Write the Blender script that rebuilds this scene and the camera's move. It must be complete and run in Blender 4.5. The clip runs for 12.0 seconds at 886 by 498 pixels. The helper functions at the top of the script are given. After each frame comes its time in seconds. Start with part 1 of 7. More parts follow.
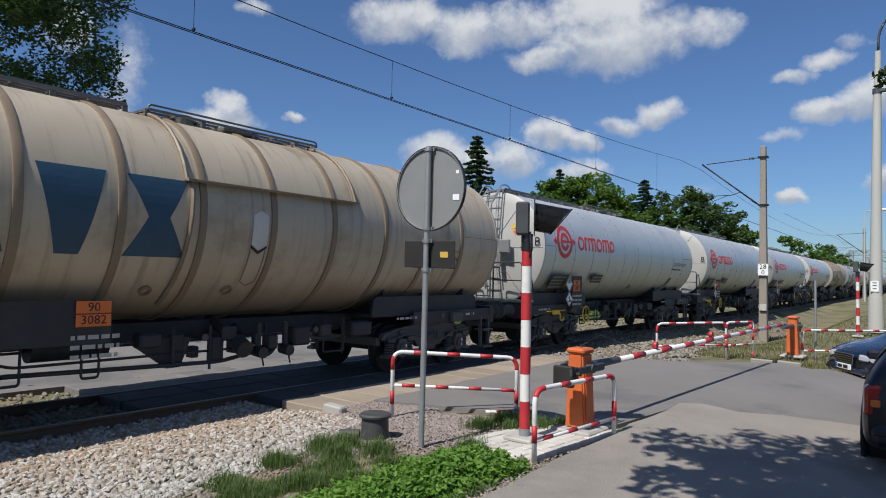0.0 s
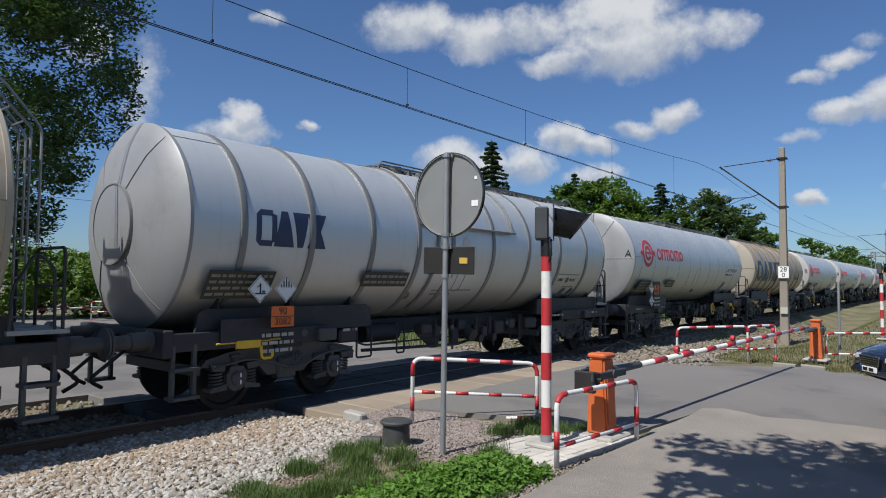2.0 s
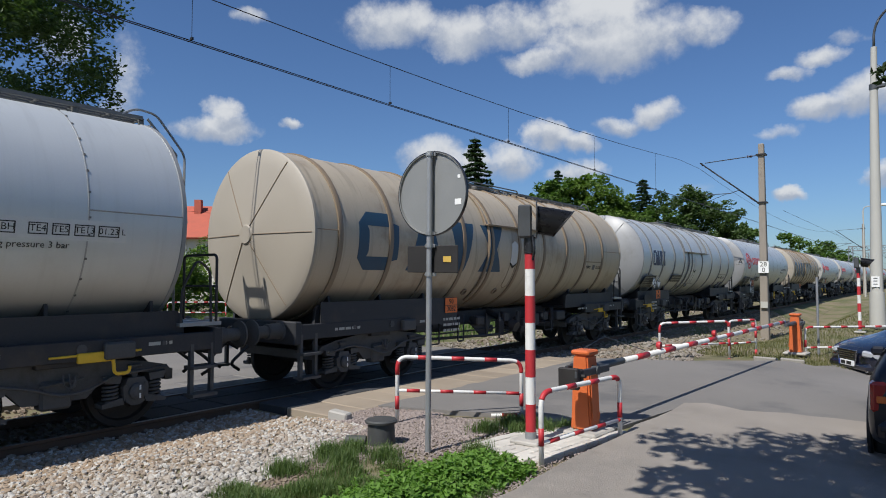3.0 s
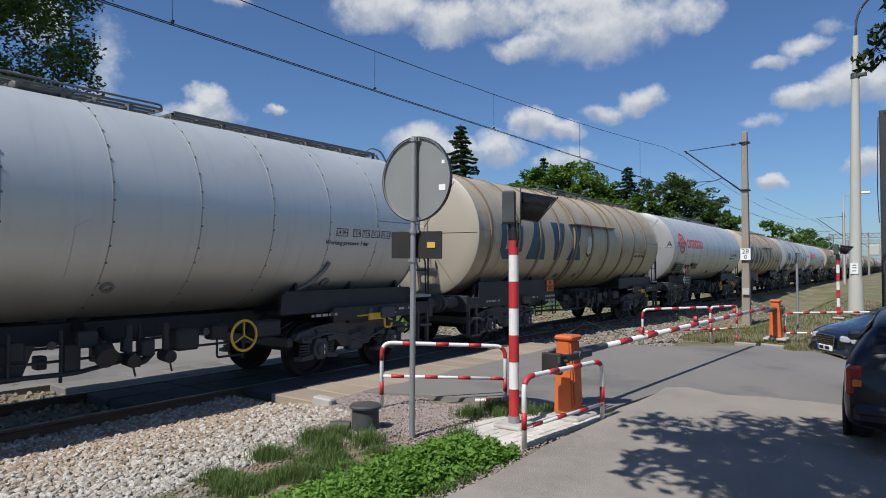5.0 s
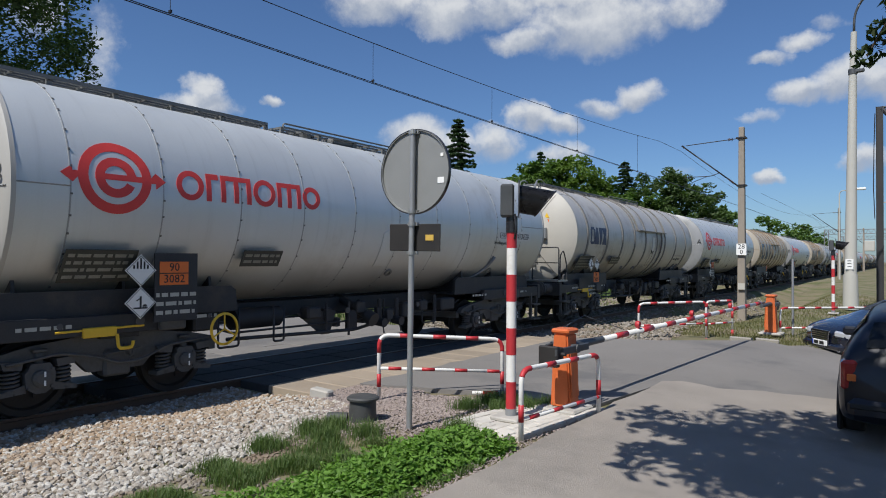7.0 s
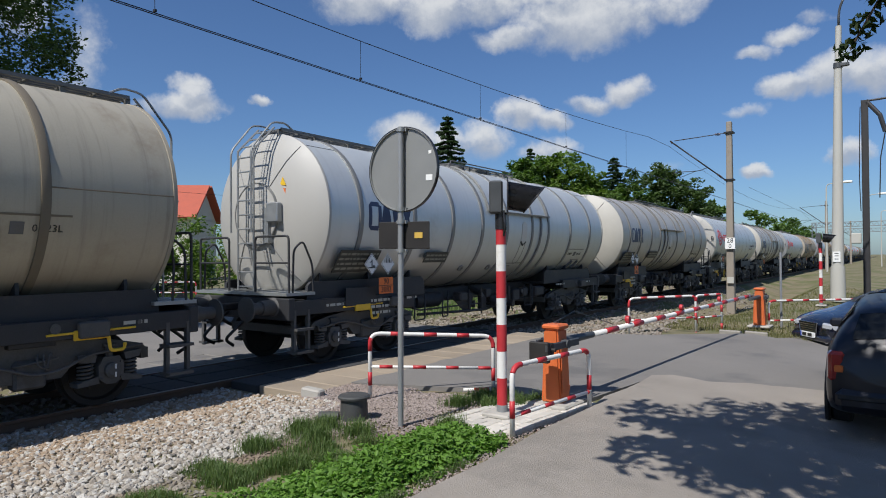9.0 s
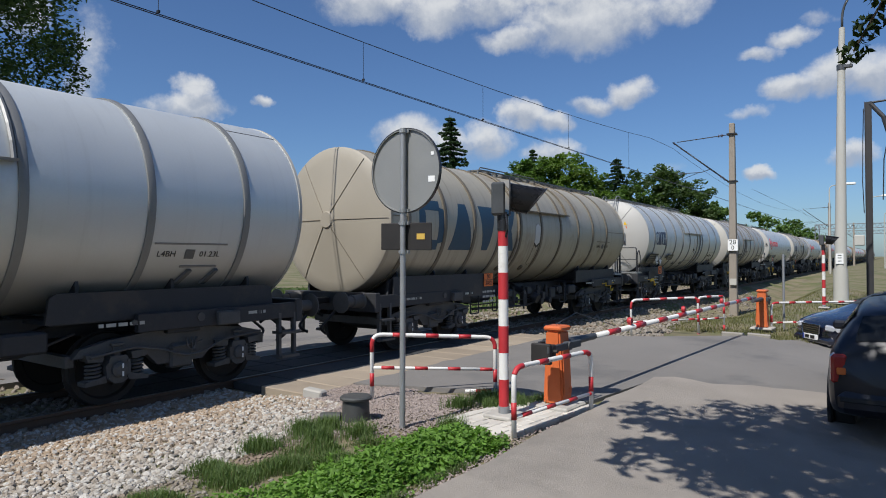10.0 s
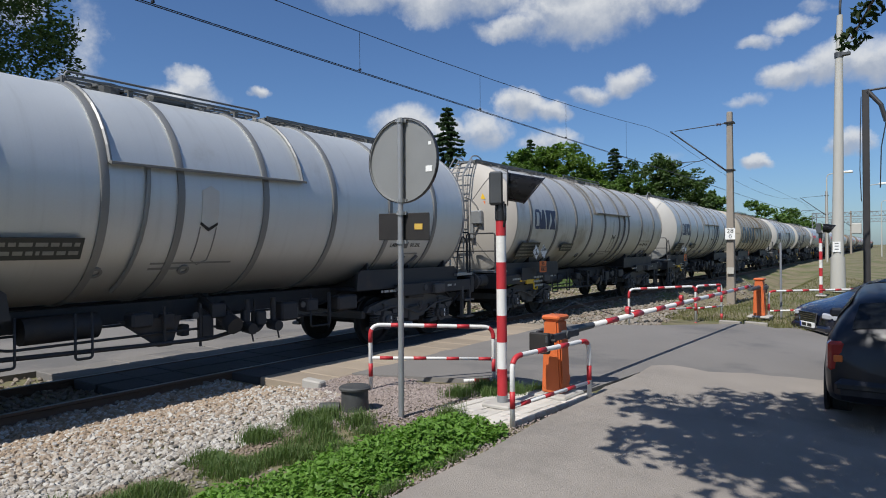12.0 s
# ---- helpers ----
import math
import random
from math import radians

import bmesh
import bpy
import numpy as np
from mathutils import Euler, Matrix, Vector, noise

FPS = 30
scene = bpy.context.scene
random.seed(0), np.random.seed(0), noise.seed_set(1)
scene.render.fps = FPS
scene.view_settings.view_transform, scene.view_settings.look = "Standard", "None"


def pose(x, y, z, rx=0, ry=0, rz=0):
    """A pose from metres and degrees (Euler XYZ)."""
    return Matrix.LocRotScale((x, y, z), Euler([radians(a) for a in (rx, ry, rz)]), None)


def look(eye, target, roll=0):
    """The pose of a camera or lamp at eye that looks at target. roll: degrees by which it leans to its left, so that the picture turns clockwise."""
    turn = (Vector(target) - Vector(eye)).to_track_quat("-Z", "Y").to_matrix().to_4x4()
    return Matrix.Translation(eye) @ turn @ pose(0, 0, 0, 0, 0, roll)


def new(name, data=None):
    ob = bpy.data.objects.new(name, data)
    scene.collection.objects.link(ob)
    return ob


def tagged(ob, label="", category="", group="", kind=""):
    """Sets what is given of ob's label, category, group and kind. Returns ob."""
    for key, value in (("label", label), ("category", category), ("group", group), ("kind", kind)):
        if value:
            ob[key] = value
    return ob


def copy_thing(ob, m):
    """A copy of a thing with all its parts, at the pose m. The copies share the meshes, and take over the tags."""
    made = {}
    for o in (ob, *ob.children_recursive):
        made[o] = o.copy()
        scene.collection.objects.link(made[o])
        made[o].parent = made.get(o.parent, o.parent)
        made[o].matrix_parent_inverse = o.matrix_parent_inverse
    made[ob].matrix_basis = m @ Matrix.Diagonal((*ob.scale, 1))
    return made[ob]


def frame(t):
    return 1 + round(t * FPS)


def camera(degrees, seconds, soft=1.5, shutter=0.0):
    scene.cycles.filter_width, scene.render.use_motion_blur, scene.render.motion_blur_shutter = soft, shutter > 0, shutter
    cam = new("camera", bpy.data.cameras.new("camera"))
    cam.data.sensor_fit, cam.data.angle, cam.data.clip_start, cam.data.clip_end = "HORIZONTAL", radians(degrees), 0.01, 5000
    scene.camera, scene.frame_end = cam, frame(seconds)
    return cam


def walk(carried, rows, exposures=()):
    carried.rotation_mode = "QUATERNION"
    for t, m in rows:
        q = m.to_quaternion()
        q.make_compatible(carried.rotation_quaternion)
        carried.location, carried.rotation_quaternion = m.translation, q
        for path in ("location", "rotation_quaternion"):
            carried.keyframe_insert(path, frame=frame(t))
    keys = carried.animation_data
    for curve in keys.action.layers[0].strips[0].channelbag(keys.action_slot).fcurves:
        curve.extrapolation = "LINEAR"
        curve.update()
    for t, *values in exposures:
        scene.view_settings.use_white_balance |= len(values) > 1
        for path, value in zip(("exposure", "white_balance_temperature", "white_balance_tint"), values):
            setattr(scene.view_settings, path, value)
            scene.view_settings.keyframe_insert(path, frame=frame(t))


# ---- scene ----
# ---------------------------------------------------------------- camera
cam = camera(69.5, 12.0, soft=1.0)
CAMERA_ROWS = [
    (0.0, 0.006, 0.019, 1.756, 37.45, 2.34, -1.11),
    (0.5, -0.020, 0.006, 1.756, 37.27, 2.29, -0.61),
    (1.0, -0.024, -0.009, 1.761, 37.86, 2.96, 0.15),
    (1.5, -0.032, -0.015, 1.762, 38.36, 2.99, -0.47),
    (2.0, -0.026, -0.009, 1.755, 38.84, 2.87, -0.52),
    (2.5, -0.030, -0.008, 1.759, 38.59, 2.28, -0.38),
    (3.0, -0.019, -0.008, 1.768, 37.45, 2.64, -0.02),
    (3.5, -0.017, 0.004, 1.760, 36.77, 2.56, 0.06),
    (5.5, 0.000, -0.000, 1.750, 36.16, 1.37, 0.00),
    (6.0, 0.000, -0.020, 1.748, 36.77, 1.84, -0.04),
    (6.5, 0.006, -0.028, 1.748, 36.62, 1.61, -0.20),
    (7.0, -0.012, -0.016, 1.745, 35.86, 0.91, -0.37),
    (9.0, 0.001, -0.004, 1.741, 35.06, 0.71, 0.38),
    (9.5, 0.001, -0.002, 1.745, 35.23, 0.64, 0.22),
    (10.0, 0.004, -0.006, 1.745, 35.26, 0.79, 0.23),
    (10.5, 0.008, -0.007, 1.742, 35.18, 0.76, 0.33),
    (11.0, -0.001, -0.002, 1.745, 34.93, 0.34, 0.30),
    (11.5, -0.005, -0.007, 1.744, 34.91, 0.27, 0.44),
    (12.0, 0.002, -0.004, 1.739, 35.07, -0.06, 0.55),
]
walk(cam, [(t, pose(x, y, z, 90 + pitch, roll, yaw)) for t, x, y, z, yaw, pitch, roll in CAMERA_ROWS])

# ---------------------------------------------------------------- light
SUN_EL, SUN_AZ = 53.0, 184.0   # azimuth clockwise from +Y
sun = new("sun", bpy.data.lights.new("sun", "SUN"))
sun.data.energy, sun.data.angle, sun.data.color = 5.0, radians(0.53), (1.0, 0.97, 0.92)
to_sun = Vector((math.sin(radians(SUN_AZ)) * math.cos(radians(SUN_EL)), math.cos(radians(SUN_AZ)) * math.cos(radians(SUN_EL)), math.sin(radians(SUN_EL))))
sun.matrix_world = look(to_sun * 100, (0, 0, 0))
scene.view_settings.exposure = 0.0

# clouds: azimuth left of +Y, elevation, half width, half height (degrees), density
CLOUDS = [
    (42.0, 22.0, 5.0, 2.2, 0.95), (35.5, 21.2, 4.2, 2.3, 1.00), (31.0, 21.8, 3.6, 2.0, 0.90),
    (29.0, 18.9, 3.4, 1.2, 0.90), (22.6, 20.0, 7.4, 2.9, 1.00), (15.6, 20.2, 3.4, 1.5, 0.75), (24.0, 22.6, 6.2, 2.0, 1.00),
    (8.8, 15.9, 1.9, 0.7, 0.75), (6.4, 16.8, 1.9, 0.8, 0.75), (4.6, 17.9, 1.4, 0.7, 0.50),
    (6.4, 13.1, 2.4, 1.1, 1.00), (3.6, 13.6, 2.8, 1.6, 1.00), (0.8, 13.3, 2.8, 2.0, 0.95),
    (57.2, 12.5, 3.7, 1.3, 1.00), (56.7, 13.7, 1.9, 1.3, 1.00), (50.7, 13.6, 1.2, 0.6, 0.85),
    (38.4, 10.8, 3.3, 2.0, 1.00), (34.6, 10.0, 2.6, 1.5, 0.90), (31.6, 10.2, 2.2, 1.9, 0.90),
    (28.2, 12.4, 2.4, 1.5, 1.00), (25.4, 11.7, 2.3, 1.0, 0.90), (26.0, 9.4, 3.1, 1.1, 0.80),
    (21.5, 13.2, 2.7, 0.9, 0.80), (18.7, 13.9, 2.1, 1.4, 0.95),
    (9.0, 6.3, 1.5, 0.7, 1.00), (9.6, 11.6, 2.1, 0.6, 0.55), (15.5, 7.4, 1.6, 0.6, 0.40),
    (62.0, 8.9, 2.5, 1.0, 0.80), (64.1, 14.9, 1.6, 5.3, 0.45), (2.5, 7.6, 1.8, 1.0, 0.95), (69.0, 18.3, 2.4, 2.0, 0.90), (54.6, 22.0, 2.0, 0.7, 0.60),
]


class Nodes:
    """A small wrapper to write node trees shortly."""

    def __init__(self, tree):
        self.tree = tree

    def add(self, kind, ins=(), **props):
        n = self.tree.nodes.new(kind)
        for k, v in props.items():
            setattr(n, k, v)
        for key, v in dict(ins).items():
            if isinstance(v, bpy.types.NodeSocket):
                self.tree.links.new(v, n.inputs[key])
            else:
                n.inputs[key].default_value = v
        return n

    def math(self, op, a, b=0.0, c=0.0, clamp=False):
        return self.add("ShaderNodeMath", {0: a, 1: b, 2: c}, operation=op, use_clamp=clamp).outputs[0]

    def ramp(self, fac, lo, hi, a=0.0, b=1.0):
        return self.add("ShaderNodeMapRange", {0: fac, 1: lo, 2: hi, 3: a, 4: b}, interpolation_type="SMOOTHSTEP").outputs[0]

    def mix(self, fac, a, b, blend="MIX"):
        n = self.add("ShaderNodeMix", {0: fac, 6: a, 7: b}, data_type="RGBA", blend_type=blend)
        return n.outputs[2]

    def noise(self, vec, scale, detail=4.0, rough=0.55):
        return self.add("ShaderNodeTexNoise", {"Vector": vec, "Scale": scale, "Detail": detail, "Roughness": rough}).outputs[0]


def build_sky():
    world = bpy.data.worlds.new("sky")
    scene.world = world
    world.use_nodes = True
    n = Nodes(world.node_tree)
    world.node_tree.nodes.clear()
    sky = n.add("ShaderNodeTexSky", sky_type="NISHITA", sun_disc=False, sun_elevation=radians(SUN_EL), sun_rotation=radians(SUN_AZ), air_density=1.0, dust_density=0.6, ozone_density=2.2)
    way = n.add("ShaderNodeTexCoord").outputs["Generated"]
    warp = n.add("ShaderNodeTexNoise", {"Vector": way, "Scale": 11.0, "Detail": 7.0, "Roughness": 0.62})
    sep = n.add("ShaderNodeSeparateXYZ", {0: way})
    x, y, z = sep.outputs
    wsep = n.add("ShaderNodeSeparateColor", {0: warp.outputs["Color"]})
    az = n.math("MULTIPLY", n.math("ARCTAN2", n.math("MULTIPLY", x, -1.0), y), 57.29578)
    el = n.math("MULTIPLY", n.math("ARCSINE", z), 57.29578)
    az = n.math("ADD", az, n.math("MULTIPLY", n.math("SUBTRACT", wsep.outputs[0], 0.5), 4.6))
    el = n.math("ADD", el, n.math("MULTIPLY", n.math("SUBTRACT", wsep.outputs[1], 0.5), 3.0))
    total, height = None, None
    for a0, e0, w, h, d in CLOUDS:
        dx = n.math("DIVIDE", n.math("SUBTRACT", az, a0), w)
        dy = n.math("DIVIDE", n.math("SUBTRACT", el, e0), h)
        r2 = n.math("ADD", n.math("MULTIPLY", dx, dx), n.math("MULTIPLY", dy, dy))
        m = n.math("MULTIPLY", n.math("SUBTRACT", 1.25, r2), d)
        hh = n.math("MULTIPLY", n.math("MAXIMUM", m, 0.0), dy)
        total = m if total is None else n.math("MAXIMUM", total, m)
        height = hh if height is None else n.math("ADD", height, hh)
    # the rest of the sky: scattered cumulus
    flat = n.add("ShaderNodeVectorMath", {0: way, 1: (1.0, 1.0, 2.4)}, operation="MULTIPLY").outputs[0]
    wide = n.noise(flat, 3.1, 6.0)
    behind = n.ramp(n.math("ADD", n.math("MULTIPLY", x, 0.6), n.math("MULTIPLY", y, -0.8)), -0.35, 0.25)
    other = n.math("MULTIPLY", n.ramp(wide, 0.52, 0.66), n.math("MULTIPLY", behind, 1.1))
    total = n.math("MAXIMUM", total, other)
    fine = n.noise(way, 26.0, 8.0, 0.6)
    dens = n.math("ADD", n.math("MULTIPLY", total, 0.9), n.math("MULTIPLY", n.math("SUBTRACT", fine, 0.5), 1.25))
    cover = n.math("MULTIPLY", n.ramp(dens, 0.04, 1.02), n.ramp(total, 0.0, 0.22))
    shade = n.ramp(n.math("ADD", height, n.math("MULTIPLY", n.math("SUBTRACT", fine, 0.5), 1.6)), -0.55, 0.5)
    cloud = n.mix(shade, (5.2, 5.9, 7.2, 1), (9.4, 9.7, 10.1, 1))
    tint = n.mix(1.0, sky.outputs[0], (0.77, 1.02, 1.36, 1), "MULTIPLY")
    col = n.mix(n.math("MULTIPLY", cover, 0.96), tint, cloud)
    bg = n.add("ShaderNodeBackground", {"Color": col, "Strength": 0.073})
    n.tree.links.new(bg.outputs[0], n.add("ShaderNodeOutputWorld").inputs[0])


build_sky()

# ---------------------------------------------------------------- materials
MATS = {}


def mat(name, base, rough=0.6, metal=0.0, vary=0.25, scale=3.0, fine=60.0, bump=0.15, stain=None, stain_scale=1.2, stain_lo=0.52, stain_hi=0.7, coat=0.0, rand=0.0, axis=(1, 1, 1), spec=0.5, emit=0.0, through_light=0.0, streak=0.0, grime_shade=None, grime_shade_z=(0.0, 1.0)):
    """A painted, mineral or metal surface with variation at two scales, stains and fine relief."""
    if name in MATS:
        return MATS[name]
    m = bpy.data.materials.new(name)
    m.use_nodes = True
    n = Nodes(m.node_tree)
    bsdf = m.node_tree.nodes["Principled BSDF"]
    pos = n.add("ShaderNodeTexCoord").outputs["Object"]
    info = n.add("ShaderNodeObjectInfo")
    shift = n.add("ShaderNodeVectorMath", {0: pos, 1: axis}, operation="MULTIPLY").outputs[0]
    off = n.add("ShaderNodeCombineXYZ", {0: n.math("MULTIPLY", info.outputs["Random"], 37.0), 1: n.math("MULTIPLY", info.outputs["Random"], 11.0)}).outputs[0]
    v = n.add("ShaderNodeVectorMath", {0: shift, 1: off}, operation="ADD").outputs[0]
    big = n.noise(v, scale, 5.0)
    small = n.noise(v, fine, 3.0)
    k = n.math("ADD", n.math("MULTIPLY", n.math("SUBTRACT", big, 0.5), 2 * vary), n.math("MULTIPLY", n.math("SUBTRACT", small, 0.5), vary))
    if rand:
        k = n.math("ADD", k, n.math("MULTIPLY", n.math("SUBTRACT", info.outputs["Random"], 0.5), rand))
    k = n.math("ADD", k, 1.0)
    col = n.add("ShaderNodeVectorMath", {0: (*base, ), 1: k}, operation="SCALE")
    n.tree.links.new(k, col.inputs["Scale"])
    col = col.outputs[0]
    if stain:
        s = n.ramp(n.noise(v, stain_scale, 6.0, 0.65), stain_lo, stain_hi)
        col = n.mix(n.math("MULTIPLY", s, 0.75), col, (*stain, 1))
    if streak:
        run = n.add("ShaderNodeVectorMath", {0: v, 1: (1.0, 9.0, 0.35)}, operation="MULTIPLY").outputs[0]
        s = n.ramp(n.noise(run, 0.9, 5.0, 0.6), 0.5, 0.8)
        col = n.mix(n.math("MULTIPLY", s, streak), col, (0.10, 0.085, 0.065, 1))
    # grime low on the tank, with the belly's shade put into the colour
    if grime_shade:
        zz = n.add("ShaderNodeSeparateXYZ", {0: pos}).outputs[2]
        g = n.ramp(n.math("ADD", zz, n.math("MULTIPLY", n.math("SUBTRACT", big, 0.5), 0.5)), grime_shade_z[1], grime_shade_z[0])
        col = n.mix(n.math("MULTIPLY", g, 0.7), col, (*grime_shade, 1))
    n.tree.links.new(col, bsdf.inputs["Base Color"])
    rr = n.math("ADD", rough, n.math("MULTIPLY", n.math("SUBTRACT", big, 0.5), 0.3), clamp=True)
    n.tree.links.new(rr, bsdf.inputs["Roughness"])
    bsdf.inputs["Metallic"].default_value = metal
    bsdf.inputs["Coat Weight"].default_value = coat
    bsdf.inputs["Specular IOR Level"].default_value = spec
    if emit:
        bsdf.inputs["Emission Strength"].default_value = emit
        bsdf.inputs["Emission Color"].default_value = (*base, 1)
    if bump:
        b = n.add("ShaderNodeBump", {"Height": small, "Strength": bump, "Distance": 0.01})
        n.tree.links.new(b.outputs[0], bsdf.inputs["Normal"])
    if through_light:
        tr = n.add("ShaderNodeBsdfTranslucent", {"Color": n.mix(1.0, col, (1.3, 1.5, 0.5, 1), "MULTIPLY")})
        mx = n.add("ShaderNodeMixShader", {0: through_light, 1: bsdf.outputs[0], 2: tr.outputs[0]})
        n.tree.links.new(mx.outputs[0], m.node_tree.nodes["Material Output"].inputs[0])
    MATS[name] = m
    return m


# ---------------------------------------------------------------- mesh tools
def part(name, bm, material, parent=None, label="", smooth=False, flat_angle=0.7):
    """Link a bmesh as ONE mesh object, under a thing or a part."""
    me = bpy.data.meshes.new(name)
    if smooth:
        for f in bm.faces:
            f.smooth = True
        for e in bm.edges:
            if len(e.link_faces) == 2 and e.calc_face_angle(0) > flat_angle:
                e.smooth = False
    bm.to_mesh(me)
    bm.free()
    me.materials.append(material)
    ob = new(name, me)
    if parent is not None:
        ob.parent = parent
    if label:
        tagged(ob, label)
    return ob


def box(bm, c, size, turn=None, bevel=0.0):
    geo = bmesh.ops.create_cube(bm, size=1.0)
    vs = geo["verts"]
    if bevel:
        bmesh.ops.scale(bm, vec=size, verts=vs)
        es = list({e for v in vs for e in v.link_edges})
        r = bmesh.ops.bevel(bm, geom=es, offset=bevel, segments=1, affect="EDGES")
        vs = list({v for f in r["faces"] for v in f.verts} | {v for v in vs if v.is_valid})
    else:
        bmesh.ops.scale(bm, vec=size, verts=vs)
    m = Matrix.Translation(c)
    if turn is not None:
        m = m @ Euler([radians(a) for a in turn]).to_matrix().to_4x4()
    bmesh.ops.transform(bm, matrix=m, verts=vs)
    return bm


def rod(bm, a, b, r, r2=None, seg=10, caps=True):
    a, b = Vector(a), Vector(b)
    d = b - a
    geo = bmesh.ops.create_cone(bm, cap_ends=caps, segments=seg, radius1=r, radius2=r if r2 is None else r2, depth=d.length)
    m = Matrix.Translation((a + b) / 2) @ d.to_track_quat("Z", "Y").to_matrix().to_4x4()
    bmesh.ops.transform(bm, matrix=m, verts=geo["verts"])
    return bm


def pipe(bm, pts, r, seg=8, close=False):
    """A tube along a line of points, with mitred corners."""
    pts = [Vector(p) for p in pts]
    rings = []
    k = len(pts)
    up = None
    for i, p in enumerate(pts):
        a = pts[(i - 1) % k] if (i or close) else p
        b = pts[(i + 1) % k] if (i < k - 1 or close) else p
        t = (b - a).normalized()
        if up is None:
            up = t.orthogonal().normalized()
        up = (up - t * up.dot(t)).normalized()
        side = t.cross(up)
        rings.append([bm.verts.new(p + (up * math.cos(q) + side * math.sin(q)) * r) for q in (2 * math.pi * j / seg for j in range(seg))])
    for i in range(k if close else k - 1):
        a, b = rings[i], rings[(i + 1) % k]
        for j in range(seg):
            bm.faces.new((a[j], a[(j + 1) % seg], b[(j + 1) % seg], b[j]))
    if not close:
        bm.faces.new(rings[0][::-1])
        bm.faces.new(rings[-1])
    return bm


def bend(pts, r, n=5):
    """Round off the corners of a line of points."""
    pts = [Vector(p) for p in pts]
    out = [pts[0]]
    for a, b, c in zip(pts, pts[1:], pts[2:]):
        u, w = (a - b).normalized(), (c - b).normalized()
        p, q = b + u * r, b + w * r
        for i in range(n + 1):
            s = i / n
            out.append(p * (1 - s) ** 2 + b * 2 * s * (1 - s) + q * s * s)
    return out + [pts[-1]]


def turned(bm, profile, seg=32, axis="Z", centre=(0, 0, 0), closed=False):
    """A lathe: profile of (radius, height) about an axis."""
    rings = []
    for r, h in profile:
        ring = []
        if r < 1e-5:
            rings.append([bm.verts.new((0, 0, h))])
            continue
        for j in range(seg):
            q = 2 * math.pi * j / seg
            ring.append(bm.verts.new((r * math.cos(q), r * math.sin(q), h)))
        rings.append(ring)
    if closed:
        rings.append(rings[0])
    for a, b in zip(rings, rings[1:]):
        for j in range(seg):
            jj = (j + 1) % seg
            if len(a) == 1 and len(b) > 1:
                bm.faces.new((a[0], b[j], b[jj]))
            elif len(b) == 1 and len(a) > 1:
                bm.faces.new((a[j], b[0], a[jj]))
            elif len(a) > 1:
                bm.faces.new((a[j], b[j], b[jj], a[jj]))
    vs = list({v for r in rings for v in r})
    m = Matrix.Translation(centre)
    if axis == "Y":
        m = m @ Matrix.Rotation(radians(-90), 4, "X")
    elif axis == "X":
        m = m @ Matrix.Rotation(radians(90), 4, "Y")
    bmesh.ops.transform(bm, matrix=m, verts=vs)
    bmesh.ops.recalc_face_normals(bm, faces=list({f for v in vs for f in v.link_faces}))
    return bm


def plate(bm, outline, thick, place):
    """A flat polygon (u, v) with thickness, laid out by the matrix place (u to x, v to y)."""
    lo = [bm.verts.new(place @ Vector((u, v, 0))) for u, v in outline]
    hi = [bm.verts.new(place @ Vector((u, v, thick))) for u, v in outline]
    k = len(outline)
    bm.faces.new(lo[::-1])
    bm.faces.new(hi)
    for i in range(k):
        bm.faces.new((lo[i], lo[(i + 1) % k], hi[(i + 1) % k], hi[i]))
    return bm


def letters(text, size, place, depth=0.003, align="CENTER"):
    """Writing as a bmesh, in Blender's own font."""
    cu = bpy.data.curves.new("writing", "FONT")
    cu.body, cu.size, cu.extrude, cu.align_x, cu.align_y = text, size, depth, align, "CENTER"
    cu.resolution_u = 2
    ob = bpy.data.objects.new("writing", cu)
    scene.collection.objects.link(ob)
    me = bpy.data.meshes.new_from_object(ob.evaluated_get(bpy.context.evaluated_depsgraph_get()))
    bm = bmesh.new()
    bm.from_mesh(me)
    bm.transform(place)
    bpy.data.objects.remove(ob)
    bpy.data.curves.remove(cu)
    bpy.data.meshes.remove(me)
    return bm


def joined(*bms):
    out = bmesh.new()
    for b in bms:
        me = bpy.data.meshes.new("tmp")
        b.to_mesh(me)
        out.from_mesh(me)
        bpy.data.meshes.remove(me)
        b.free()
    return out


def thing(name, label, category, group="", at=None):
    ob = new(name)
    ob.empty_display_size = 0.3
    tagged(ob, label, category, group)
    if at is not None:
        ob.matrix_basis = at
    return ob

# ---------------------------------------------------------------- the train: plan
TRACK_X, RAIL_Z = -9.11, -0.12
SPEED, PITCH = 16.93, 14.46
AXIS_Z, RADIUS, TANK_LEN, HALF = 2.62, 1.453, 12.3, 7.15
WHEEL_R, BOGIE_Y = 0.46, 4.55

M_STEEL = mat("dark_frame_steel", (0.03, 0.031, 0.035), 0.6, 0.1, 0.35, 2.0, 45, 0.2, stain=(0.06, 0.05, 0.043), stain_scale=1.6)
M_BOGIE = mat("dusty_bogie_steel", (0.085, 0.084, 0.083), 0.7, 0.1, 0.4, 3.0, 40, 0.3, stain=(0.06, 0.055, 0.05), stain_scale=3)
M_WHEEL = mat("rolled_wheel_steel", (0.03, 0.027, 0.025), 0.7, 0.3, 0.3, 5.0, 60, 0.1)
M_TREAD = mat("worn_rail_head", (0.2, 0.19, 0.18), 0.5, 0.7, 0.1)
M_GALV = mat("galvanised_steel", (0.33, 0.34, 0.34), 0.45, 0.6, 0.2, 6, 80, 0.1)
M_WALK = mat("dull_walkway_steel", (0.17, 0.17, 0.165), 0.55, 0.5, 0.2, 6, 80, 0.1)
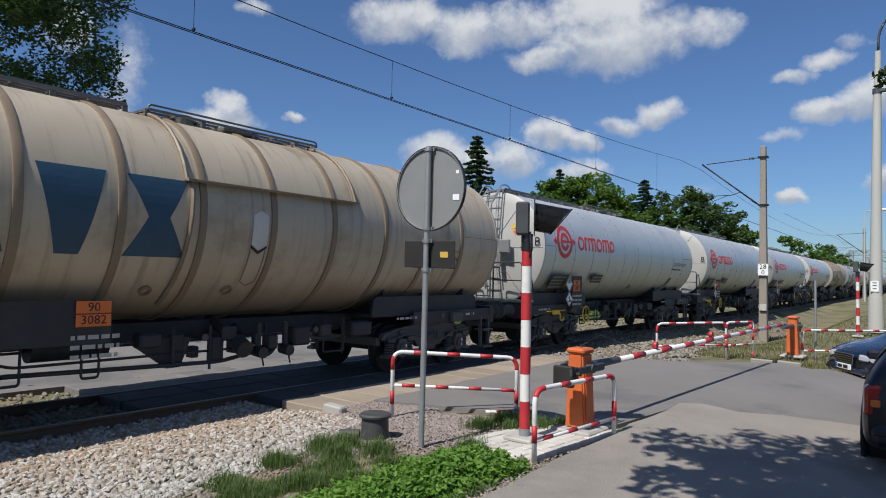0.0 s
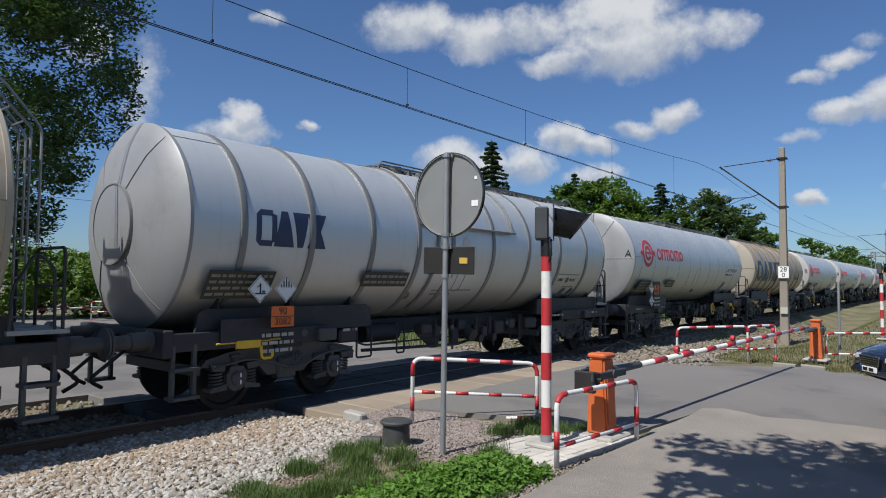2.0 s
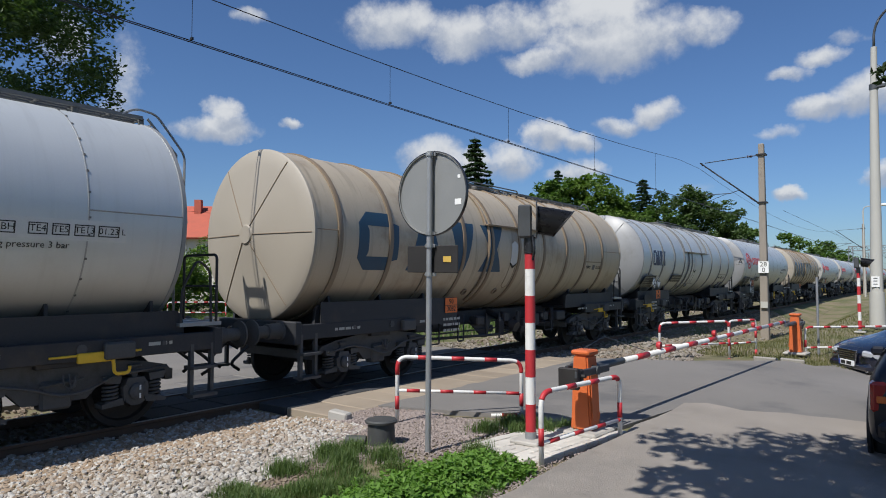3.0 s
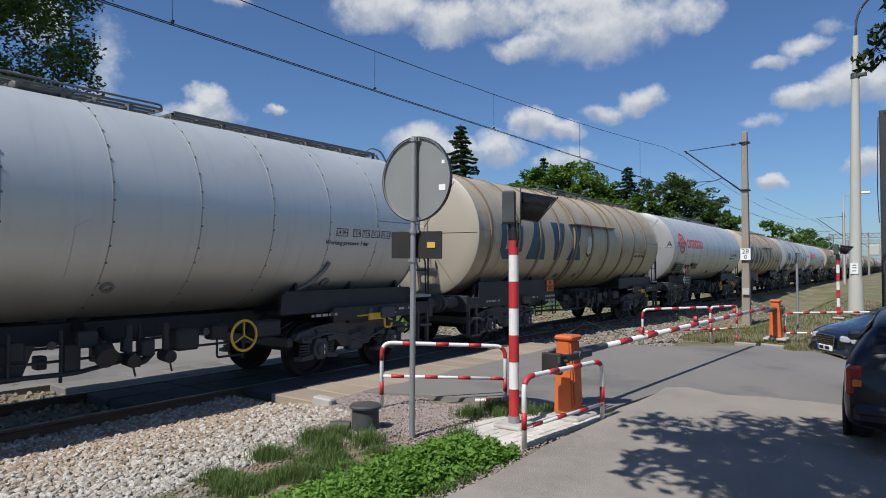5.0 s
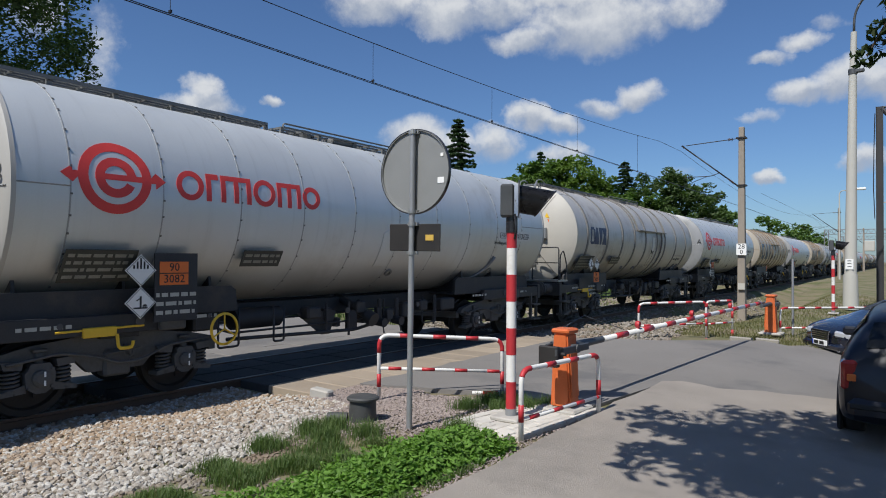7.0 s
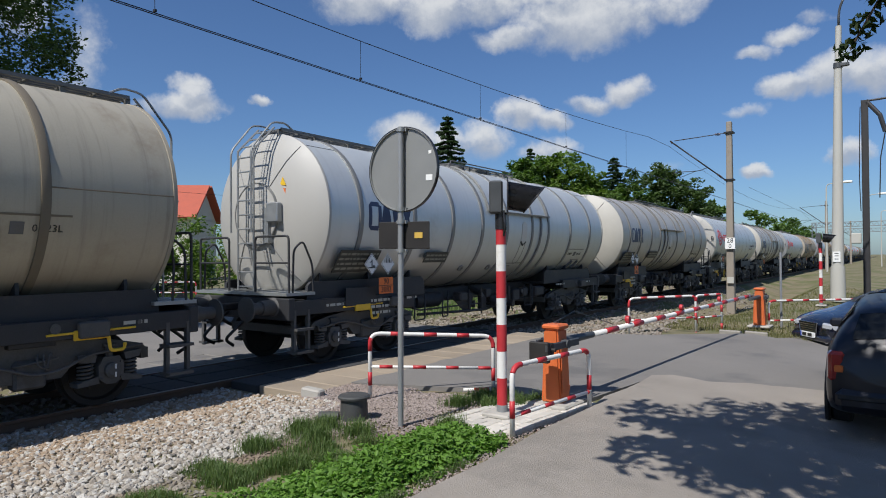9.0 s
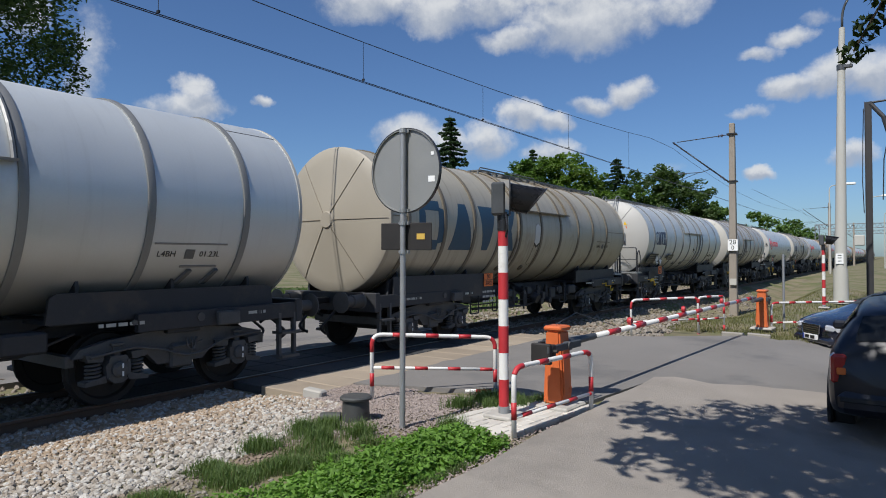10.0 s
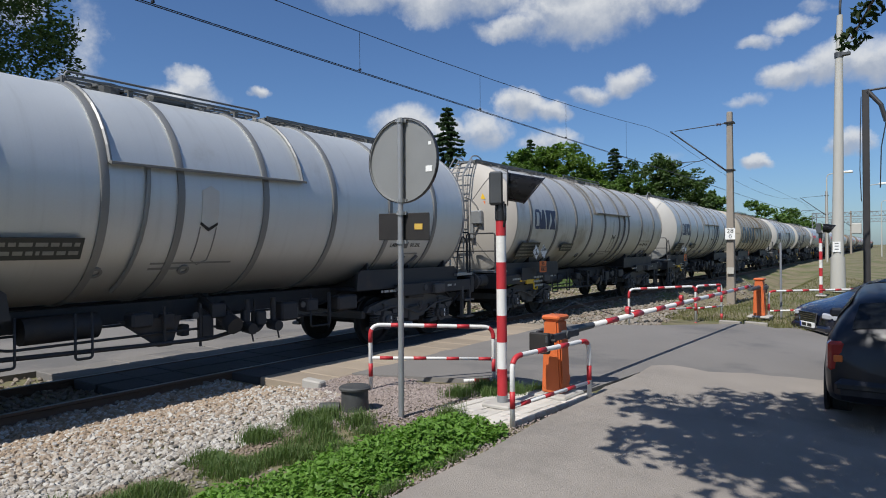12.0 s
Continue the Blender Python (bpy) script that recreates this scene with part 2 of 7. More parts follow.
M_YELLOW = mat("yellow_paint", (0.75, 0.47, 0.03), 0.5, 0.0, 0.15, 8)
M_ORANGE_PLATE = mat("orange_warning_paint", (0.75, 0.17, 0.03), 0.55, 0, 0.1, 5)
M_BLACK = mat("black_paint", (0.015, 0.015, 0.016), 0.5, 0, 0.3, 6)
M_BOARD = mat("board_green_black", (0.032, 0.035, 0.031), 0.55, 0, 0.4, 5)
M_PALE = mat("pale_marking", (0.42, 0.42, 0.38), 0.6, 0, 0.2, 8)
M_FAINT = mat("faded_board_lettering", (0.22, 0.22, 0.19), 0.6, 0, 0.4, 8)
M_WHITE = mat("white_marking", (0.78, 0.78, 0.76), 0.55, 0, 0.1, 8)
M_BLUE = mat("navy_marking", (0.022, 0.066, 0.115), 0.5, 0, 0.25, 4)
M_SMALLBLUE = mat("dark_blue_marking", (0.03, 0.045, 0.10), 0.5, 0, 0.2, 4)
M_RED = mat("signal_red_marking", (0.62, 0.05, 0.045), 0.5, 0, 0.15, 4)
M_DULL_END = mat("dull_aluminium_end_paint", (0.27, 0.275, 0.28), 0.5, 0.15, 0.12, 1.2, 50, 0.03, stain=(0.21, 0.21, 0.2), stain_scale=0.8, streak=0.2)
M_SEAM = mat("seam_shadow_paint", (0.34, 0.345, 0.34), 0.5, 0.2, 0.2, 2, 50, 0.05)
M_RIVET = mat("dark_bolt_heads", (0.13, 0.13, 0.13), 0.55, 0.2, 0.2, 5)
M_BADGE = mat("pale_badge_plate", (0.58, 0.57, 0.53), 0.5, 0.0, 0.1, 4)
M_PANEL = mat("white_code_panel", (0.62, 0.63, 0.62), 0.5, 0, 0.15, 5)
TONES = {
    "tan": (mat("tan_tank_paint", (0.41, 0.375, 0.30), 0.46, 0.2, 0.14, 0.9, 50, 0.05, stain=(0.27, 0.22, 0.16), stain_scale=0.7, streak=0.5, grime_shade=(0.22, 0.175, 0.13), grime_shade_z=(1.1, 2.0)),
            mat("tan_tank_end_paint", (0.37, 0.35, 0.3), 0.55, 0.0, 0.14, 1.2, 50, 0.05, grime_shade=(0.3, 0.26, 0.2), grime_shade_z=(1.2, 2.2)),
            mat("tan_rib_paint", (0.15, 0.125, 0.09), 0.55, 0.0, 0.25, 2, 50, 0.05)),
    "rust": (mat("rusty_tan_tank_paint", (0.47, 0.40, 0.30), 0.48, 0.15, 0.16, 0.9, 50, 0.05, stain=(0.3, 0.225, 0.15), stain_scale=0.7, streak=0.55, grime_shade=(0.22, 0.165, 0.115), grime_shade_z=(1.1, 2.1)),
             mat("pale_tan_tank_end_paint", (0.36, 0.35, 0.305), 0.55, 0.0, 0.14, 1.2, 50, 0.05, grime_shade=(0.34, 0.29, 0.23), grime_shade_z=(1.2, 2.2)),
             mat("rusty_rib_paint", (0.22, 0.165, 0.11), 0.55, 0.0, 0.25, 2, 50, 0.05)),
    # silver darkens below mid-height: underside shade is put into this low grime tone
    "silver": (mat("silver_tank_paint", (0.61, 0.635, 0.635), 0.45, 0.45, 0.07, 0.8, 50, 0.03, stain=(0.42, 0.41, 0.38), stain_scale=0.6, stain_lo=0.58, stain_hi=0.8, streak=0.12, grime_shade=(0.24, 0.21, 0.165), grime_shade_z=(1.1, 2.35)),
               mat("silver_tank_end_paint", (0.34, 0.35, 0.355), 0.5, 0.0, 0.08, 1.2, 50, 0.03, grime_shade=(0.42, 0.4, 0.36), grime_shade_z=(1.2, 1.9)),
               mat("silver_rib_paint", (0.21, 0.21, 0.205), 0.45, 0.2, 0.2, 2, 50, 0.05)),
    "grey": (mat("weathered_grey_tank_paint", (0.56, 0.56, 0.545), 0.46, 0.4, 0.14, 0.8, 50, 0.04, stain=(0.29, 0.26, 0.22), stain_scale=0.7, streak=0.32, grime_shade=(0.2, 0.165, 0.12), grime_shade_z=(1.1, 2.1)),
             mat("grey_tank_end_paint", (0.44, 0.44, 0.425), 0.55, 0.0, 0.14, 1.2, 50, 0.04, grime_shade=(0.34, 0.3, 0.25), grime_shade_z=(1.2, 2.0)),
             mat("grey_rib_paint", (0.17, 0.165, 0.155), 0.5, 0.1, 0.2, 2, 50, 0.05)),
    "taupe": (mat("taupe_tank_paint", (0.49, 0.475, 0.45), 0.46, 0.35, 0.16, 0.8, 50, 0.04, stain=(0.22, 0.185, 0.15), stain_scale=0.7, streak=0.35, grime_shade=(0.15, 0.12, 0.09), grime_shade_z=(1.1, 2.2)),
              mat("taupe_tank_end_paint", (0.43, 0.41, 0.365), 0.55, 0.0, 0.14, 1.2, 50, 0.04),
              mat("taupe_rib_paint", (0.19, 0.18, 0.165), 0.5, 0.1, 0.2, 2, 50, 0.05)),
}


def on_tank(polys, off=0.006, step=0.09):
    """Flat outlines (u along the wagon, v round the shell, from mid-height) wrapped on the tank's camera side as a thin skin."""
    bm = bmesh.new()
    for outline in polys:
        tmp = bmesh.new()
        tmp.faces.new([tmp.verts.new((u, v, 0)) for u, v in outline])
        bmesh.ops.triangulate(tmp, faces=tmp.faces[:])
        lo, hi = min(v for _, v in outline), max(v for _, v in outline)
        k = math.ceil(lo / step)
        while k * step < hi:
            bmesh.ops.bisect_plane(tmp, geom=tmp.verts[:] + tmp.edges[:] + tmp.faces[:], plane_co=(0, k * step, 0), plane_no=(0, 1, 0))
            k += 1
        r = bmesh.ops.extrude_face_region(tmp, geom=tmp.faces[:])
        for g in r["geom"]:
            if isinstance(g, bmesh.types.BMVert):
                g.co.z = off
        for v in tmp.verts:
            q, rr = v.co.y / RADIUS, RADIUS + v.co.z
            v.co = Vector((rr * math.cos(q), v.co.x, AXIS_Z + rr * math.sin(q)))
        bmesh.ops.recalc_face_normals(tmp, faces=tmp.faces[:])
        bm2 = joined(bm, tmp)
        bm = bm2
    return bm


def disc_outline(cu, cv, r, a0=0, a1=360, n=28):
    return [(cu + r * math.cos(radians(a0 + (a1 - a0) * i / n)), cv + r * math.sin(radians(a0 + (a1 - a0) * i / n))) for i in range(n if a1 - a0 >= 360 else n + 1)]


def ring_outline(cu, cv, r0, r1, a0, a1, n=18):
    return disc_outline(cu, cv, r1, a0, a1, n) + disc_outline(cu, cv, r0, a1, a0, n)


def rect(u0, v0, u1, v1, ch=0.0):
    if not ch:
        return [(u0, v0), (u1, v0), (u1, v1), (u0, v1)]
    return [(u0 + ch, v0), (u1 - ch, v0), (u1, v0 + ch), (u1, v1 - ch), (u1 - ch, v1), (u0 + ch, v1), (u0, v1 - ch), (u0, v0 + ch)]


def block_mark(u0, v0, u1, v1, spans):
    """A four-block house mark: open octagon, wedge, wedge upside down, waisted block."""
    h = v1 - v0
    a, b, c, d = [(u0 + (u1 - u0) * s, u0 + (u1 - u0) * e) for s, e in spans]
    out = []
    w, st, ch = a[1] - a[0], 0.24 * (a[1] - a[0]), 0.2 * (a[1] - a[0])
    out.append([(a[0], v0 + ch), (a[0] + ch, v0), (a[0] + ch, v0 + st), (a[0] + st, v0 + st + ch * 0.4), (a[0] + st, v1 - st - ch * 0.4), (a[0] + ch, v1 - st), (a[0] + ch, v1), (a[0], v1 - ch)])
    out.append(rect(a[0] + ch, v1 - st, a[1] - ch, v1))
    out.append(rect(a[0] + ch, v0, a[1] - ch, v0 + st))
    out.append([(a[1] - st, v0 + st * 0.6), (a[1], v0 + ch), (a[1], v1 - ch), (a[1] - st, v1 - st * 0.6)])
    m = (b[0] + b[1]) / 2
    w = b[1] - b[0]
    out.append([(b[0], v0), (b[1], v0), (m + 0.16 * w, v1), (m - 0.16 * w, v1)])
    m, w = (c[0] + c[1]) / 2, c[1] - c[0]
    out.append([(m - 0.17 * w, v0), (m + 0.17 * w, v0), (c[1], v1), (c[0], v1)])
    m, w = (d[0] + d[1]) / 2, d[1] - d[0]
    mid = (v0 + v1) / 2
    out.append([(d[0], v0), (d[1], v0), (m + 0.17 * w, mid), (d[1], v1), (d[0], v1), (m - 0.17 * w, mid)])
    return out


def wheelset():
    bm = bmesh.new()
    for sx in (-1, 1):
        prof = [(0.0, 0.0), (0.1, 0.0), (0.12, 0.03), (0.36, 0.045), (0.385, 0.0), (WHEEL_R - 0.006, 0.0), (WHEEL_R, 0.01), (WHEEL_R + 0.002, 0.09), (WHEEL_R + 0.028, 0.105), (WHEEL_R + 0.02, 0.135), (0.38, 0.135), (0.36, 0.1), (0.12, 0.12), (0.1, 0.16), (0.0, 0.16)]
        tmp = bmesh.new()
        turned(tmp, prof, 28, "X")
        if sx > 0:
            bmesh.ops.scale(tmp, vec=(-1, 1, 1), verts=tmp.verts)
            bmesh.ops.reverse_faces(tmp, faces=tmp.faces)
        bmesh.ops.translate(tmp, vec=(sx * 0.82, 0, 0), verts=tmp.verts)
        for i in range(5):
            q = 2 * math.pi * i / 5
            box(tmp, (sx * 0.815, 0.24 * math.cos(q), 0.24 * math.sin(q)), (0.012, 0.05, 0.05))
        bm = joined(bm, tmp)
    rod(bm, (-0.95, 0, 0), (0.95, 0, 0), 0.08, seg=12)
    return bm


def bogie_frame():
    """Cast side frames, bolster and end beams of a two-axle bogie; origin at rail level below the pivot."""
    bm = bmesh.new()
    for sx in (-1, 1):
        x = sx * 1.0
        outline = [(-1.42, 0.66), (-1.34, 0.76), (-1.0, 0.84), (-0.5, 0.90), (0.5, 0.90), (1.0, 0.84), (1.34, 0.76), (1.42, 0.66), (1.22, 0.66), (0.9, 0.72), (0.55, 0.68), (0.34, 0.46), (-0.34, 0.46), (-0.55, 0.68), (-0.9, 0.72), (-1.22, 0.66)]
        pl = Matrix(((0, 0, 1, x - 0.06), (1, 0, 0, 0), (0, 1, 0, 0), (0, 0, 0, 1)))
        plate(bm, outline, 0.12, pl)
        box(bm, (x, 0, 0.55), (0.2, 0.34, 0.34), bevel=0.03)
    box(bm, (0, 0, 0.62), (1.9, 0.42, 0.2), bevel=0.03)
    for sy in (-1, 1):
        box(bm, (0, sy * 1.42, 0.62), (1.95, 0.1, 0.14))
    return bm


def axle_box():
    """Cast axle box with its wings, spring caps, guide and top bracket; outer side at +x."""
    bm = bmesh.new()
    flat = Matrix(((0, 0, 1, -0.1), (1, 0, 0, 0), (0, 1, 0, 0), (0, 0, 0, 1)))
    plate(bm, [(-0.15, -0.1), (-0.05, -0.17), (0.05, -0.17), (0.15, -0.1), (0.16, 0.06), (0.1, 0.17), (-0.1, 0.17), (-0.16, 0.06)], 0.22, flat)
    turned(bm, [(0, 0.06), (0.06, 0.06), (0.095, 0.04), (0.1, 0.0)], 14, "X", (0.12, 0, 0.0))
    box(bm, (0.03, 0, 0.22), (0.1, 0.09, 0.16), bevel=0.015)
    box(bm, (0.03, 0, 0.31), (0.14, 0.16, 0.04), bevel=0.01)
    for s in (-1, 1):
        plate(bm, [(s * 0.14, -0.15), (s * 0.4, -0.17), (s * 0.4, -0.12), (s * 0.15, -0.06)], 0.2, flat)
        plate(bm, [(s * 0.17, 0.2), (s * 0.4, 0.22), (s * 0.37, 0.13), (s * 0.19, 0.11)], 0.2, flat)
        rod(bm, (0.11, s * 0.12, -0.1), (0.14, s * 0.12, -0.1), 0.02, seg=6)
        rod(bm, (0.11, s * 0.12, 0.1), (0.14, s * 0.12, 0.1), 0.02, seg=6)
    bmesh.ops.recalc_face_normals(bm, faces=bm.faces[:])
    return bm


def coil_spring():
    bm = bmesh.new()
    pipe(bm, [(0.085 * math.cos(0.9 * i), 0.085 * math.sin(0.9 * i), -0.005 + 0.0065 * i) for i in range(40)], 0.018, 5)
    return bm


def brake_hoses():
    """Air line that dips between the axles, with a looped hose."""
    bm = bmesh.new()
    pipe(bm, bend([(1.14, -1.25, 0.66), (1.14, -0.7, 0.74), (1.15, -0.3, 0.66), (1.15, 0.0, 0.54), (1.15, 0.3, 0.56), (1.14, 0.62, 0.7), (1.13, 1.3, 0.76)], 0.12), 0.018)
    pipe(bm, bend([(1.12, -0.2, 0.66), (1.13, 0.2, 0.7), (1.13, 0.28, 0.72)], 0.05, 3), 0.014)
    for d in (0.0, 0.06):
        pipe(bm, bend([(1.13 + d * 0.3, 0.05 + d, 0.78), (1.15, 0.06 + d, 0.63), (1.15, 0.17 - d * 0.3, 0.61), (1.13 + d * 0.3, 0.2 - d * 0.3, 0.78)], 0.05, 4), 0.011, 6)
    return bm


def sill_fittings(root, e):
    """Pale boxes, end discs and worn lettering on the side beam over a bogie."""
    for s in (-1, 1):
        y = e * BOGIE_Y
        bm = bmesh.new()
        box(bm, (s * 1.27, y + 0.62, 1.02), (0.1, 0.36, 0.2), bevel=0.02)
        part("fuse_box", bm, M_BOGIE, root)
        for yy, r in ((y + 0.2, 0.06), (y - 0.75, 0.035), (y + 1.2, 0.03)):
            part("disc_mark", rod(bmesh.new(), (s * 1.22, yy, 1.06), (s * 1.245, yy, 1.06), r, seg=14), M_BOGIE, root)
        if s > 0:
            part("lettering", text_bars(-0.5, -0.06, 0.1, 0.04, 1, 21, flat_on_side(y - 0.7, 1.06, 0, 0, 1.232)), M_PALE, root)
            part("lettering", text_bars(0.0, -0.05, 0.32, 0.05, 1, 22, flat_on_side(y + 1.0, 1.06, 0, 0, 1.232)), M_PALE, root)


def build_bogie(parent, y):
    bogie = part("bogie", bogie_frame(), M_BOGIE, parent)
    bogie.matrix_basis = pose(0, y, 0)
    for sy in (-1, 1):
        ws = part("wheelset", wheelset(), M_WHEEL, bogie, "steel wheels on one axle", smooth=True, flat_angle=0.5)
        ws.matrix_basis = pose(0, sy * 0.9, WHEEL_R)
        for sx in (-1, 1):
            bm = axle_box()
            a = part("axle_box", bm, M_BOGIE, bogie)
            a.matrix_basis = pose(sx * 1.02, sy * 0.9, WHEEL_R + 0.02, 0, 0, 0 if sx > 0 else 180)
            for dz in (-0.05, 0.05):
                b = bmesh.new()
                box(b, (0.183, 0.02, dz), (0.006, 0.02, 0.06))
                part("paint_mark", b, M_WHITE, a)
            for dy in (-0.27, 0.27):
                sp = part("coil_spring", coil_spring(), M_BOGIE, bogie, smooth=True)
                sp.matrix_basis = pose(sx * 1.03, sy * 0.9 + dy, WHEEL_R - 0.12)
    part("brake_hose", brake_hoses(), M_BOGIE, bogie, smooth=True)
    return bogie


def shell_profile(y0, y1):
    """Lathe profile of the cylinder between the rims."""
    prof = []
    k = 24
    for i in range(k + 1):
        prof.append((RADIUS, y0 + (y1 - y0) * i / k))
    return prof


def end_cap(sign, flat):
    """A dished end; flat ones are low cones with a small boss."""
    if flat:
        prof = [(0, 0.25), (0.15, 0.25), (0.17, 0.225), (0.7, 0.15), (1.2, 0.075), (RADIUS - 0.03, 0.03), (RADIUS + 0.012, 0.0), (RADIUS + 0.012, -0.05), (RADIUS - 0.02, -0.055)]
    else:
        prof = [(0, 0.345), (0.53, 0.345), (0.55, 0.338), (0.56, 0.31), (0.8, 0.262), (1.1, 0.19), (1.3, 0.1), (RADIUS - 0.01, 0.02), (RADIUS + 0.014, 0.0), (RADIUS + 0.014, -0.05), (RADIUS - 0.02, -0.055)]
    bm = bmesh.new()
    turned(bm, prof, 56, "Y")
    if sign < 0:
        bmesh.ops.scale(bm, vec=(1, -1, 1), verts=bm.verts)
        bmesh.ops.reverse_faces(bm, faces=bm.faces)
    return bm


def ring(bm, y, width, proud, seg=64):
    """A band round the tank."""
    turned(bm, [(RADIUS - 0.01, y - width / 2), (RADIUS + proud * 0.8, y - width / 2), (RADIUS + proud, y - width * 0.3), (RADIUS + proud, y + width * 0.3), (RADIUS + proud * 0.8, y + width / 2), (RADIUS - 0.01, y + width / 2)], seg, "Y", (0, 0, AXIS_Z))
    return bm


def ladder(bm, x, y0, z0, y1, z1, w=0.38, n=11, r=0.018):
    for s in (-1, 1):
        pipe(bm, [(x + s * w / 2, y0, z0), (x + s * w / 2, y1, z1)], r, 6)
    for i in range(n):
        k = (i + 0.5) / n
        rod(bm, (x - w / 2, y0 + (y1 - y0) * k, z0 + (z1 - z0) * k), (x + w / 2, y0 + (y1 - y0) * k, z0 + (z1 - z0) * k), 0.014, seg=6)
    return bm


def walkway(bm, y0, y1, z, width=0.62, rail=True):
    """An open grating on brackets, with a low kerb rail."""
    for i in range(5):
        x = -width / 2 + width * i / 4
        box(bm, (x, (y0 + y1) / 2, z), (0.05, y1 - y0, 0.03))
    k = max(2, int((y1 - y0) / 0.42))
    for i in range(k + 1):
        y = y0 + (y1 - y0) * i / k
        box(bm, (0, y, z - 0.005), (width, 0.03, 0.035))
        if i % 2 == 0:
            for s in (-1, 1):
                box(bm, (s * width * 0.45, y, z - 0.09), (0.05, 0.06, 0.2))
    if rail:
        for s in (-1, 1):
            pipe(bm, bend([(s * width / 2, y0, z), (s * width / 2, y0, z + 0.07), (s * width / 2, y1, z + 0.07), (s * width / 2, y1, z)], 0.06, 3), 0.016, 6)
    return bm


def underframe(root):
    def beam(name, at, size, bevel=0.01):
        bm = bmesh.new()
        box(bm, at, size, bevel=bevel)
        part(name, bm, M_STEEL, root)

    for s in (-1, 1):
        beam("centre_sill", (s * 0.3, 0, 1.0), (0.16, 2 * HALF - 1.25, 0.28))
        for e in (-1, 1):
            beam("side_sill", (s * 1.18, e * (HALF - 1.95), 1.04), (0.1, 2.7, 0.24))
    for e in (-1, 1):
        beam("headstock", (0, e * (HALF - 0.62), 1.03), (2.5, 0.14, 0.36), 0.015)
        beam("bolster", (0, e * BOGIE_Y, 0.98), (2.3, 0.5, 0.24))
        beam("end_deck", (0, e * (HALF - 1.5), 1.08), (2.2, 1.6, 0.04), 0.004)


def build_saddle(root, y, length):
    """Cradle that carries the tank over a bogie: a bed, two side plates and three cross webs."""
    bed = bmesh.new()
    box(bed, (0, y, 1.11), (2.2, length - 0.1, 0.05))
    bed = part("saddle", bed, M_STEEL, root)
    for s in (-1, 1):
        outline = [(-length / 2, 0), (length / 2, 0), (length / 2 - 0.04, 0.3), (length / 2 - 0.12, 0.36), (-length / 2 + 0.12, 0.36), (-length / 2 + 0.04, 0.3)]
        pl = Matrix(((0, 0, 1, s * 1.09 - 0.03), (1, 0, 0, y), (0, 1, 0, 1.1), (0, 0, 0, 1)))
        part("side_plate", plate(bmesh.new(), outline, 0.06, pl), M_STEEL, bed)
    for dy in (-0.42, 0, 0.42):
        outline = [(-1.05, 0.0), (1.05, 0.0), (1.05, 0.44)] + [(1.42 * math.sin(radians(a)), AXIS_Z - 1.1 - 1.42 * math.cos(radians(a))) for a in range(46, -47, -11)] + [(-1.05, 0.44)]
        pl = Matrix(((1, 0, 0, 0), (0, 0, -1, y + dy * length * 0.9), (0, 1, 0, 1.1), (0, 0, 0, 1)))
        part("web", plate(bmesh.new(), outline, 0.04, pl), M_STEEL, bed)


def buffer_unit(e):
    bm = bmesh.new()
    turned(bm, [(0.16, 0.0), (0.16, 0.04), (0.125, 0.06), (0.12, 0.3), (0.095, 0.31), (0.09, 0.52), (0.14, 0.545), (0.2, 0.55), (0.2, 0.575), (0.1, 0.59), (0, 0.592)], 18, "Y")
    if e < 0:
        bmesh.ops.scale(bm, vec=(1, -1, 1), verts=bm.verts)
        bmesh.ops.reverse_faces(bm, faces=bm.faces)
    return bm


def coupling(e):
    bm = bmesh.new()
    box(bm, (0, e * 0.16, 0), (0.1, 0.34, 0.12), bevel=0.02)
    pipe(bm, bend([(0.0, e * 0.3, 0.05), (0.0, e * 0.42, -0.05), (0.0, e * 0.3, -0.22), (0.0, e * 0.15, -0.3)], 0.06, 3), 0.03, 8)
    for s in (-1, 1):
        pipe(bm, bend([(s * 0.3, 0, -0.12), (s * 0.32, e * 0.25, -0.3), (s * 0.3, e * 0.5, -0.5), (s * 0.25, e * 0.3, -0.62)], 0.1, 4), 0.026, 7)
    return bm


def corner_step(s, e):
    bm = bmesh.new()
    for dx in (-0.15, 0.15):
        box(bm, (dx, 0, -0.3), (0.05, 0.07, 0.72))
    for z in (-0.25, -0.62):
        box(bm, (0, 0, z), (0.36, 0.24, 0.04))
    return bm


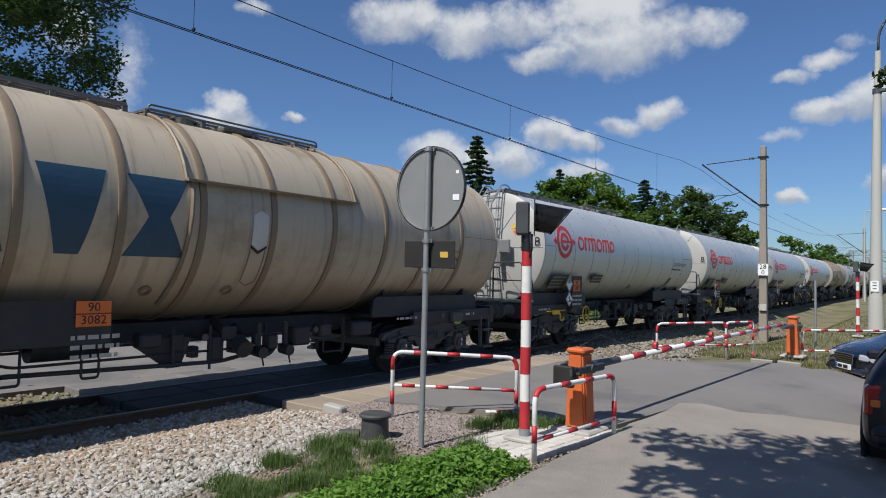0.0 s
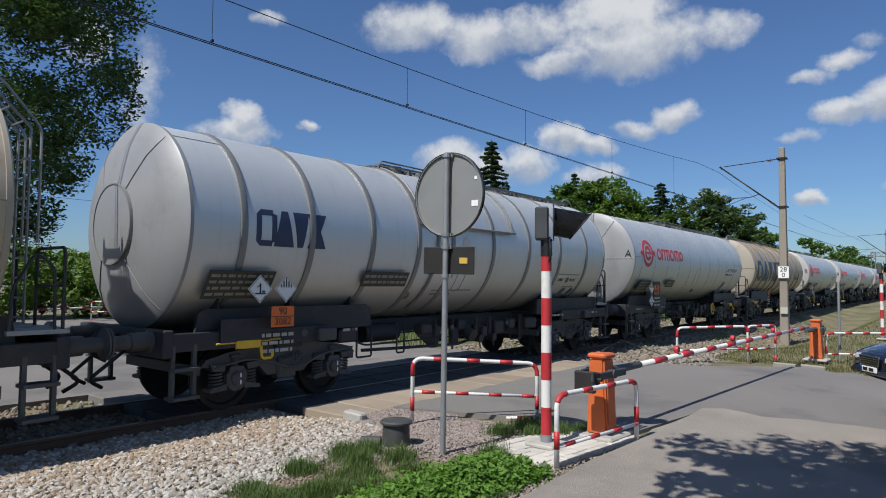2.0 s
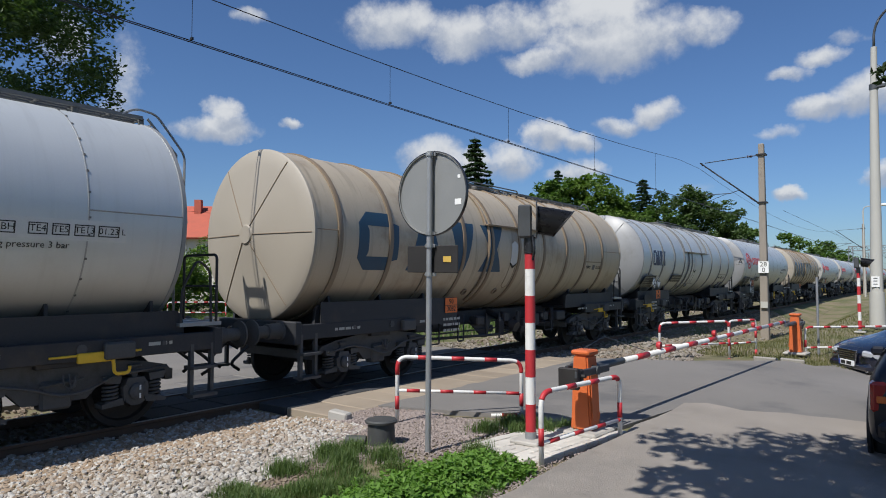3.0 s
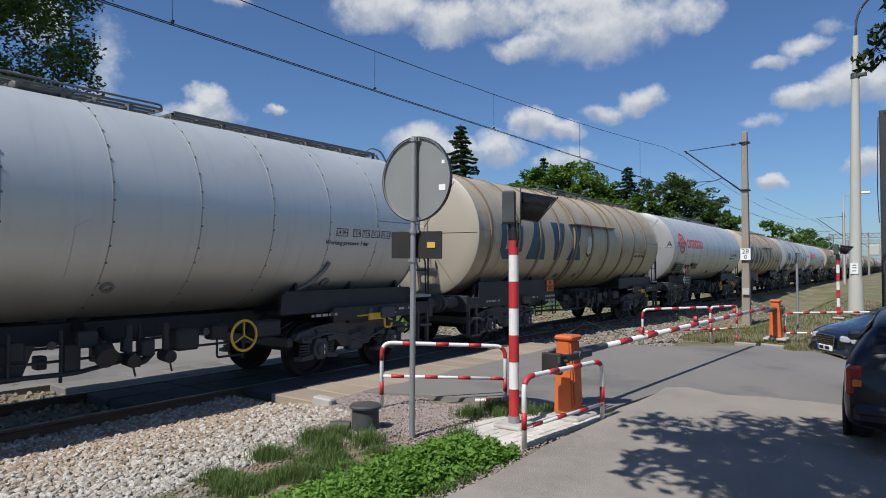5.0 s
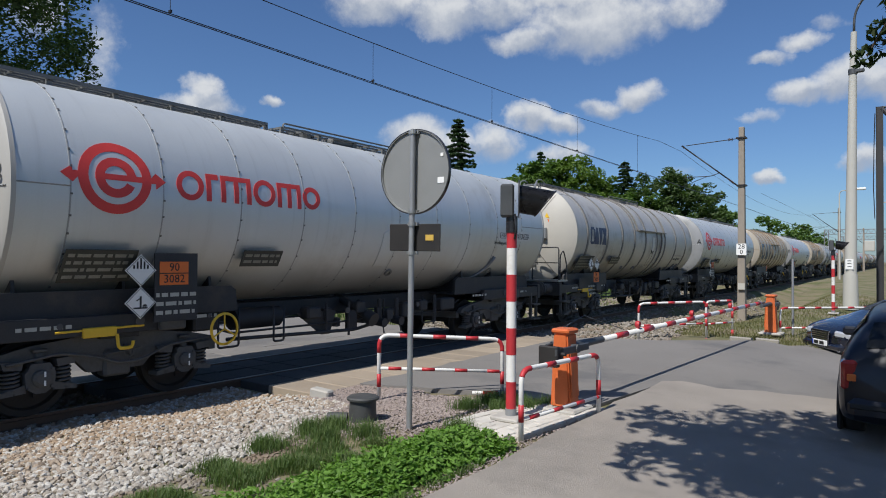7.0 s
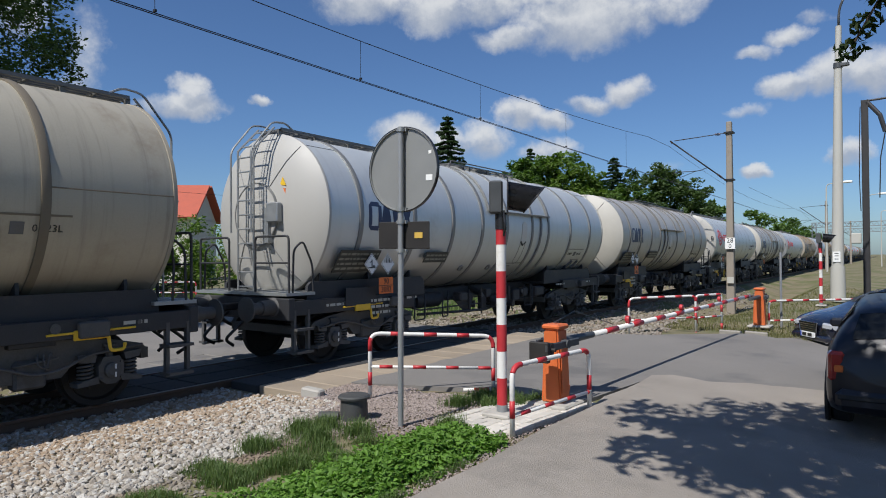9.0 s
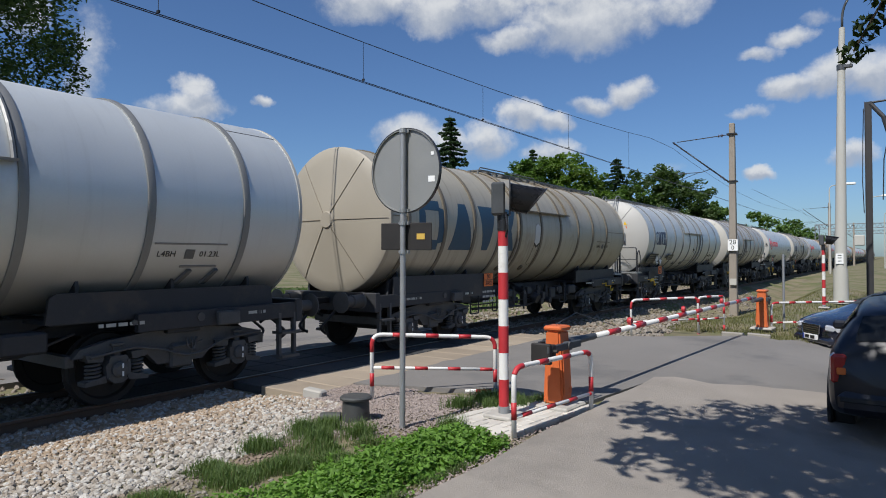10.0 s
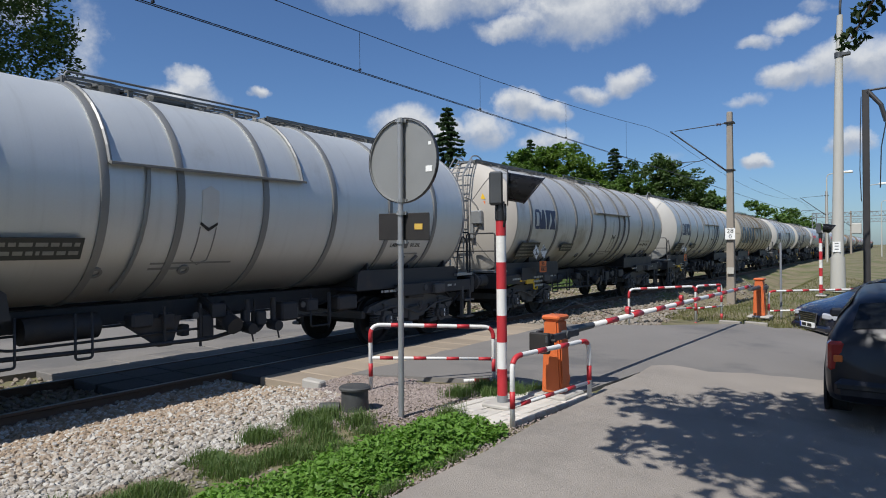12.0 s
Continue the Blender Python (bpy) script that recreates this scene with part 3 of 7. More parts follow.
def middle_gear(root):
    """Brake cylinder, air tank, valves, rods and outlet pipes under the belly."""
    def piece(name, bm, smooth=False):
        part(name, bm, M_STEEL, root, smooth=smooth, flat_angle=0.5)

    rnd = random.Random(7)
    piece("brake_cylinder", rod(bmesh.new(), (0.55, -2.5, 0.9), (0.55, -1.6, 0.9), 0.17, seg=16), True)
    piece("air_tank", rod(bmesh.new(), (-0.6, 0.4, 0.9), (-0.6, 1.5, 0.9), 0.18, seg=16), True)
    for i in range(7):
        bm = bmesh.new()
        box(bm, (rnd.uniform(0.8, 1.1), -0.75 + i * 0.24 + rnd.uniform(-0.08, 0.08), rnd.uniform(0.72, 0.98)), (rnd.uniform(0.1, 0.25), rnd.uniform(0.1, 0.26), rnd.uniform(0.14, 0.36)), bevel=0.015)
        piece("valve_box", bm)
    for z, x in ((0.74, 0.95), (0.84, 0.4)):
        bm = bmesh.new()
        pipe(bm, bend([(x, -3.3, z + 0.2), (x, -2.8, z), (x, 2.6, z), (x, 3.2, z + 0.22)], 0.1, 3), 0.018, 7)
        piece("brake_rod", bm, True)
    for y in (-0.9, -0.35, 0.6, 2.2):
        piece("hanger", rod(bmesh.new(), (1.0, y, 1.1), (1.0, y, 0.55 + 0.06 * math.sin(y * 5)), 0.022, seg=6))
    bm = bmesh.new()
    pipe(bm, bend([(0.6, 0.3, 1.05), (0.95, 0.3, 0.72), (1.02, 0.62, 0.6), (0.95, 0.8, 0.72)], 0.12, 5), 0.05, 10)
    piece("outlet_pipe", bm, True)
    piece("outlet_neck", rod(bmesh.new(), (0.2, 0.1, 1.15), (1.12, 0.1, 0.78), 0.08, seg=12), True)
    piece("outlet_valve", rod(bmesh.new(), (1.05, 0.1, 0.8), (1.2, 0.1, 0.74), 0.13, seg=14), True)
    bm = bmesh.new()
    box(bm, (0, 0.1, 1.1), (0.5, 0.5, 0.3), bevel=0.05)
    piece("sump", bm)
    # hanging guard loops, linkage triangle and further gear along the side
    for y0, y1 in ((-3.1, -2.75), (-2.1, -1.9), (1.7, 2.15)):
        bm = bmesh.new()
        pipe(bm, bend([(1.08, y0, 1.12), (1.08, y0, 0.56), (1.08, y1, 0.56), (1.08, y1, 1.12)], 0.04, 3), 0.017, 6)
        piece("guard_loop", bm, True)
    bm = bmesh.new()
    plate(bm, [(-1.5, 0.95), (-0.6, 0.95), (-0.75, 0.55), (-0.95, 0.55)], 0.03, flat_on_side(0, 0, 0, 0, 0.9))
    piece("linkage_plate", bm)
    bm = bmesh.new()
    pipe(bm, bend([(1.0, -2.9, 0.66), (1.0, -0.95, 0.6), (1.0, -0.2, 0.58), (1.0, 0.5, 0.68)], 0.1, 3), 0.03, 7)
    piece("linkage_rod", bm, True)
    for y, z, w, h in ((1.25, 0.86, 0.34, 0.3), (1.75, 0.92, 0.26, 0.22), (2.6, 0.9, 0.5, 0.26), (-1.25, 0.95, 0.3, 0.2), (-3.3, 0.95, 0.4, 0.24)):
        bm = bmesh.new()
        box(bm, (0.98, y, z), (0.24, w, h), bevel=0.03)
        piece("equipment_box", bm)
    for y in (0.45, 0.95):
        bm = bmesh.new()
        rod(bm, (1.02, y, 1.1), (1.02, y, 0.7), 0.045, seg=10)
        rod(bm, (0.95, y, 0.68), (1.16, y, 0.66), 0.085, seg=12)
        rod(bm, (1.1, y, 0.66), (1.1, y + 0.05, 0.46), 0.014, seg=6)
        piece("valve", bm, True)
    for y in (-0.5, 1.5):
        part("disc_mark", rod(bmesh.new(), (1.1, y, 0.95), (1.125, y, 0.95), 0.05, seg=12), M_BOGIE, root)


def flat_on_side(y, z, w, h, x=1.36):
    """Layout matrix for a flat sign on the camera's side, u along the wagon and v up."""
    return Matrix(((0, 0, 1, x), (1, 0, 0, y), (0, 1, 0, z), (0, 0, 0, 1)))


def text_bars(u0, v0, u1, v1, rows, seed, place):
    """Unreadable small writing, as plain bars."""
    rnd = random.Random(seed)
    bm = bmesh.new()
    h = (v1 - v0) / rows
    for i in range(rows):
        u = u0
        while u < u1 - 0.03:
            w = min(rnd.uniform(0.04, 0.16), u1 - u)
            plate(bm, rect(u, v0 + i * h + 0.28 * h, u + w, v0 + i * h + 0.72 * h), 0.003, place)
            u += w + 0.03
    return bm


def placard(place, tree):
    """White diamond with a black rim and a plain black sign."""
    base = bmesh.new()
    plate(base, [(0, -0.2), (0.2, 0), (0, 0.2), (-0.2, 0)], 0.006, place)
    ink = bmesh.new()
    lift = place @ Matrix.Translation((0, 0, 0.006))
    for a, b in (((0, -0.185), (0.185, 0)), ((0.185, 0), (0, 0.185)), ((0, 0.185), (-0.185, 0)), ((-0.185, 0), (0, -0.185))):
        d = Vector((b[0] - a[0], b[1] - a[1])).normalized() * 0.006
        nrm = (-d.y, d.x)
        plate(ink, [a, b, (b[0] + nrm[0], b[1] + nrm[1]), (a[0] + nrm[0], a[1] + nrm[1])], 0.003, lift)
    if tree:
        plate(ink, rect(-0.012, -0.06, 0.012, 0.08), 0.003, lift)
        plate(ink, rect(-0.09, -0.075, 0.09, -0.055), 0.003, lift)
        plate(ink, [(-0.06, 0.03), (-0.05, 0.02), (0.0, 0.05), (0.0, 0.065)], 0.003, lift)
        plate(ink, [(0.02, -0.05), (0.09, -0.05), (0.07, -0.02), (0.03, -0.025)], 0.003, lift)
    else:
        for i in range(5):
            u = -0.1 + i * 0.044
            plate(ink, rect(u, 0.02, u + 0.022, 0.155 - abs(u + 0.011)), 0.003, lift)
    return base, ink


def build_wagon(kind, tone, rear_platform, label):
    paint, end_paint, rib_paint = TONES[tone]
    y_r = -HALF + (1.25 if rear_platform else 0.75)
    y_f = y_r + (12.55 if tone == "tan" else TANK_LEN)
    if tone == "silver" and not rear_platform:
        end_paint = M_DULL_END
    root = thing("tank_wagon", label, "tank wagon", "wagons of the goods train")
    bm = bmesh.new()
    turned(bm, shell_profile(y_r, y_f), 72, "Y", (0, 0, AXIS_Z))
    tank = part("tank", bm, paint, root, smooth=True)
    for sgn, y in ((-1, y_r), (1, y_f)):
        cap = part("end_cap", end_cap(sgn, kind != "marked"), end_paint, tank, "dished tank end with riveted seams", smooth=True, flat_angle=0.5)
        cap.matrix_basis = pose(0, y, AXIS_Z)
        flat = kind != "marked"
        line = [(0.17, 0.229), (0.7, 0.153), (1.2, 0.078), (1.42, 0.034)] if flat else [(0.57, 0.31), (0.8, 0.265), (1.1, 0.193), (1.3, 0.103), (1.42, 0.03)]
        if not flat:
            b = bmesh.new()
            turned(b, [(0.548, sgn * 0.335), (0.548, sgn * 0.352), (0.566, sgn * 0.35), (0.57, sgn * 0.305)], 48, "Y")
            bmesh.ops.recalc_face_normals(b, faces=b.faces[:])
            part("rim", b, rib_paint, cap, smooth=True)
        for a in (0, 55, 125, 180, 235, 305) if flat else (55, 125, 235, 305):
            seam = bmesh.new()
            c, s = math.cos(radians(a)), math.sin(radians(a))
            pipe(seam, [(r * c, sgn * (h + 0.003), r * s) for r, h in line], 0.008, 5)
            part("seam", seam, M_SEAM if kind == "logo" else rib_paint, cap)
            if kind == "logo":
                heads = bmesh.new()
                for (r0, h0), (r1, h1) in zip(line, line[1:]):
                    for f in np.arange(0.08, 1.0, 0.09 / max(r1 - r0, 0.09)):
                        r, h = r0 + (r1 - r0) * f, h0 + (h1 - h0) * f
                        box(heads, (r * c, sgn * (h + 0.008), r * s), (0.016, 0.01, 0.016))
                tagged(part("rivet", heads, M_RIVET, cap), kind="stuff")
    # bands
    if kind == "logo":
        ys = [0.6, 1.72, 2.9, 4.08, 5.24, 6.42, 7.6, 8.8, 9.95, 11.1]
        for yy in ys:
            b = bmesh.new()
            part("seam", ring(b, y_r + yy, 0.018, 0.004), M_SEAM, tank, smooth=True)
        b = bmesh.new()
        rnd = random.Random(3)
        for yy in ys:
            for a in range(-60, 90, 10):
                q = radians(a + rnd.uniform(-1.5, 1.5))
                box(b, (math.cos(q) * (RADIUS + 0.005), y_r + yy + 0.008, AXIS_Z + math.sin(q) * (RADIUS + 0.005)), (0.012, 0.024, 0.024), (0, -a, 0))
        tagged(part("rivet", b, M_RIVET, tank), kind="stuff")
    else:
        ys = ([0.8, 2.35, 3.7, 4.9, 6.05, 7.38, 8.34, 9.8, 11.25] if rear_platform else [0.8, 2.0, 3.3, 4.48, 5.48, 6.88, 8.32, 9.78, 11.2]) if kind == "marked" else [0.55, 1.78, 2.93, 4.03, 5.1, 6.25, 7.45, 8.68, 9.8, 10.96]
        for yy in ys:
            b = bmesh.new()
            part("rib", ring(b, y_r + yy, 0.10, 0.028), rib_paint, tank, smooth=True)
    q = radians(55 if kind == "marked" else 2)
    for s in (-1, 1):
        for y0, y1 in ((y_r + 0.03, y_r + ys[0]), (y_r + ys[-1], y_f - 0.03)):
            b = bmesh.new()
            pipe(b, [(s * math.cos(q) * RADIUS, yy, AXIS_Z + math.sin(q) * RADIUS) for yy in (y0, y1)], 0.009, 6)
            part("seam", b, rib_paint, tank)
    # sheet edge with drip strip and badge
    yc = y_r + (6.4 if kind == "banner" else 6.72 if kind == "marked" and rear_platform else 6.08)
    low = 0.14
    q_strip = 17 if kind == "banner" else 12
    yb = yc - 0.38 if kind == "banner" else yc + 0.22 if rear_platform else yc - 0.15
    if kind != "logo":
        b = bmesh.new()
        q0 = radians(q_strip)
        ang = [q_strip + i * 8.5 for i in range(9)]
        for yy in (yc - 1.53, yc + 1.53):
            pipe(b, [(math.cos(radians(a)) * (RADIUS + 0.03), yy, AXIS_Z + math.sin(radians(a)) * (RADIUS + 0.03)) for a in ang], 0.028, 6)
        c, s = math.cos(q0), math.sin(q0)
        box(b, (c * (RADIUS + 0.05), yc, AXIS_Z + s * (RADIUS + 0.05)), (0.12, 3.1, 0.035), (0, 10, 0))
        pipe(b, [(math.cos(radians(a)) * (RADIUS + 0.03), (yc - 1.45 if kind == "banner" else yc + 1.15 if rear_platform else yc - 1.05) - 0.1 * (q_strip - a) / 60, AXIS_Z + math.sin(radians(a)) * (RADIUS + 0.03)) for a in range(q_strip, -64, -9)], 0.03, 6)
        part("drip_strip", b, rib_paint, tank)
        hexa = [(yb, 0.27 - low), (yb + 0.13, 0.2 - low), (yb + 0.13, -0.23 - low), (yb, -0.31 - low), (yb - 0.13, -0.23 - low), (yb - 0.13, 0.2 - low)]
        part("badge", on_tank([hexa], 0.012), M_BADGE, tank, "pale six-sided badge plate")
        e0, e1, e2 = yb - 0.135, yb, yb + 0.135
        part("badge_outline", on_tank([[(e0, -0.44), (e0 + 0.016, -0.44), (e0 + 0.016, -0.95), (e0, -0.96)], [(e2 - 0.016, -0.44), (e2, -0.44), (e2, -0.96), (e2 - 0.016, -0.95)], [(e0, -0.96), (e0 + 0.016, -0.95), (e1, -1.03), (e1, -1.05)], [(e1, -1.05), (e1, -1.03), (e2 - 0.016, -0.95), (e2, -0.96)]], 0.006), rib_paint, tank)
        part("badge_edge", on_tank([[(yb, -0.31 - low), (yb + 0.13, -0.23 - low), (yb + 0.13, -0.27 - low), (yb, -0.36 - low), (yb - 0.13, -0.27 - low), (yb - 0.13, -0.23 - low)]], 0.02), M_BLACK, tank)
    else:
        hexa = [(yc + 0.1, -0.2), (yc + 0.26, -0.3), (yc + 0.26, -0.95), (yc - 0.08, -0.95), (yc - 0.08, -0.3)]
        part("badge", on_tank([hexa], 0.01), paint, tank)
    # small oval covers low on the shell
    for yy in (4.55, 5.75) if kind != "logo" else (6.55, 10.2):
        b = on_tank([ring_outline(y_r + yy, -1.12, 0.05, 0.085, 0, 180, 8), ring_outline(y_r + yy, -1.12, 0.05, 0.085, 180, 360, 8)], 0.03)
        part("inspection_cover", b, rib_paint, tank)
    if kind == "logo":
        b = bmesh.new()
        pts = [(math.cos(radians(a)) * (RADIUS + 0.03), y_r + 10.1 - 0.0004 * (a + 20) ** 2, AXIS_Z + math.sin(radians(a)) * (RADIUS + 0.03)) for a in range(-28, -62, -6)]
        part("vent_pipe", pipe(b, pts, 0.035, 7), rib_paint, tank, smooth=True)
    # house marks as plain shapes
    mark_shift = (0.15 if rear_platform else 0.4) if tone == "rust" else 0.0
    if kind == "logo":
        cu, cv = y_r + 1.12, 0.2
        polys = [ring_outline(cu, cv, 0.325, 0.44, 0, 180), ring_outline(cu, cv, 0.325, 0.44, 180, 360),
                 ring_outline(cu, cv, 0.14, 0.245, 0, 180), ring_outline(cu, cv, 0.14, 0.245, 180, 335), rect(cu - 0.245, cv - 0.035, cu + 0.325, cv + 0.035)]
        for s in (-1, 1):
            polys.append([(cu + s * 0.44, cv - 0.035), (cu + s * 0.5, cv - 0.035), (cu + s * 0.5, cv - 0.1), (cu + s * 0.63, cv), (cu + s * 0.5, cv + 0.1), (cu + s * 0.5, cv + 0.035), (cu + s * 0.44, cv + 0.035)][::s])
        # a row of rounded blocks: open rings, arches and a short stub
        u = y_r + 1.9
        for form, w in (("ring", 0.40), ("stub", 0.19), ("arch", 0.50), ("ring", 0.40), ("arch", 0.46), ("ring", 0.36)):
            if form == "ring":
                polys += [ring_outline(u + w / 2, 0.2, w / 2 - 0.075, w / 2, 0, 180, 12), ring_outline(u + w / 2, 0.2, w / 2 - 0.075, w / 2, 180, 360, 12)]
            elif form == "stub":
                polys += [rect(u, 0.01, u + 0.075, 0.39), rect(u + 0.075, 0.31, u + w, 0.39)]
            else:
                polys += [rect(u + f * (w - 0.075), 0.01, u + f * (w - 0.075) + 0.075, 0.32) for f in (0, 0.5, 1)]
                polys.append(rect(u, 0.32, u + w, 0.39))
            u += w + 0.04
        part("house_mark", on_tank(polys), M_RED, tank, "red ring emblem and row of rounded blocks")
    elif kind == "marked":
        part("house_mark", on_tank(block_mark(y_r + 1.0, -0.27, y_r + 2.27, 0.25, ((0, 0.27), (0.24, 0.52), (0.5, 0.73), (0.72, 1.0))), 0.006), M_SMALLBLUE, tank, "dark blue row of four blocks")
    else:
        u0, u1 = (y_r + 0.58 + mark_shift, y_r + 4.75 + mark_shift + (0.0 if rear_platform else 0.4)) if tone == "rust" else (y_r + 0.88, y_r + 4.83)
        part("house_mark", on_tank(block_mark(u0, -0.6, u1, 0.42, ((0, 0.221), (0.288, 0.508), (0.568, 0.748), (0.808, 1.0)))), M_BLUE, tank, "large faded navy row of four blocks")
    # data line on the forward half
    if kind == "logo":
        yp = y_f - 1.5
        panel = part("code_panel", on_tank([rect(yp - 0.74, -0.31, yp + 0.74, -0.07)], 0.004), M_PANEL, tank, "white strip with boxed black codes")
        for code, du, w in (("L4 BH", -0.57, 0.27), ("TE4", -0.22, 0.19), ("TE5", 0.01, 0.18), ("TE13", 0.26, 0.22), ("01.23", 0.53, 0.24), ("L", 0.7, 0)):
            part("writing", wrap_text(letters(code, 0.105 if w else 0.1, Matrix.Identity(4), 0.002), yp + du, -0.19), M_BLACK, panel)
            if w:
                u0, u1, v0, v1 = yp + du - w / 2, yp + du + w / 2, -0.255, -0.125
                part("code_box", on_tank([rect(u0, v0, u1, v0 + 0.012), rect(u0, v1 - 0.012, u1, v1), rect(u0, v0 + 0.012, u0 + 0.012, v1 - 0.012), rect(u1 - 0.012, v0 + 0.012, u1, v1 - 0.012)], 0.007), M_BLACK, panel)
        part("writing", on_tank_text("Working pressure 3 bar", 0.105, y_f - 1.9, -0.37), M_BLACK, tank)
    else:
        v = -0.72 if kind == "marked" else -0.42
        part("writing", on_tank_text("L4BH", 0.12, y_f - 2.2, v), M_BLACK, tank)
        part("writing", on_tank_text("01.23L", 0.12, y_f - 1.55, v), M_BLACK, tank)
        part("code_box", on_tank([rect(y_f - 1.93, v - 0.07, y_f - 1.79, v + 0.07)]), M_RIVET, tank)
        part("lettering", on_tank([rect(y_f - 2.4, v + 0.14, y_f - 1.3, v + 0.165)]), rib_paint, tank)
        if kind == "marked":
            # lifting lugs under a short bar, low on the shell
            part("lug_bar", on_tank([rect(y_f - 1.95, -0.93, y_f - 1.38, -0.9)], 0.012), rib_paint, tank)
            for du in (-1.92, -1.5):
                part("lug", on_tank([[(y_f + du - 0.03, -1.22), (y_f + du + 0.05, -1.22), (y_f + du + 0.16, -0.96), (y_f + du + 0.1, -0.96)]], 0.05), M_RIVET, tank)
            # faint older lettering below the badge
            part("lettering", on_tank([rect(yb - 0.7, -1.02, yb + 0.55, -0.99), rect(yb - 0.7, -1.12, yb - 0.1, -1.08)], 0.004), rib_paint, tank)
    if kind == "logo":
        part("end_letter", on_end_text("A" if not rear_platform else "B", y_r - (0.05 if kind == "marked" else 0.0)), M_BLACK, tank)
    # signs
    dark = bmesh.new()
    if kind == "logo":
        spots = [(1.0, 1.76, 0.85, 0.46), (3.35, 1.86, 0.7, 0.26)]
        ply, plz, dia = 1.9, 1.66, [(1.45, 1.7, False), (1.45, 1.3, True)]
        plate(dark, rect(-0.26, -0.62, 0.34, 0.26), 0.02, flat_on_side(y_r + ply, plz, 0, 0, 1.39))
    elif kind == "marked":
        spots = [(0.85, 1.8, 1.05, 0.46), (3.2, 1.86, 0.78, 0.24) if rear_platform else (3.72, 1.9, 1.1, 0.28)]
        ply, plz, dia = 1.5, 1.34, [(1.1, 1.74, True), (1.55, 1.74, False)]
        plate(dark, rect(-0.9, -0.34, -0.1, -0.02), 0.02, flat_on_side(y_r + ply, plz, 0, 0, 1.24))
    else:
        spots = []
        ply, plz, dia = 3.85, 1.34, []
        plate(dark, rect(-3.5, -0.36, 0.22, 0.16), 0.02, flat_on_side(y_r + ply, plz, 0, 0, 1.2))
    part("backing_plate", dark, M_STEEL, root)
    for i, (yy, zz, w, h) in enumerate(spots):
        b = bmesh.new()
        tilt = Matrix.Translation((1.29 if zz < 1.82 else 1.335, y_r + yy, zz)) @ Matrix.Rotation(radians(33 if zz < 1.82 else 28), 4, "Y") @ Matrix(((0, 0, 1, 0), (1, 0, 0, 0), (0, 1, 0, 0), (0, 0, 0, 1)))
        plate(b, rect(-w / 2, -h / 2, w / 2, h / 2), 0.012, tilt)
        board = part("data_board", b, M_BOARD, root, "dark board with pale worn lettering")
        part("lettering", text_bars(-w / 2 + 0.04, -h / 2 + 0.03, w / 2 - 0.04, h / 2 - 0.03, 4 if h > 0.3 else 2, i + 5, tilt @ Matrix.Translation((0, 0, 0.012))), M_FAINT, board)
    b = bmesh.new()
    pl = flat_on_side(y_r + ply, plz, 0, 0, 1.415 if kind != "banner" else 1.235)
    plate(b, rect(-0.2, -0.15, 0.2, 0.15), 0.008, pl)
    op = part("warning_plate", b, M_ORANGE_PLATE, root, "orange hazard plate in two fields")
    lift = pl @ Matrix.Translation((0, 0, 0.009))
    part("writing", letters("90", 0.15, lift @ Matrix.Translation((0, 0.075, 0))), M_BLACK, op)
    part("writing", letters("3082", 0.15, lift @ Matrix.Translation((0, -0.075, 0))), M_BLACK, op)
    part("field_line", plate(bmesh.new(), rect(-0.2, -0.006, 0.2, 0.006), 0.003, lift), M_BLACK, op)
    for yy, zz, tree in dia:
        base, ink = placard(flat_on_side(y_r + yy, zz, 0, 0, 1.42), tree)
        pb = part("hazard_diamond", base, M_WHITE, root, "white diamond hazard placard")
        part("symbol", ink, M_BLACK, pb)
    part("lettering", text_bars(-0.24, -0.56, 0.32, -0.22, 3, 9, flat_on_side(y_r + ply, plz, 0, 0, 1.412 if kind == "logo" else 1.262 if kind == "marked" else 1.222)), M_PALE, root)
    # running gear
    underframe(root)
    for e in (-1, 1):
        build_saddle(root, e * (BOGIE_Y - 0.1), 3.3)
        build_bogie(root, e * BOGIE_Y)
        sill_fittings(root, e)
        for s in (-1, 1):
            bf = part("buffer", buffer_unit(e), M_BOGIE, root, smooth=True, flat_angle=0.5)
            bf.matrix_basis = pose(s * 0.875, e * (HALF - 0.592), 1.06)
            st = part("corner_step", corner_step(s, e), M_BOGIE, root)
            st.matrix_basis = pose(s * 1.2, e * (HALF - 0.85), 0.95, 0, 0, 90)
        cp = part("coupling", coupling(e), M_BLACK, root, smooth=True)
        cp.matrix_basis = pose(0, e * (HALF - 0.55), 1.05)
    middle_gear(root)
    # yellow handbrake wheel and change-over lever
    b = bmesh.new()
    if kind == "logo":
        turned(b, [(0.2, -0.015), (0.225, -0.01), (0.235, 0), (0.225, 0.01), (0.2, 0.015)], 24, "X", (1.3, y_f - 3.9 if not rear_platform else y_r + 2.75, 0.86), closed=True)
        for a in (0, 120, 240):
            yy = y_f - 3.9 if not rear_platform else y_r + 2.75
            rod(b, (1.3, yy, 0.86), (1.3, yy + 0.2 * math.sin(radians(a)), 0.86 + 0.2 * math.cos(radians(a))), 0.012, seg=6)
        part("handbrake_wheel", b, M_YELLOW, root, "yellow handbrake wheel", smooth=True)
        b = bmesh.new()
    yy = y_r + 1.05 if rear_platform or kind == "marked" else y_f - 1.0
    box(b, (1.24, yy, 0.96), (0.05, 0.4, 0.12), bevel=0.01)
    rod(b, (1.24, yy - 0.5, 0.99), (1.24, yy + 0.55, 1.0), 0.014, seg=6)
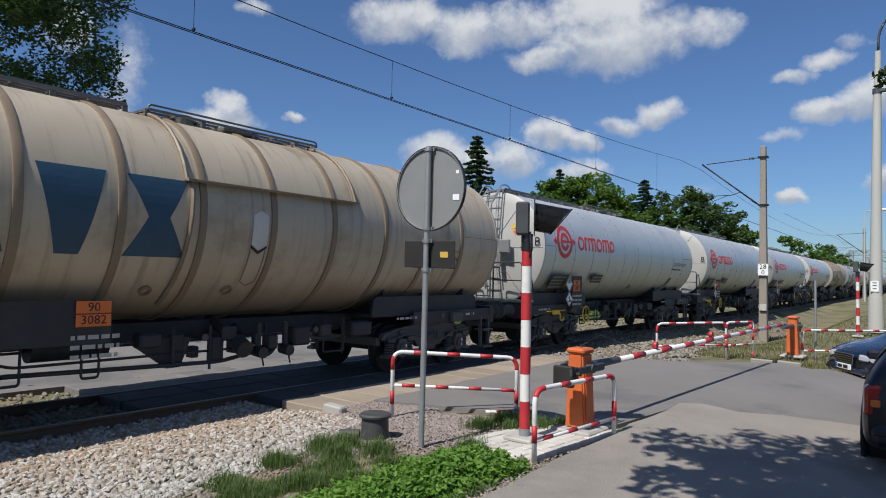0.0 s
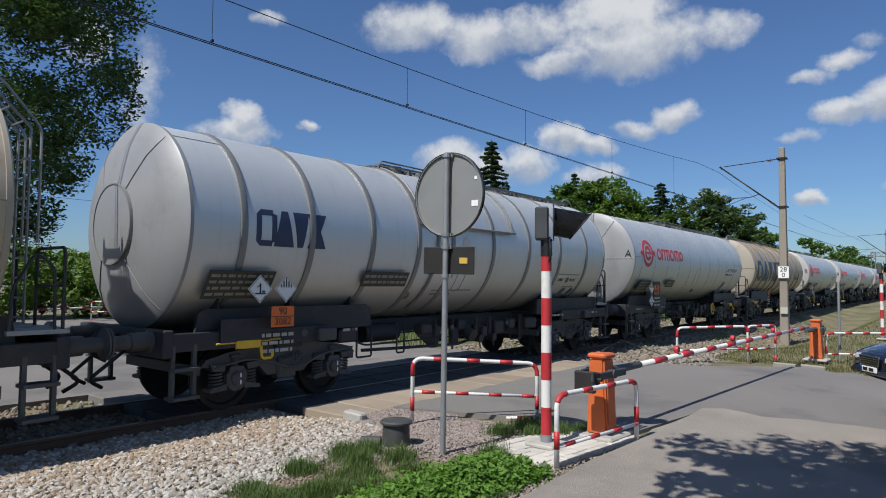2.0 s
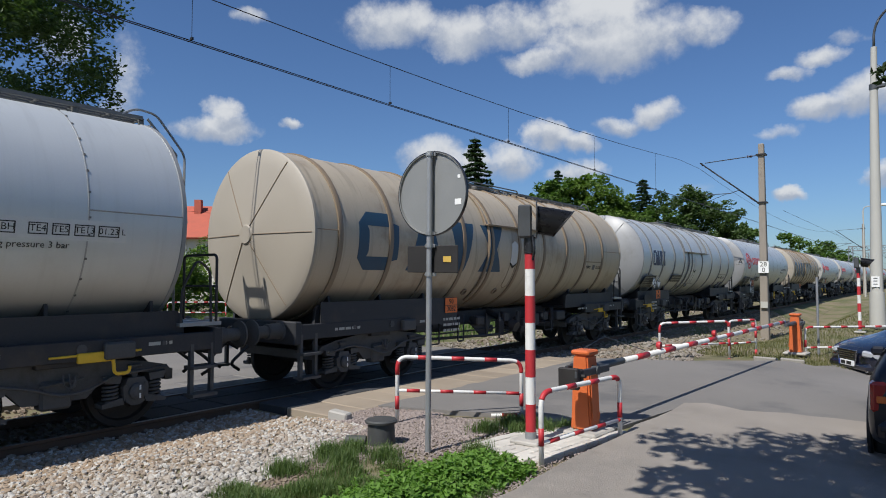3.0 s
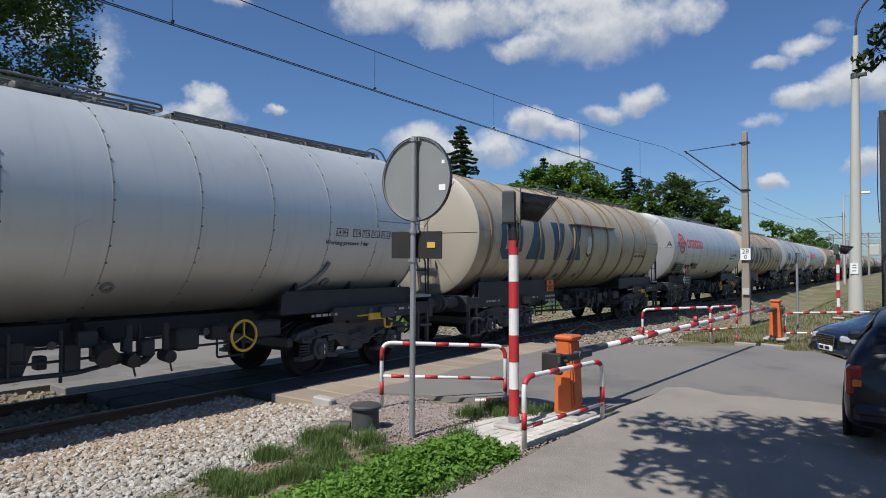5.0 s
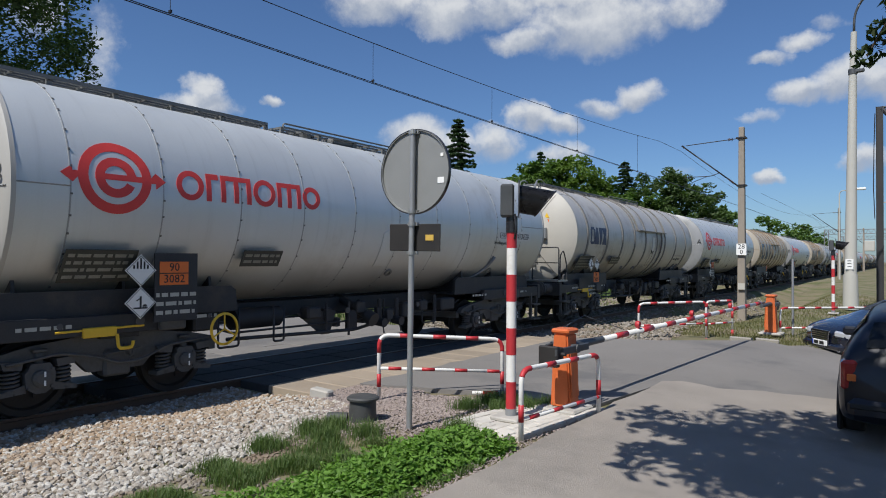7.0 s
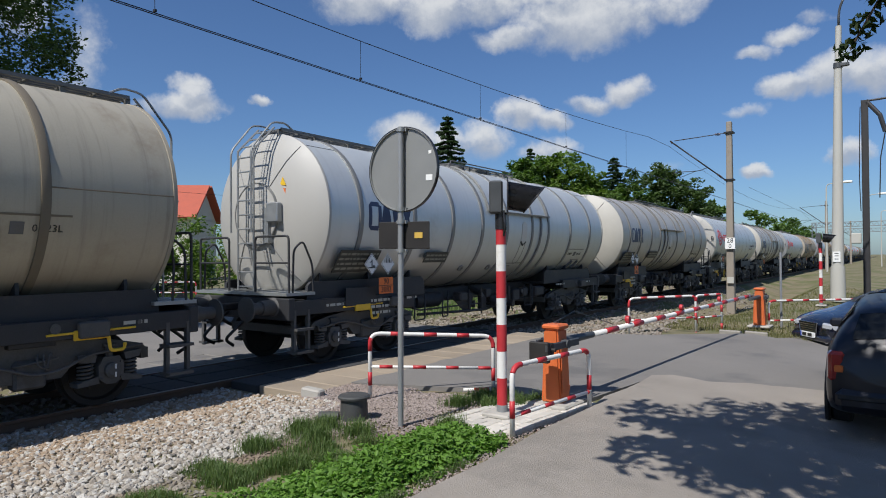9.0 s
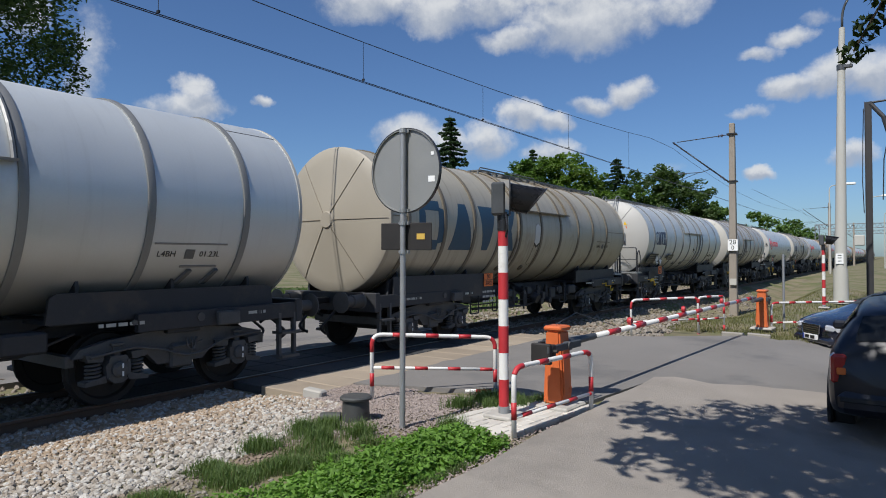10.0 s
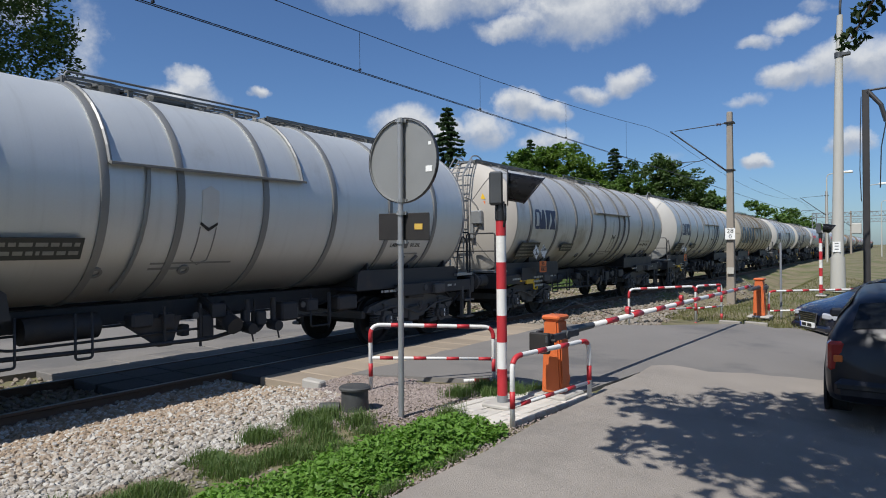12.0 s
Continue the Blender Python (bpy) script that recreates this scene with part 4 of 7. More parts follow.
    pipe(b, bend([(1.26, yy + 0.2, 0.92), (1.26, yy + 0.22, 0.74), (1.26, yy + 0.4, 0.74), (1.26, yy + 0.4, 0.82)], 0.05, 3), 0.022, 6)
    part("changeover_lever", b, M_YELLOW, root, "yellow brake changeover lever")
    # roof walkway, ladder and end platform
    top = AXIS_Z + RADIUS
    b = bmesh.new()
    walkway(b, yc - 1.55, yc + 1.55, top + 0.06, 0.75)
    box(b, (0, yc, top + 0.02), (0.7, 0.7, 0.1), bevel=0.03)
    rod(b, (0.05, yc - 0.9, top - 0.02), (0.05, yc - 0.9, top + 0.12), 0.22, seg=16)
    part("walkway", b, M_WALK, root, "galvanised roof walkway by the hatch")
    pe = -1 if rear_platform else 1
    ye = y_r if rear_platform else y_f
    b = bmesh.new()
    walkway(b, min(ye, yc - 1.8 * -pe) if rear_platform else yc + 1.8, yc - 1.8 if rear_platform else ye, top + 0.07, 0.5, rail=False)
    for s in (-1, 1):
        box(b, (s * 0.27, (ye + yc + pe * 1.8) / 2, top + 0.08), (0.03, abs(ye - yc) - 1.8, 0.05))
    part("roof_plank", b, M_WALK, root)
    b = bmesh.new()
    yl = ye + pe * 0.55
    ladder(b, 0.0, yl, 1.25, yl, top - 0.35, 0.42, 10)
    ladder(b, 0.0, yl, top - 0.35, ye + pe * 0.1, top + 0.1, 0.42, 3)
    for s in (-1, 1):
        pipe(b, bend([(s * 0.27, yl + pe * 0.1, 2.3), (s * 0.27, yl + pe * 0.1, top - 0.35), (s * 0.27, ye + pe * 0.2, top + 0.17), (s * 0.27, ye - pe * 0.1, top + 0.2), (s * 0.27, ye - pe * 0.3, top + 0.08)], 0.1, 4), 0.018, 6)
    part("ladder", b, M_GALV, root, "galvanised end ladder")
    b = bmesh.new()
    yp = pe * (HALF - 0.62)
    box(b, (0, pe * (HALF - 0.86), 1.27), (2.4, 0.62, 0.05))
    for i in range(6):
        box(b, (-1.0 + i * 0.4, pe * (HALF - 0.86), 1.3), (0.05, 0.6, 0.02))
    part("end_platform", b, M_GALV, root)
    for s in (-1, 1):
        b = bmesh.new()
        x0, x1 = s * 0.35, s * 1.18
        pipe(b, bend([(x0, yp, 1.28), (x0, yp, 2.22), (x1, yp, 2.22), (x1, yp, 1.28)], 0.08, 4), 0.02, 7)
        rod(b, (x0, yp, 1.78), (x1, yp, 1.78), 0.015, seg=6)
        pipe(b, bend([(s * 1.18, yp - pe * 0.08, 1.28), (s * 1.18, yp - pe * 0.1, 2.0), (s * 1.18, yp - pe * 0.3, 2.15), (s * 1.18, ye + pe * 0.12, 1.75), (s * 1.18, ye + pe * 0.1, 1.28)], 0.1, 4), 0.018, 7)
        part("handrail", b, M_STEEL, root)
    if rear_platform:
        # valve box and warning labels on the end
        b = bmesh.new()
        box(b, (0.5, y_r - 0.36, AXIS_Z + 0.02), (0.3, 0.12, 0.34), bevel=0.02)
        box(b, (0.36, y_r - 0.36, AXIS_Z - 0.2), (0.1, 0.1, 0.6))
        part("valve_box", b, M_GALV, root)
        b = bmesh.new()
        pl = Matrix(((1, 0, 0, 0.62), (0, 0, -1, y_r - (0.265 if kind == "marked" else 0.14)), (0, 1, 0, AXIS_Z + 0.55), (0, 0, 0, 1)))
        plate(b, [(-0.08, -0.07), (0.08, -0.07), (0, 0.08)], 0.004, pl)
        part("warning_label", b, M_YELLOW, root, "yellow warning triangle label")
        b = bmesh.new()
        plate(b, rect(-0.07, -0.3, 0.07, -0.12), 0.004, pl)
        part("warning_label", b, M_ORANGE_PLATE, root, "orange warning label")
    return root


def wrap_text(bm, y, v):
    for vert in bm.verts:
        q, rr = (vert.co.y + v) / RADIUS, RADIUS + 0.004 + vert.co.z
        vert.co = Vector((rr * math.cos(q), y + vert.co.x, AXIS_Z + rr * math.sin(q)))
    return bm


def on_tank_text(text, size, y, v):
    return wrap_text(letters(text, size, Matrix.Identity(4), 0.002), y, v)


def on_end_text(ch, y_r):
    return letters(ch, 0.3, Matrix(((1, 0, 0, 1.28), (0, 0.12, -1, y_r - 0.075), (0, 1, 0, AXIS_Z + 0.14), (0, 0, 0, 1))), 0.003)


B_, E_, G_ = "banner", "logo", "marked"
TRAIN = {  # number: kind, tone, platform behind, shift of the tank along the track
    -12: (G_, "silver", False, 0), -11: (B_, "tan", False, 0), -10: (E_, "silver", False, 0), -9: (E_, "silver", True, 0.1),
    -8: (G_, "taupe", False, 0), -7: (B_, "tan", False, 0), -6: (E_, "silver", False, 0), -5: (G_, "silver", False, 0), -4: (B_, "rust", False, 0),
    -3: (E_, "silver", True, 0.1), -2: (E_, "silver", False, 0), -1: (E_, "silver", True, 0.1), 0: (E_, "silver", True, 0.1),
    1: (B_, "rust", True, 0.07), 2: (E_, "silver", False, -0.2), 3: (G_, "silver", False, -0.18), 4: (B_, "rust", False, 0.0),
    5: (E_, "silver", False, 0.0), 6: (B_, "rust", False, 0.0), 7: (E_, "silver", False, 0.05), 8: (G_, "taupe", True, 0.25),
    9: (E_, "silver", True, 0.32), 10: (G_, "taupe", False, 0.3), 11: (G_, "silver", True, 0.5), 12: (B_, "tan", False, -0.35),
    13: (G_, "silver", True, -0.38), 14: (G_, "grey", True, -0.45), 15: (G_, "silver", False, -0.7), 16: (E_, "silver", False, -0.5),
}
LABELS = {
    (B_, "rust"): "rust-streaked tan ribbed tank wagon with navy blocks",
    (B_, "tan"): "dusty tan ribbed tank wagon with navy blocks",
    (E_, "silver"): "smooth silver tank wagon with red ring emblem",
    (G_, "silver"): "ribbed silver tank wagon with small blue mark",
    (G_, "grey"): "weathered grey ribbed tank wagon with rust streaks",
    (G_, "taupe"): "dirty taupe ribbed tank wagon with dark underframe",
}
WAGONS = {}


def build_train():
    made = {}
    for k, (kind, tone, behind, shift) in TRAIN.items():
        key = (kind, tone, behind)
        y_r = -HALF + (1.25 if behind else 0.75)
        y0 = 13.92 - PITCH * k + shift - y_r
        if key in made:
            w = copy_thing(made[key], pose(TRACK_X, y0, RAIL_Z))
        else:
            w = build_wagon(kind, tone, behind, LABELS[(kind, tone)] + (", rear ladder" if behind else ""))
            w.matrix_basis = pose(TRACK_X, y0, RAIL_Z)
            made[key] = w
        WAGONS[k] = (w, y0)


build_train()

# ---------------------------------------------------------------- ground, road, track
def lerp(x, x0, x1, a, b):
    k = min(1.0, max(0.0, (x - x0) / (x1 - x0)))
    return a + (b - a) * k


def road_z(x, y):
    """Level of the paved surfaces: flat by the camera, falling slightly to the rails."""
    return lerp(x, -4.5, -7.2, 0.0, RAIL_Z - 0.01) + lerp(x, -2.6, 1.2, 0.0, -0.24) + lerp(x, -2.6, -0.6, 0.0, 1.0) * lerp(y, 10.5, 17.0, 0.0, -0.15)


def ground_z(x, y):
    off_road = lerp(y, 6.9, 6.2, 0, 1) if y < 10 else lerp(y, 14.0, 15.2, 0, 1)
    bed = lerp(abs(x - TRACK_X), 2.3, 1.6, 0, 1)
    bumps = 0.02 * noise.noise(Vector((x * 0.9, y * 0.9, 0))) if abs(x) < 30 and abs(y) < 60 else 0
    ditch = lerp(y, 18.5, 28, 0, 1) * lerp(y, 45, 70, 1, 0) * lerp(abs(x + 5.6), 0.6, 2.4, 1, 0)
    return -0.95 * ditch + road_z(x, y) - 0.08 * bed * max(off_road, 0.0) - 0.05 - (0.12 * bed * (1 - off_road)) + bumps


M_SOIL = mat("dusty_soil_and_turf", (0.20, 0.17, 0.11), 0.95, 0, 0.4, 0.6, 30, 0.5, stain=(0.085, 0.11, 0.035), stain_scale=0.35, stain_lo=0.42, stain_hi=0.6, spec=0.2)
M_ASPHALT = mat("worn_road_asphalt", (0.192, 0.180, 0.168), 0.85, 0, 0.22, 0.5, 140, 0.5, stain=(0.115, 0.113, 0.112), stain_scale=0.4, stain_lo=0.5, stain_hi=0.66, spec=0.3)
M_DUSTY = mat("pale_dusty_asphalt", (0.285, 0.256, 0.226), 0.9, 0, 0.3, 0.8, 120, 0.9, stain=(0.205, 0.188, 0.168), stain_scale=0.55, spec=0.25)
M_SLEEPER = mat("concrete_sleeper", (0.28, 0.26, 0.23), 0.9, 0, 0.2, 4, 60, 0.3)
M_RAIL = mat("rusty_rail_web", (0.12, 0.075, 0.05), 0.8, 0.2, 0.3, 5)
M_DECK = mat("tan_crossing_panel", (0.30, 0.245, 0.185), 0.85, 0, 0.2, 1.6, 60, 0.3, rand=0.25)
M_CONC = mat("weathered_concrete", (0.40, 0.38, 0.345), 0.85, 0, 0.15, 2.5, 70, 0.3, stain=(0.26, 0.245, 0.22), stain_scale=1.4)
M_KERB = mat("grey_kerb_concrete", (0.27, 0.25, 0.22), 0.85, 0, 0.2, 3, 70, 0.3, rand=0.15)


def build_ground():
    xs = [-3000, -800, -250, -120, -80, -60, -40, -30, -25, -20, -16, -14, -12.5] + [-12 + 0.2 * i for i in range(46)] + [-2.4, -1, 0, 2, 4, 10, 25, 60, 250, 800, 3000]
    ys = [-3000, -800, -250, -80, -30, -12, -6] + [-4 + 0.4 * i for i in range(22)] + [5 + 0.2 * i for i in range(60)] + [18, 19.5, 21, 22.5, 24, 26, 28, 32, 36, 40, 45, 52, 60, 70, 120, 300, 800, 3000]
    bm = bmesh.new()
    grid = [[bm.verts.new((x, y, ground_z(x, y))) for y in ys] for x in xs]
    for i in range(len(xs) - 1):
        for j in range(len(ys) - 1):
            bm.faces.new((grid[i][j], grid[i + 1][j], grid[i + 1][j + 1], grid[i][j + 1]))
    tagged(part("ground", bm, M_SOIL, smooth=True), "dusty soil with sparse turf", "ground", kind="structure")


def sheet(name, xs, edge_lo, edge_hi, material, label, lift=0.0, rows=14, thick=0.12, ragged=0.05, seed=1.0):
    """A paved sheet between two edges y(x), with ragged sides and real thickness."""
    bm = bmesh.new()
    grid = []
    for n_col, x in enumerate(xs):
        lo = edge_lo(x) + ragged * noise.noise(Vector((x * 1.7, seed, 0)))
        hi = edge_hi(x) + ragged * noise.noise(Vector((x * 1.7, seed + 7, 0)))
        grid.append([bm.verts.new((x + (0.09 * noise.noise(Vector((seed, j * 0.8, 0))) if n_col == 0 else 0), lo + (hi - lo) * j / rows, road_z(x, lo + (hi - lo) * j / rows) + lift)) for j in range(rows + 1)])
    for a, b in zip(grid, grid[1:]):
        for j in range(rows):
            bm.faces.new((a[j], b[j], b[j + 1], a[j + 1]))
    edge = [e for e in bm.edges if len(e.link_faces) == 1]
    r = bmesh.ops.extrude_edge_only(bm, edges=edge)
    for g in r["geom"]:
        if isinstance(g, bmesh.types.BMVert):
            g.co.z -= thick
    bmesh.ops.recalc_face_normals(bm, faces=bm.faces[:])
    ob = part(name, bm, material)
    return tagged(ob, label, "road", kind="structure")


def build_roads():
    near = [-2.87 + 0.25 * i for i in range(62)]
    sheet("forecourt", near, lambda x: -14.0, lambda x: lerp(x, -2.95, 3.0, 9.3, 11.5), M_DUSTY, "pale dusty asphalt of the side road", 0.004, rows=40, ragged=0.3)
    cross = [-6.55 + 0.25 * i for i in range(73)]
    sheet("road", cross, lambda x: lerp(x, -6.5, -2.9, 6.95, 7.3) if x < -2.9 else lerp(x, -2.9, 3.0, 9.2, 11.4), lambda x: lerp(x, -4.4, -2.6, 14.1, 15.5) + lerp(x, -2.0, 1.0, 0.0, 9.0), M_ASPHALT, "worn grey asphalt of the crossing road", 0.0, rows=24)
    far = [-34 + 0.5 * i for i in range(47)]
    sheet("road", far, lambda x: -40.0, lambda x: 13.9, M_ASPHALT, "worn grey asphalt beyond the track", 0.0, rows=30, seed=3.0)


def rail_profile():
    half = [(0.0, 0.0), (0.036, 0.0), (0.036, -0.03), (0.01, -0.045), (0.009, -0.12), (0.07, -0.14), (0.07, -0.155), (0.0, -0.155)]
    return half[1:-1] + [(-x, z) for x, z in half[1:-1]][::-1]


def build_track():
    prof = rail_profile()
    for s in (-1, 1):
        bm = bmesh.new()
        a = [bm.verts.new((TRACK_X + s * 0.755 + x, -420, RAIL_Z + z)) for x, z in prof]
        b = [bm.verts.new((TRACK_X + s * 0.755 + x, 620, RAIL_Z + z)) for x, z in prof]
        k = len(prof)
        for i in range(k):
            bm.faces.new((a[i], a[(i + 1) % k], b[(i + 1) % k], b[i]))
        bm.faces.new(a)
        bm.faces.new(b[::-1])
        bmesh.ops.recalc_face_normals(bm, faces=bm.faces[:])
        r = part("rail", bm, M_RAIL)
        tagged(r, "steel rail with rusty web and bright head", "rail", "rails of the track")
        bm = bmesh.new()
        box(bm, (TRACK_X + s * 0.755, 100, RAIL_Z + 0.002), (0.062, 1040, 0.004))
        part("running_surface", bm, M_TREAD, r)
    # deck of the crossing
    deck = thing("crossing_deck", "tan concrete panels of the level crossing", "crossing deck")
    # inner panel rows: the train's deep shadow is put into their dark colour
    M_SHADE_PANEL = mat("shade_dark_panel", (0.045, 0.045, 0.047), 0.85, 0, 0.2, 2, 60, 0.3, rand=0.2)
    rows = [(-7.62, -6.58, 6.12, 13, M_DECK), (-8.28, -7.64, 6.12, 13, M_SHADE_PANEL), (-9.09, -8.45, 4.5, 16, M_SHADE_PANEL), (-9.77, -9.13, 4.5, 16, M_SHADE_PANEL), (-10.98, -9.94, 4.5, 16, M_ASPHALT)]
    for x0, x1, y0, count, surface in rows:
        me = None
        for j in range(count):
            if me is None:
                bm = bmesh.new()
                box(bm, (0, 0, 0), (x1 - x0 - 0.012, 0.588, 0.14), bevel=0.012)
                ob = part("panel", bm, surface, deck)
                me = ob.data
            else:
                ob = new("panel", me)
                ob.parent = deck
            ob.matrix_basis = pose((x0 + x1) / 2, y0 + 0.3 + 0.6 * j, RAIL_Z - 0.072 + 0.005 * math.sin(j * 2.3 + x0), 0, 0.3 * math.sin(j * 1.7), 0)
    bm = bmesh.new()
    box(bm, (0, 0, 0), (0.3, 0.16, 0.16), bevel=0.02)
    st = part("edge_stone", bm, M_CONC, deck, "pale broken edge stone")
    st.matrix_basis = pose(-6.42, 6.06, -0.1, 0, 6, 12)
    # sleepers
    track = thing("sleeper_row", "concrete sleepers half buried in ballast", "sleepers")
    me = None
    for j in range(44):
        yy = -19.5 + 0.6 * j if j < 42 else 14.9 + (j - 42) * 0.6
        if me is None:
            bm = bmesh.new()
            box(bm, (0, 0, 0), (2.5, 0.26, 0.16), bevel=0.03)
            ob = part("sleeper", bm, M_SLEEPER, track)
            me = ob.data
        else:
            ob = new("sleeper", me)
            ob.parent = track
        ob.matrix_basis = pose(TRACK_X, yy, RAIL_Z - 0.24)


def stones(name, count, region, size, material, label, seed, lift=0.0):
    """Broken stone: squashed, jittered lumps in one mesh."""
    rng = np.random.default_rng(seed)
    base = np.array([(0, 0, 1), (0.89, 0, 0.45), (0.28, 0.85, 0.45), (-0.72, 0.53, 0.45), (-0.72, -0.53, 0.45), (0.28, -0.85, 0.45), (0.72, 0.53, -0.45), (-0.28, 0.85, -0.45), (-0.89, 0, -0.45), (-0.28, -0.85, -0.45), (0.72, -0.53, -0.45), (0, 0, -1)])
    tri = np.array([(0, 1, 2), (0, 2, 3), (0, 3, 4), (0, 4, 5), (0, 5, 1), (1, 6, 2), (2, 7, 3), (3, 8, 4), (4, 9, 5), (5, 10, 1), (6, 7, 2), (7, 8, 3), (8, 9, 4), (9, 10, 5), (10, 6, 1), (11, 7, 6), (11, 8, 7), (11, 9, 8), (11, 10, 9), (11, 6, 10)])
    verts, faces = [], []
    made = 0
    while made < count:
        x, y = region(rng)
        if x is None:
            continue
        r = size * rng.uniform(0.55, 1.25)
        p = base * (1 + rng.uniform(-0.3, 0.3, (12, 1))) * r * np.array([rng.uniform(0.8, 1.3), rng.uniform(0.7, 1.0), rng.uniform(0.5, 0.8)])
        e = Euler((rng.uniform(-0.6, 0.6), rng.uniform(-0.6, 0.6), rng.uniform(0, 6.28))).to_matrix()
        p = p @ np.array(e).T
        p += np.array((x, y, ground_z(x, y) + r * rng.uniform(0.0, 0.6) + lift))
        faces.append(tri + 12 * made)
        verts.append(p)
        made += 1
    me = bpy.data.meshes.new(name)
    me.from_pydata(np.concatenate(verts).tolist(), [], np.concatenate(faces).tolist())
    me.materials.append(material)
    return tagged(new(name, me), label, "ballast", kind="stuff")


def stone_mat(name, a, b, c, dust=None):
    m = bpy.data.materials.new(name)
    m.use_nodes = True
    n = Nodes(m.node_tree)
    bsdf = m.node_tree.nodes["Principled BSDF"]
    rnd = n.add("ShaderNodeNewGeometry").outputs["Random Per Island"]
    pos = n.add("ShaderNodeTexCoord").outputs["Object"]
    patch = n.noise(pos, 0.9, 4.0)
    col = n.mix(rnd, (*a, 1), (*b, 1))
    rust = n.ramp(patch, 0.46, 0.66)
    if dust:
        # brake dust and rust from the wheels, along the track
        px = n.add("ShaderNodeSeparateXYZ", {0: pos}).outputs[0]
        rust = n.math("MULTIPLY", n.ramp(n.math("ADD", px, n.math("MULTIPLY", n.math("SUBTRACT", patch, 0.5), 2.4)), dust[1], dust[0]), n.ramp(n.math("ADD", rnd, patch), 0.55, 1.15))
    col = n.mix(n.math("MULTIPLY", rust, 0.75), col, (*c, 1))
    grit = n.noise(pos, 90.0, 2.0)
    col = n.mix(n.ramp(grit, 0.3, 0.75), n.mix(1.0, col, (0.72, 0.7, 0.68, 1), "MULTIPLY"), col)
    n.tree.links.new(col, bsdf.inputs["Base Color"])
    bsdf.inputs["Roughness"].default_value = 0.92
    bsdf.inputs["Specular IOR Level"].default_value = 0.2
    bp = n.add("ShaderNodeBump", {"Height": grit, "Strength": 0.4, "Distance": 0.01})
    n.tree.links.new(bp.outputs[0], bsdf.inputs["Normal"])
    return m


def grass_edge(y):
    """Where the coarse ballast ends and the verge begins."""
    return -4.78 + 0.08 * math.sin(y * 1.9) - 0.3 * max(0.0, y - 3.2)


def build_ballast():
    pale = stone_mat("pale_ballast", (0.60, 0.58, 0.54), (0.30, 0.275, 0.24), (0.38, 0.265, 0.165), (-7.2, -4.7))
    old = stone_mat("grey_ballast", (0.36, 0.33, 0.29), (0.2, 0.175, 0.145), (0.25, 0.19, 0.14))
    pink = stone_mat("fine_gravel", (0.42, 0.36, 0.33), (0.28, 0.235, 0.22), (0.33, 0.27, 0.24))

    def near(rng):
        y = rng.uniform(-0.8, 6.0)
        x = rng.uniform(-8.3, -4.1)
        return (x, y) if x < grass_edge(y) and not (y > 5.9 and x > -6.5) else (None, None)

    def mid(rng):
        x, y = TRACK_X + rng.uniform(-2.6, 2.2), rng.uniform(-6, 6.0)
        return (x, y) if x < -8.2 else (None, None)

    def beyond(rng):
        y = 14.3 + 30 * rng.uniform(0, 1) ** 1.8
        return rng.uniform(-11.6, lerp(y, 14.3, 30, -4.2, -6.2)), y

    def fine(rng):
        y = rng.uniform(4.6, 6.9)
        x = rng.uniform(-6.6, -3.5)
        return (x, y) if x > grass_edge(y) - 0.25 and (x + 5.2) ** 2 + (y - 5.9) ** 2 < rng.uniform(0.6, 2.6) else (None, None)

    stones("ballast", 21000, near, 0.029, pale, "pale broken granite ballast", 1)

    def stray(rng):
        y = rng.uniform(0.8, 5.2)
        x = grass_edge(y) + abs(rng.normal()) * 0.28
        return (x, y) if x < -3.1 else (None, None)

    stones("ballast", 1700, stray, 0.02, old, "loose pale stones strewn in the verge", 8)
    stones("ballast", 5000, mid, 0.042, old, "grey ballast between the sleepers", 2)
    stones("ballast", 7000, beyond, 0.055, old, "grey-brown ballast beyond the crossing", 3)
    def fringe(rng):
        y = rng.uniform(1.5, 7.2)
        return -2.9 + rng.normal() * 0.09, y

    def by_deck(rng):
        return rng.uniform(-6.6, -5.4), rng.uniform(5.9, 7.05)

    stones("gravel", 2600, fringe, 0.011, pink, "small loose stones along the road edge", 6, 0.02)
    stones("gravel", 3500, by_deck, 0.016, pink, "fine gravel beside the crossing panels", 7, 0.01)
    stones("gravel", 9000, fine, 0.014, pink, "fine pinkish gravel round the drain", 4, 0.01)


build_ground()
build_roads()
build_track()
build_ballast()

# ---------------------------------------------------------------- crossing furniture
M_POSTWHITE = mat("white_post_paint", (0.72, 0.71, 0.68), 0.5, 0, 0.1, 6, 60, 0.05, stain=(0.5, 0.47, 0.42), stain_scale=4)
M_POSTRED = mat("red_post_paint", (0.45, 0.028, 0.035), 0.5, 0, 0.2, 6, 60, 0.05)
M_ORANGE = mat("orange_cabinet_paint", (0.58, 0.13, 0.035), 0.5, 0, 0.15, 4, 60, 0.08, stain=(0.45, 0.12, 0.05), stain_scale=3)
M_DARKGREY = mat("dark_grey_metal", (0.07, 0.075, 0.08), 0.5, 0.2, 0.2, 5)
M_WEIGHT = mat("black_cast_iron", (0.022, 0.02, 0.019), 0.6, 0.1, 0.3, 6)
M_GREYBACK = mat("grey_sign_back", (0.24, 0.245, 0.24), 0.5, 0.2, 0.1, 3, 60, 0.05)
M_GREYPOLE = mat("grey_pole_steel", (0.30, 0.31, 0.32), 0.45, 0.4, 0.15, 5)
M_SIGNALBLACK = mat("glossy_black_housing", (0.02, 0.02, 0.022), 0.28, 0, 0.2, 5)
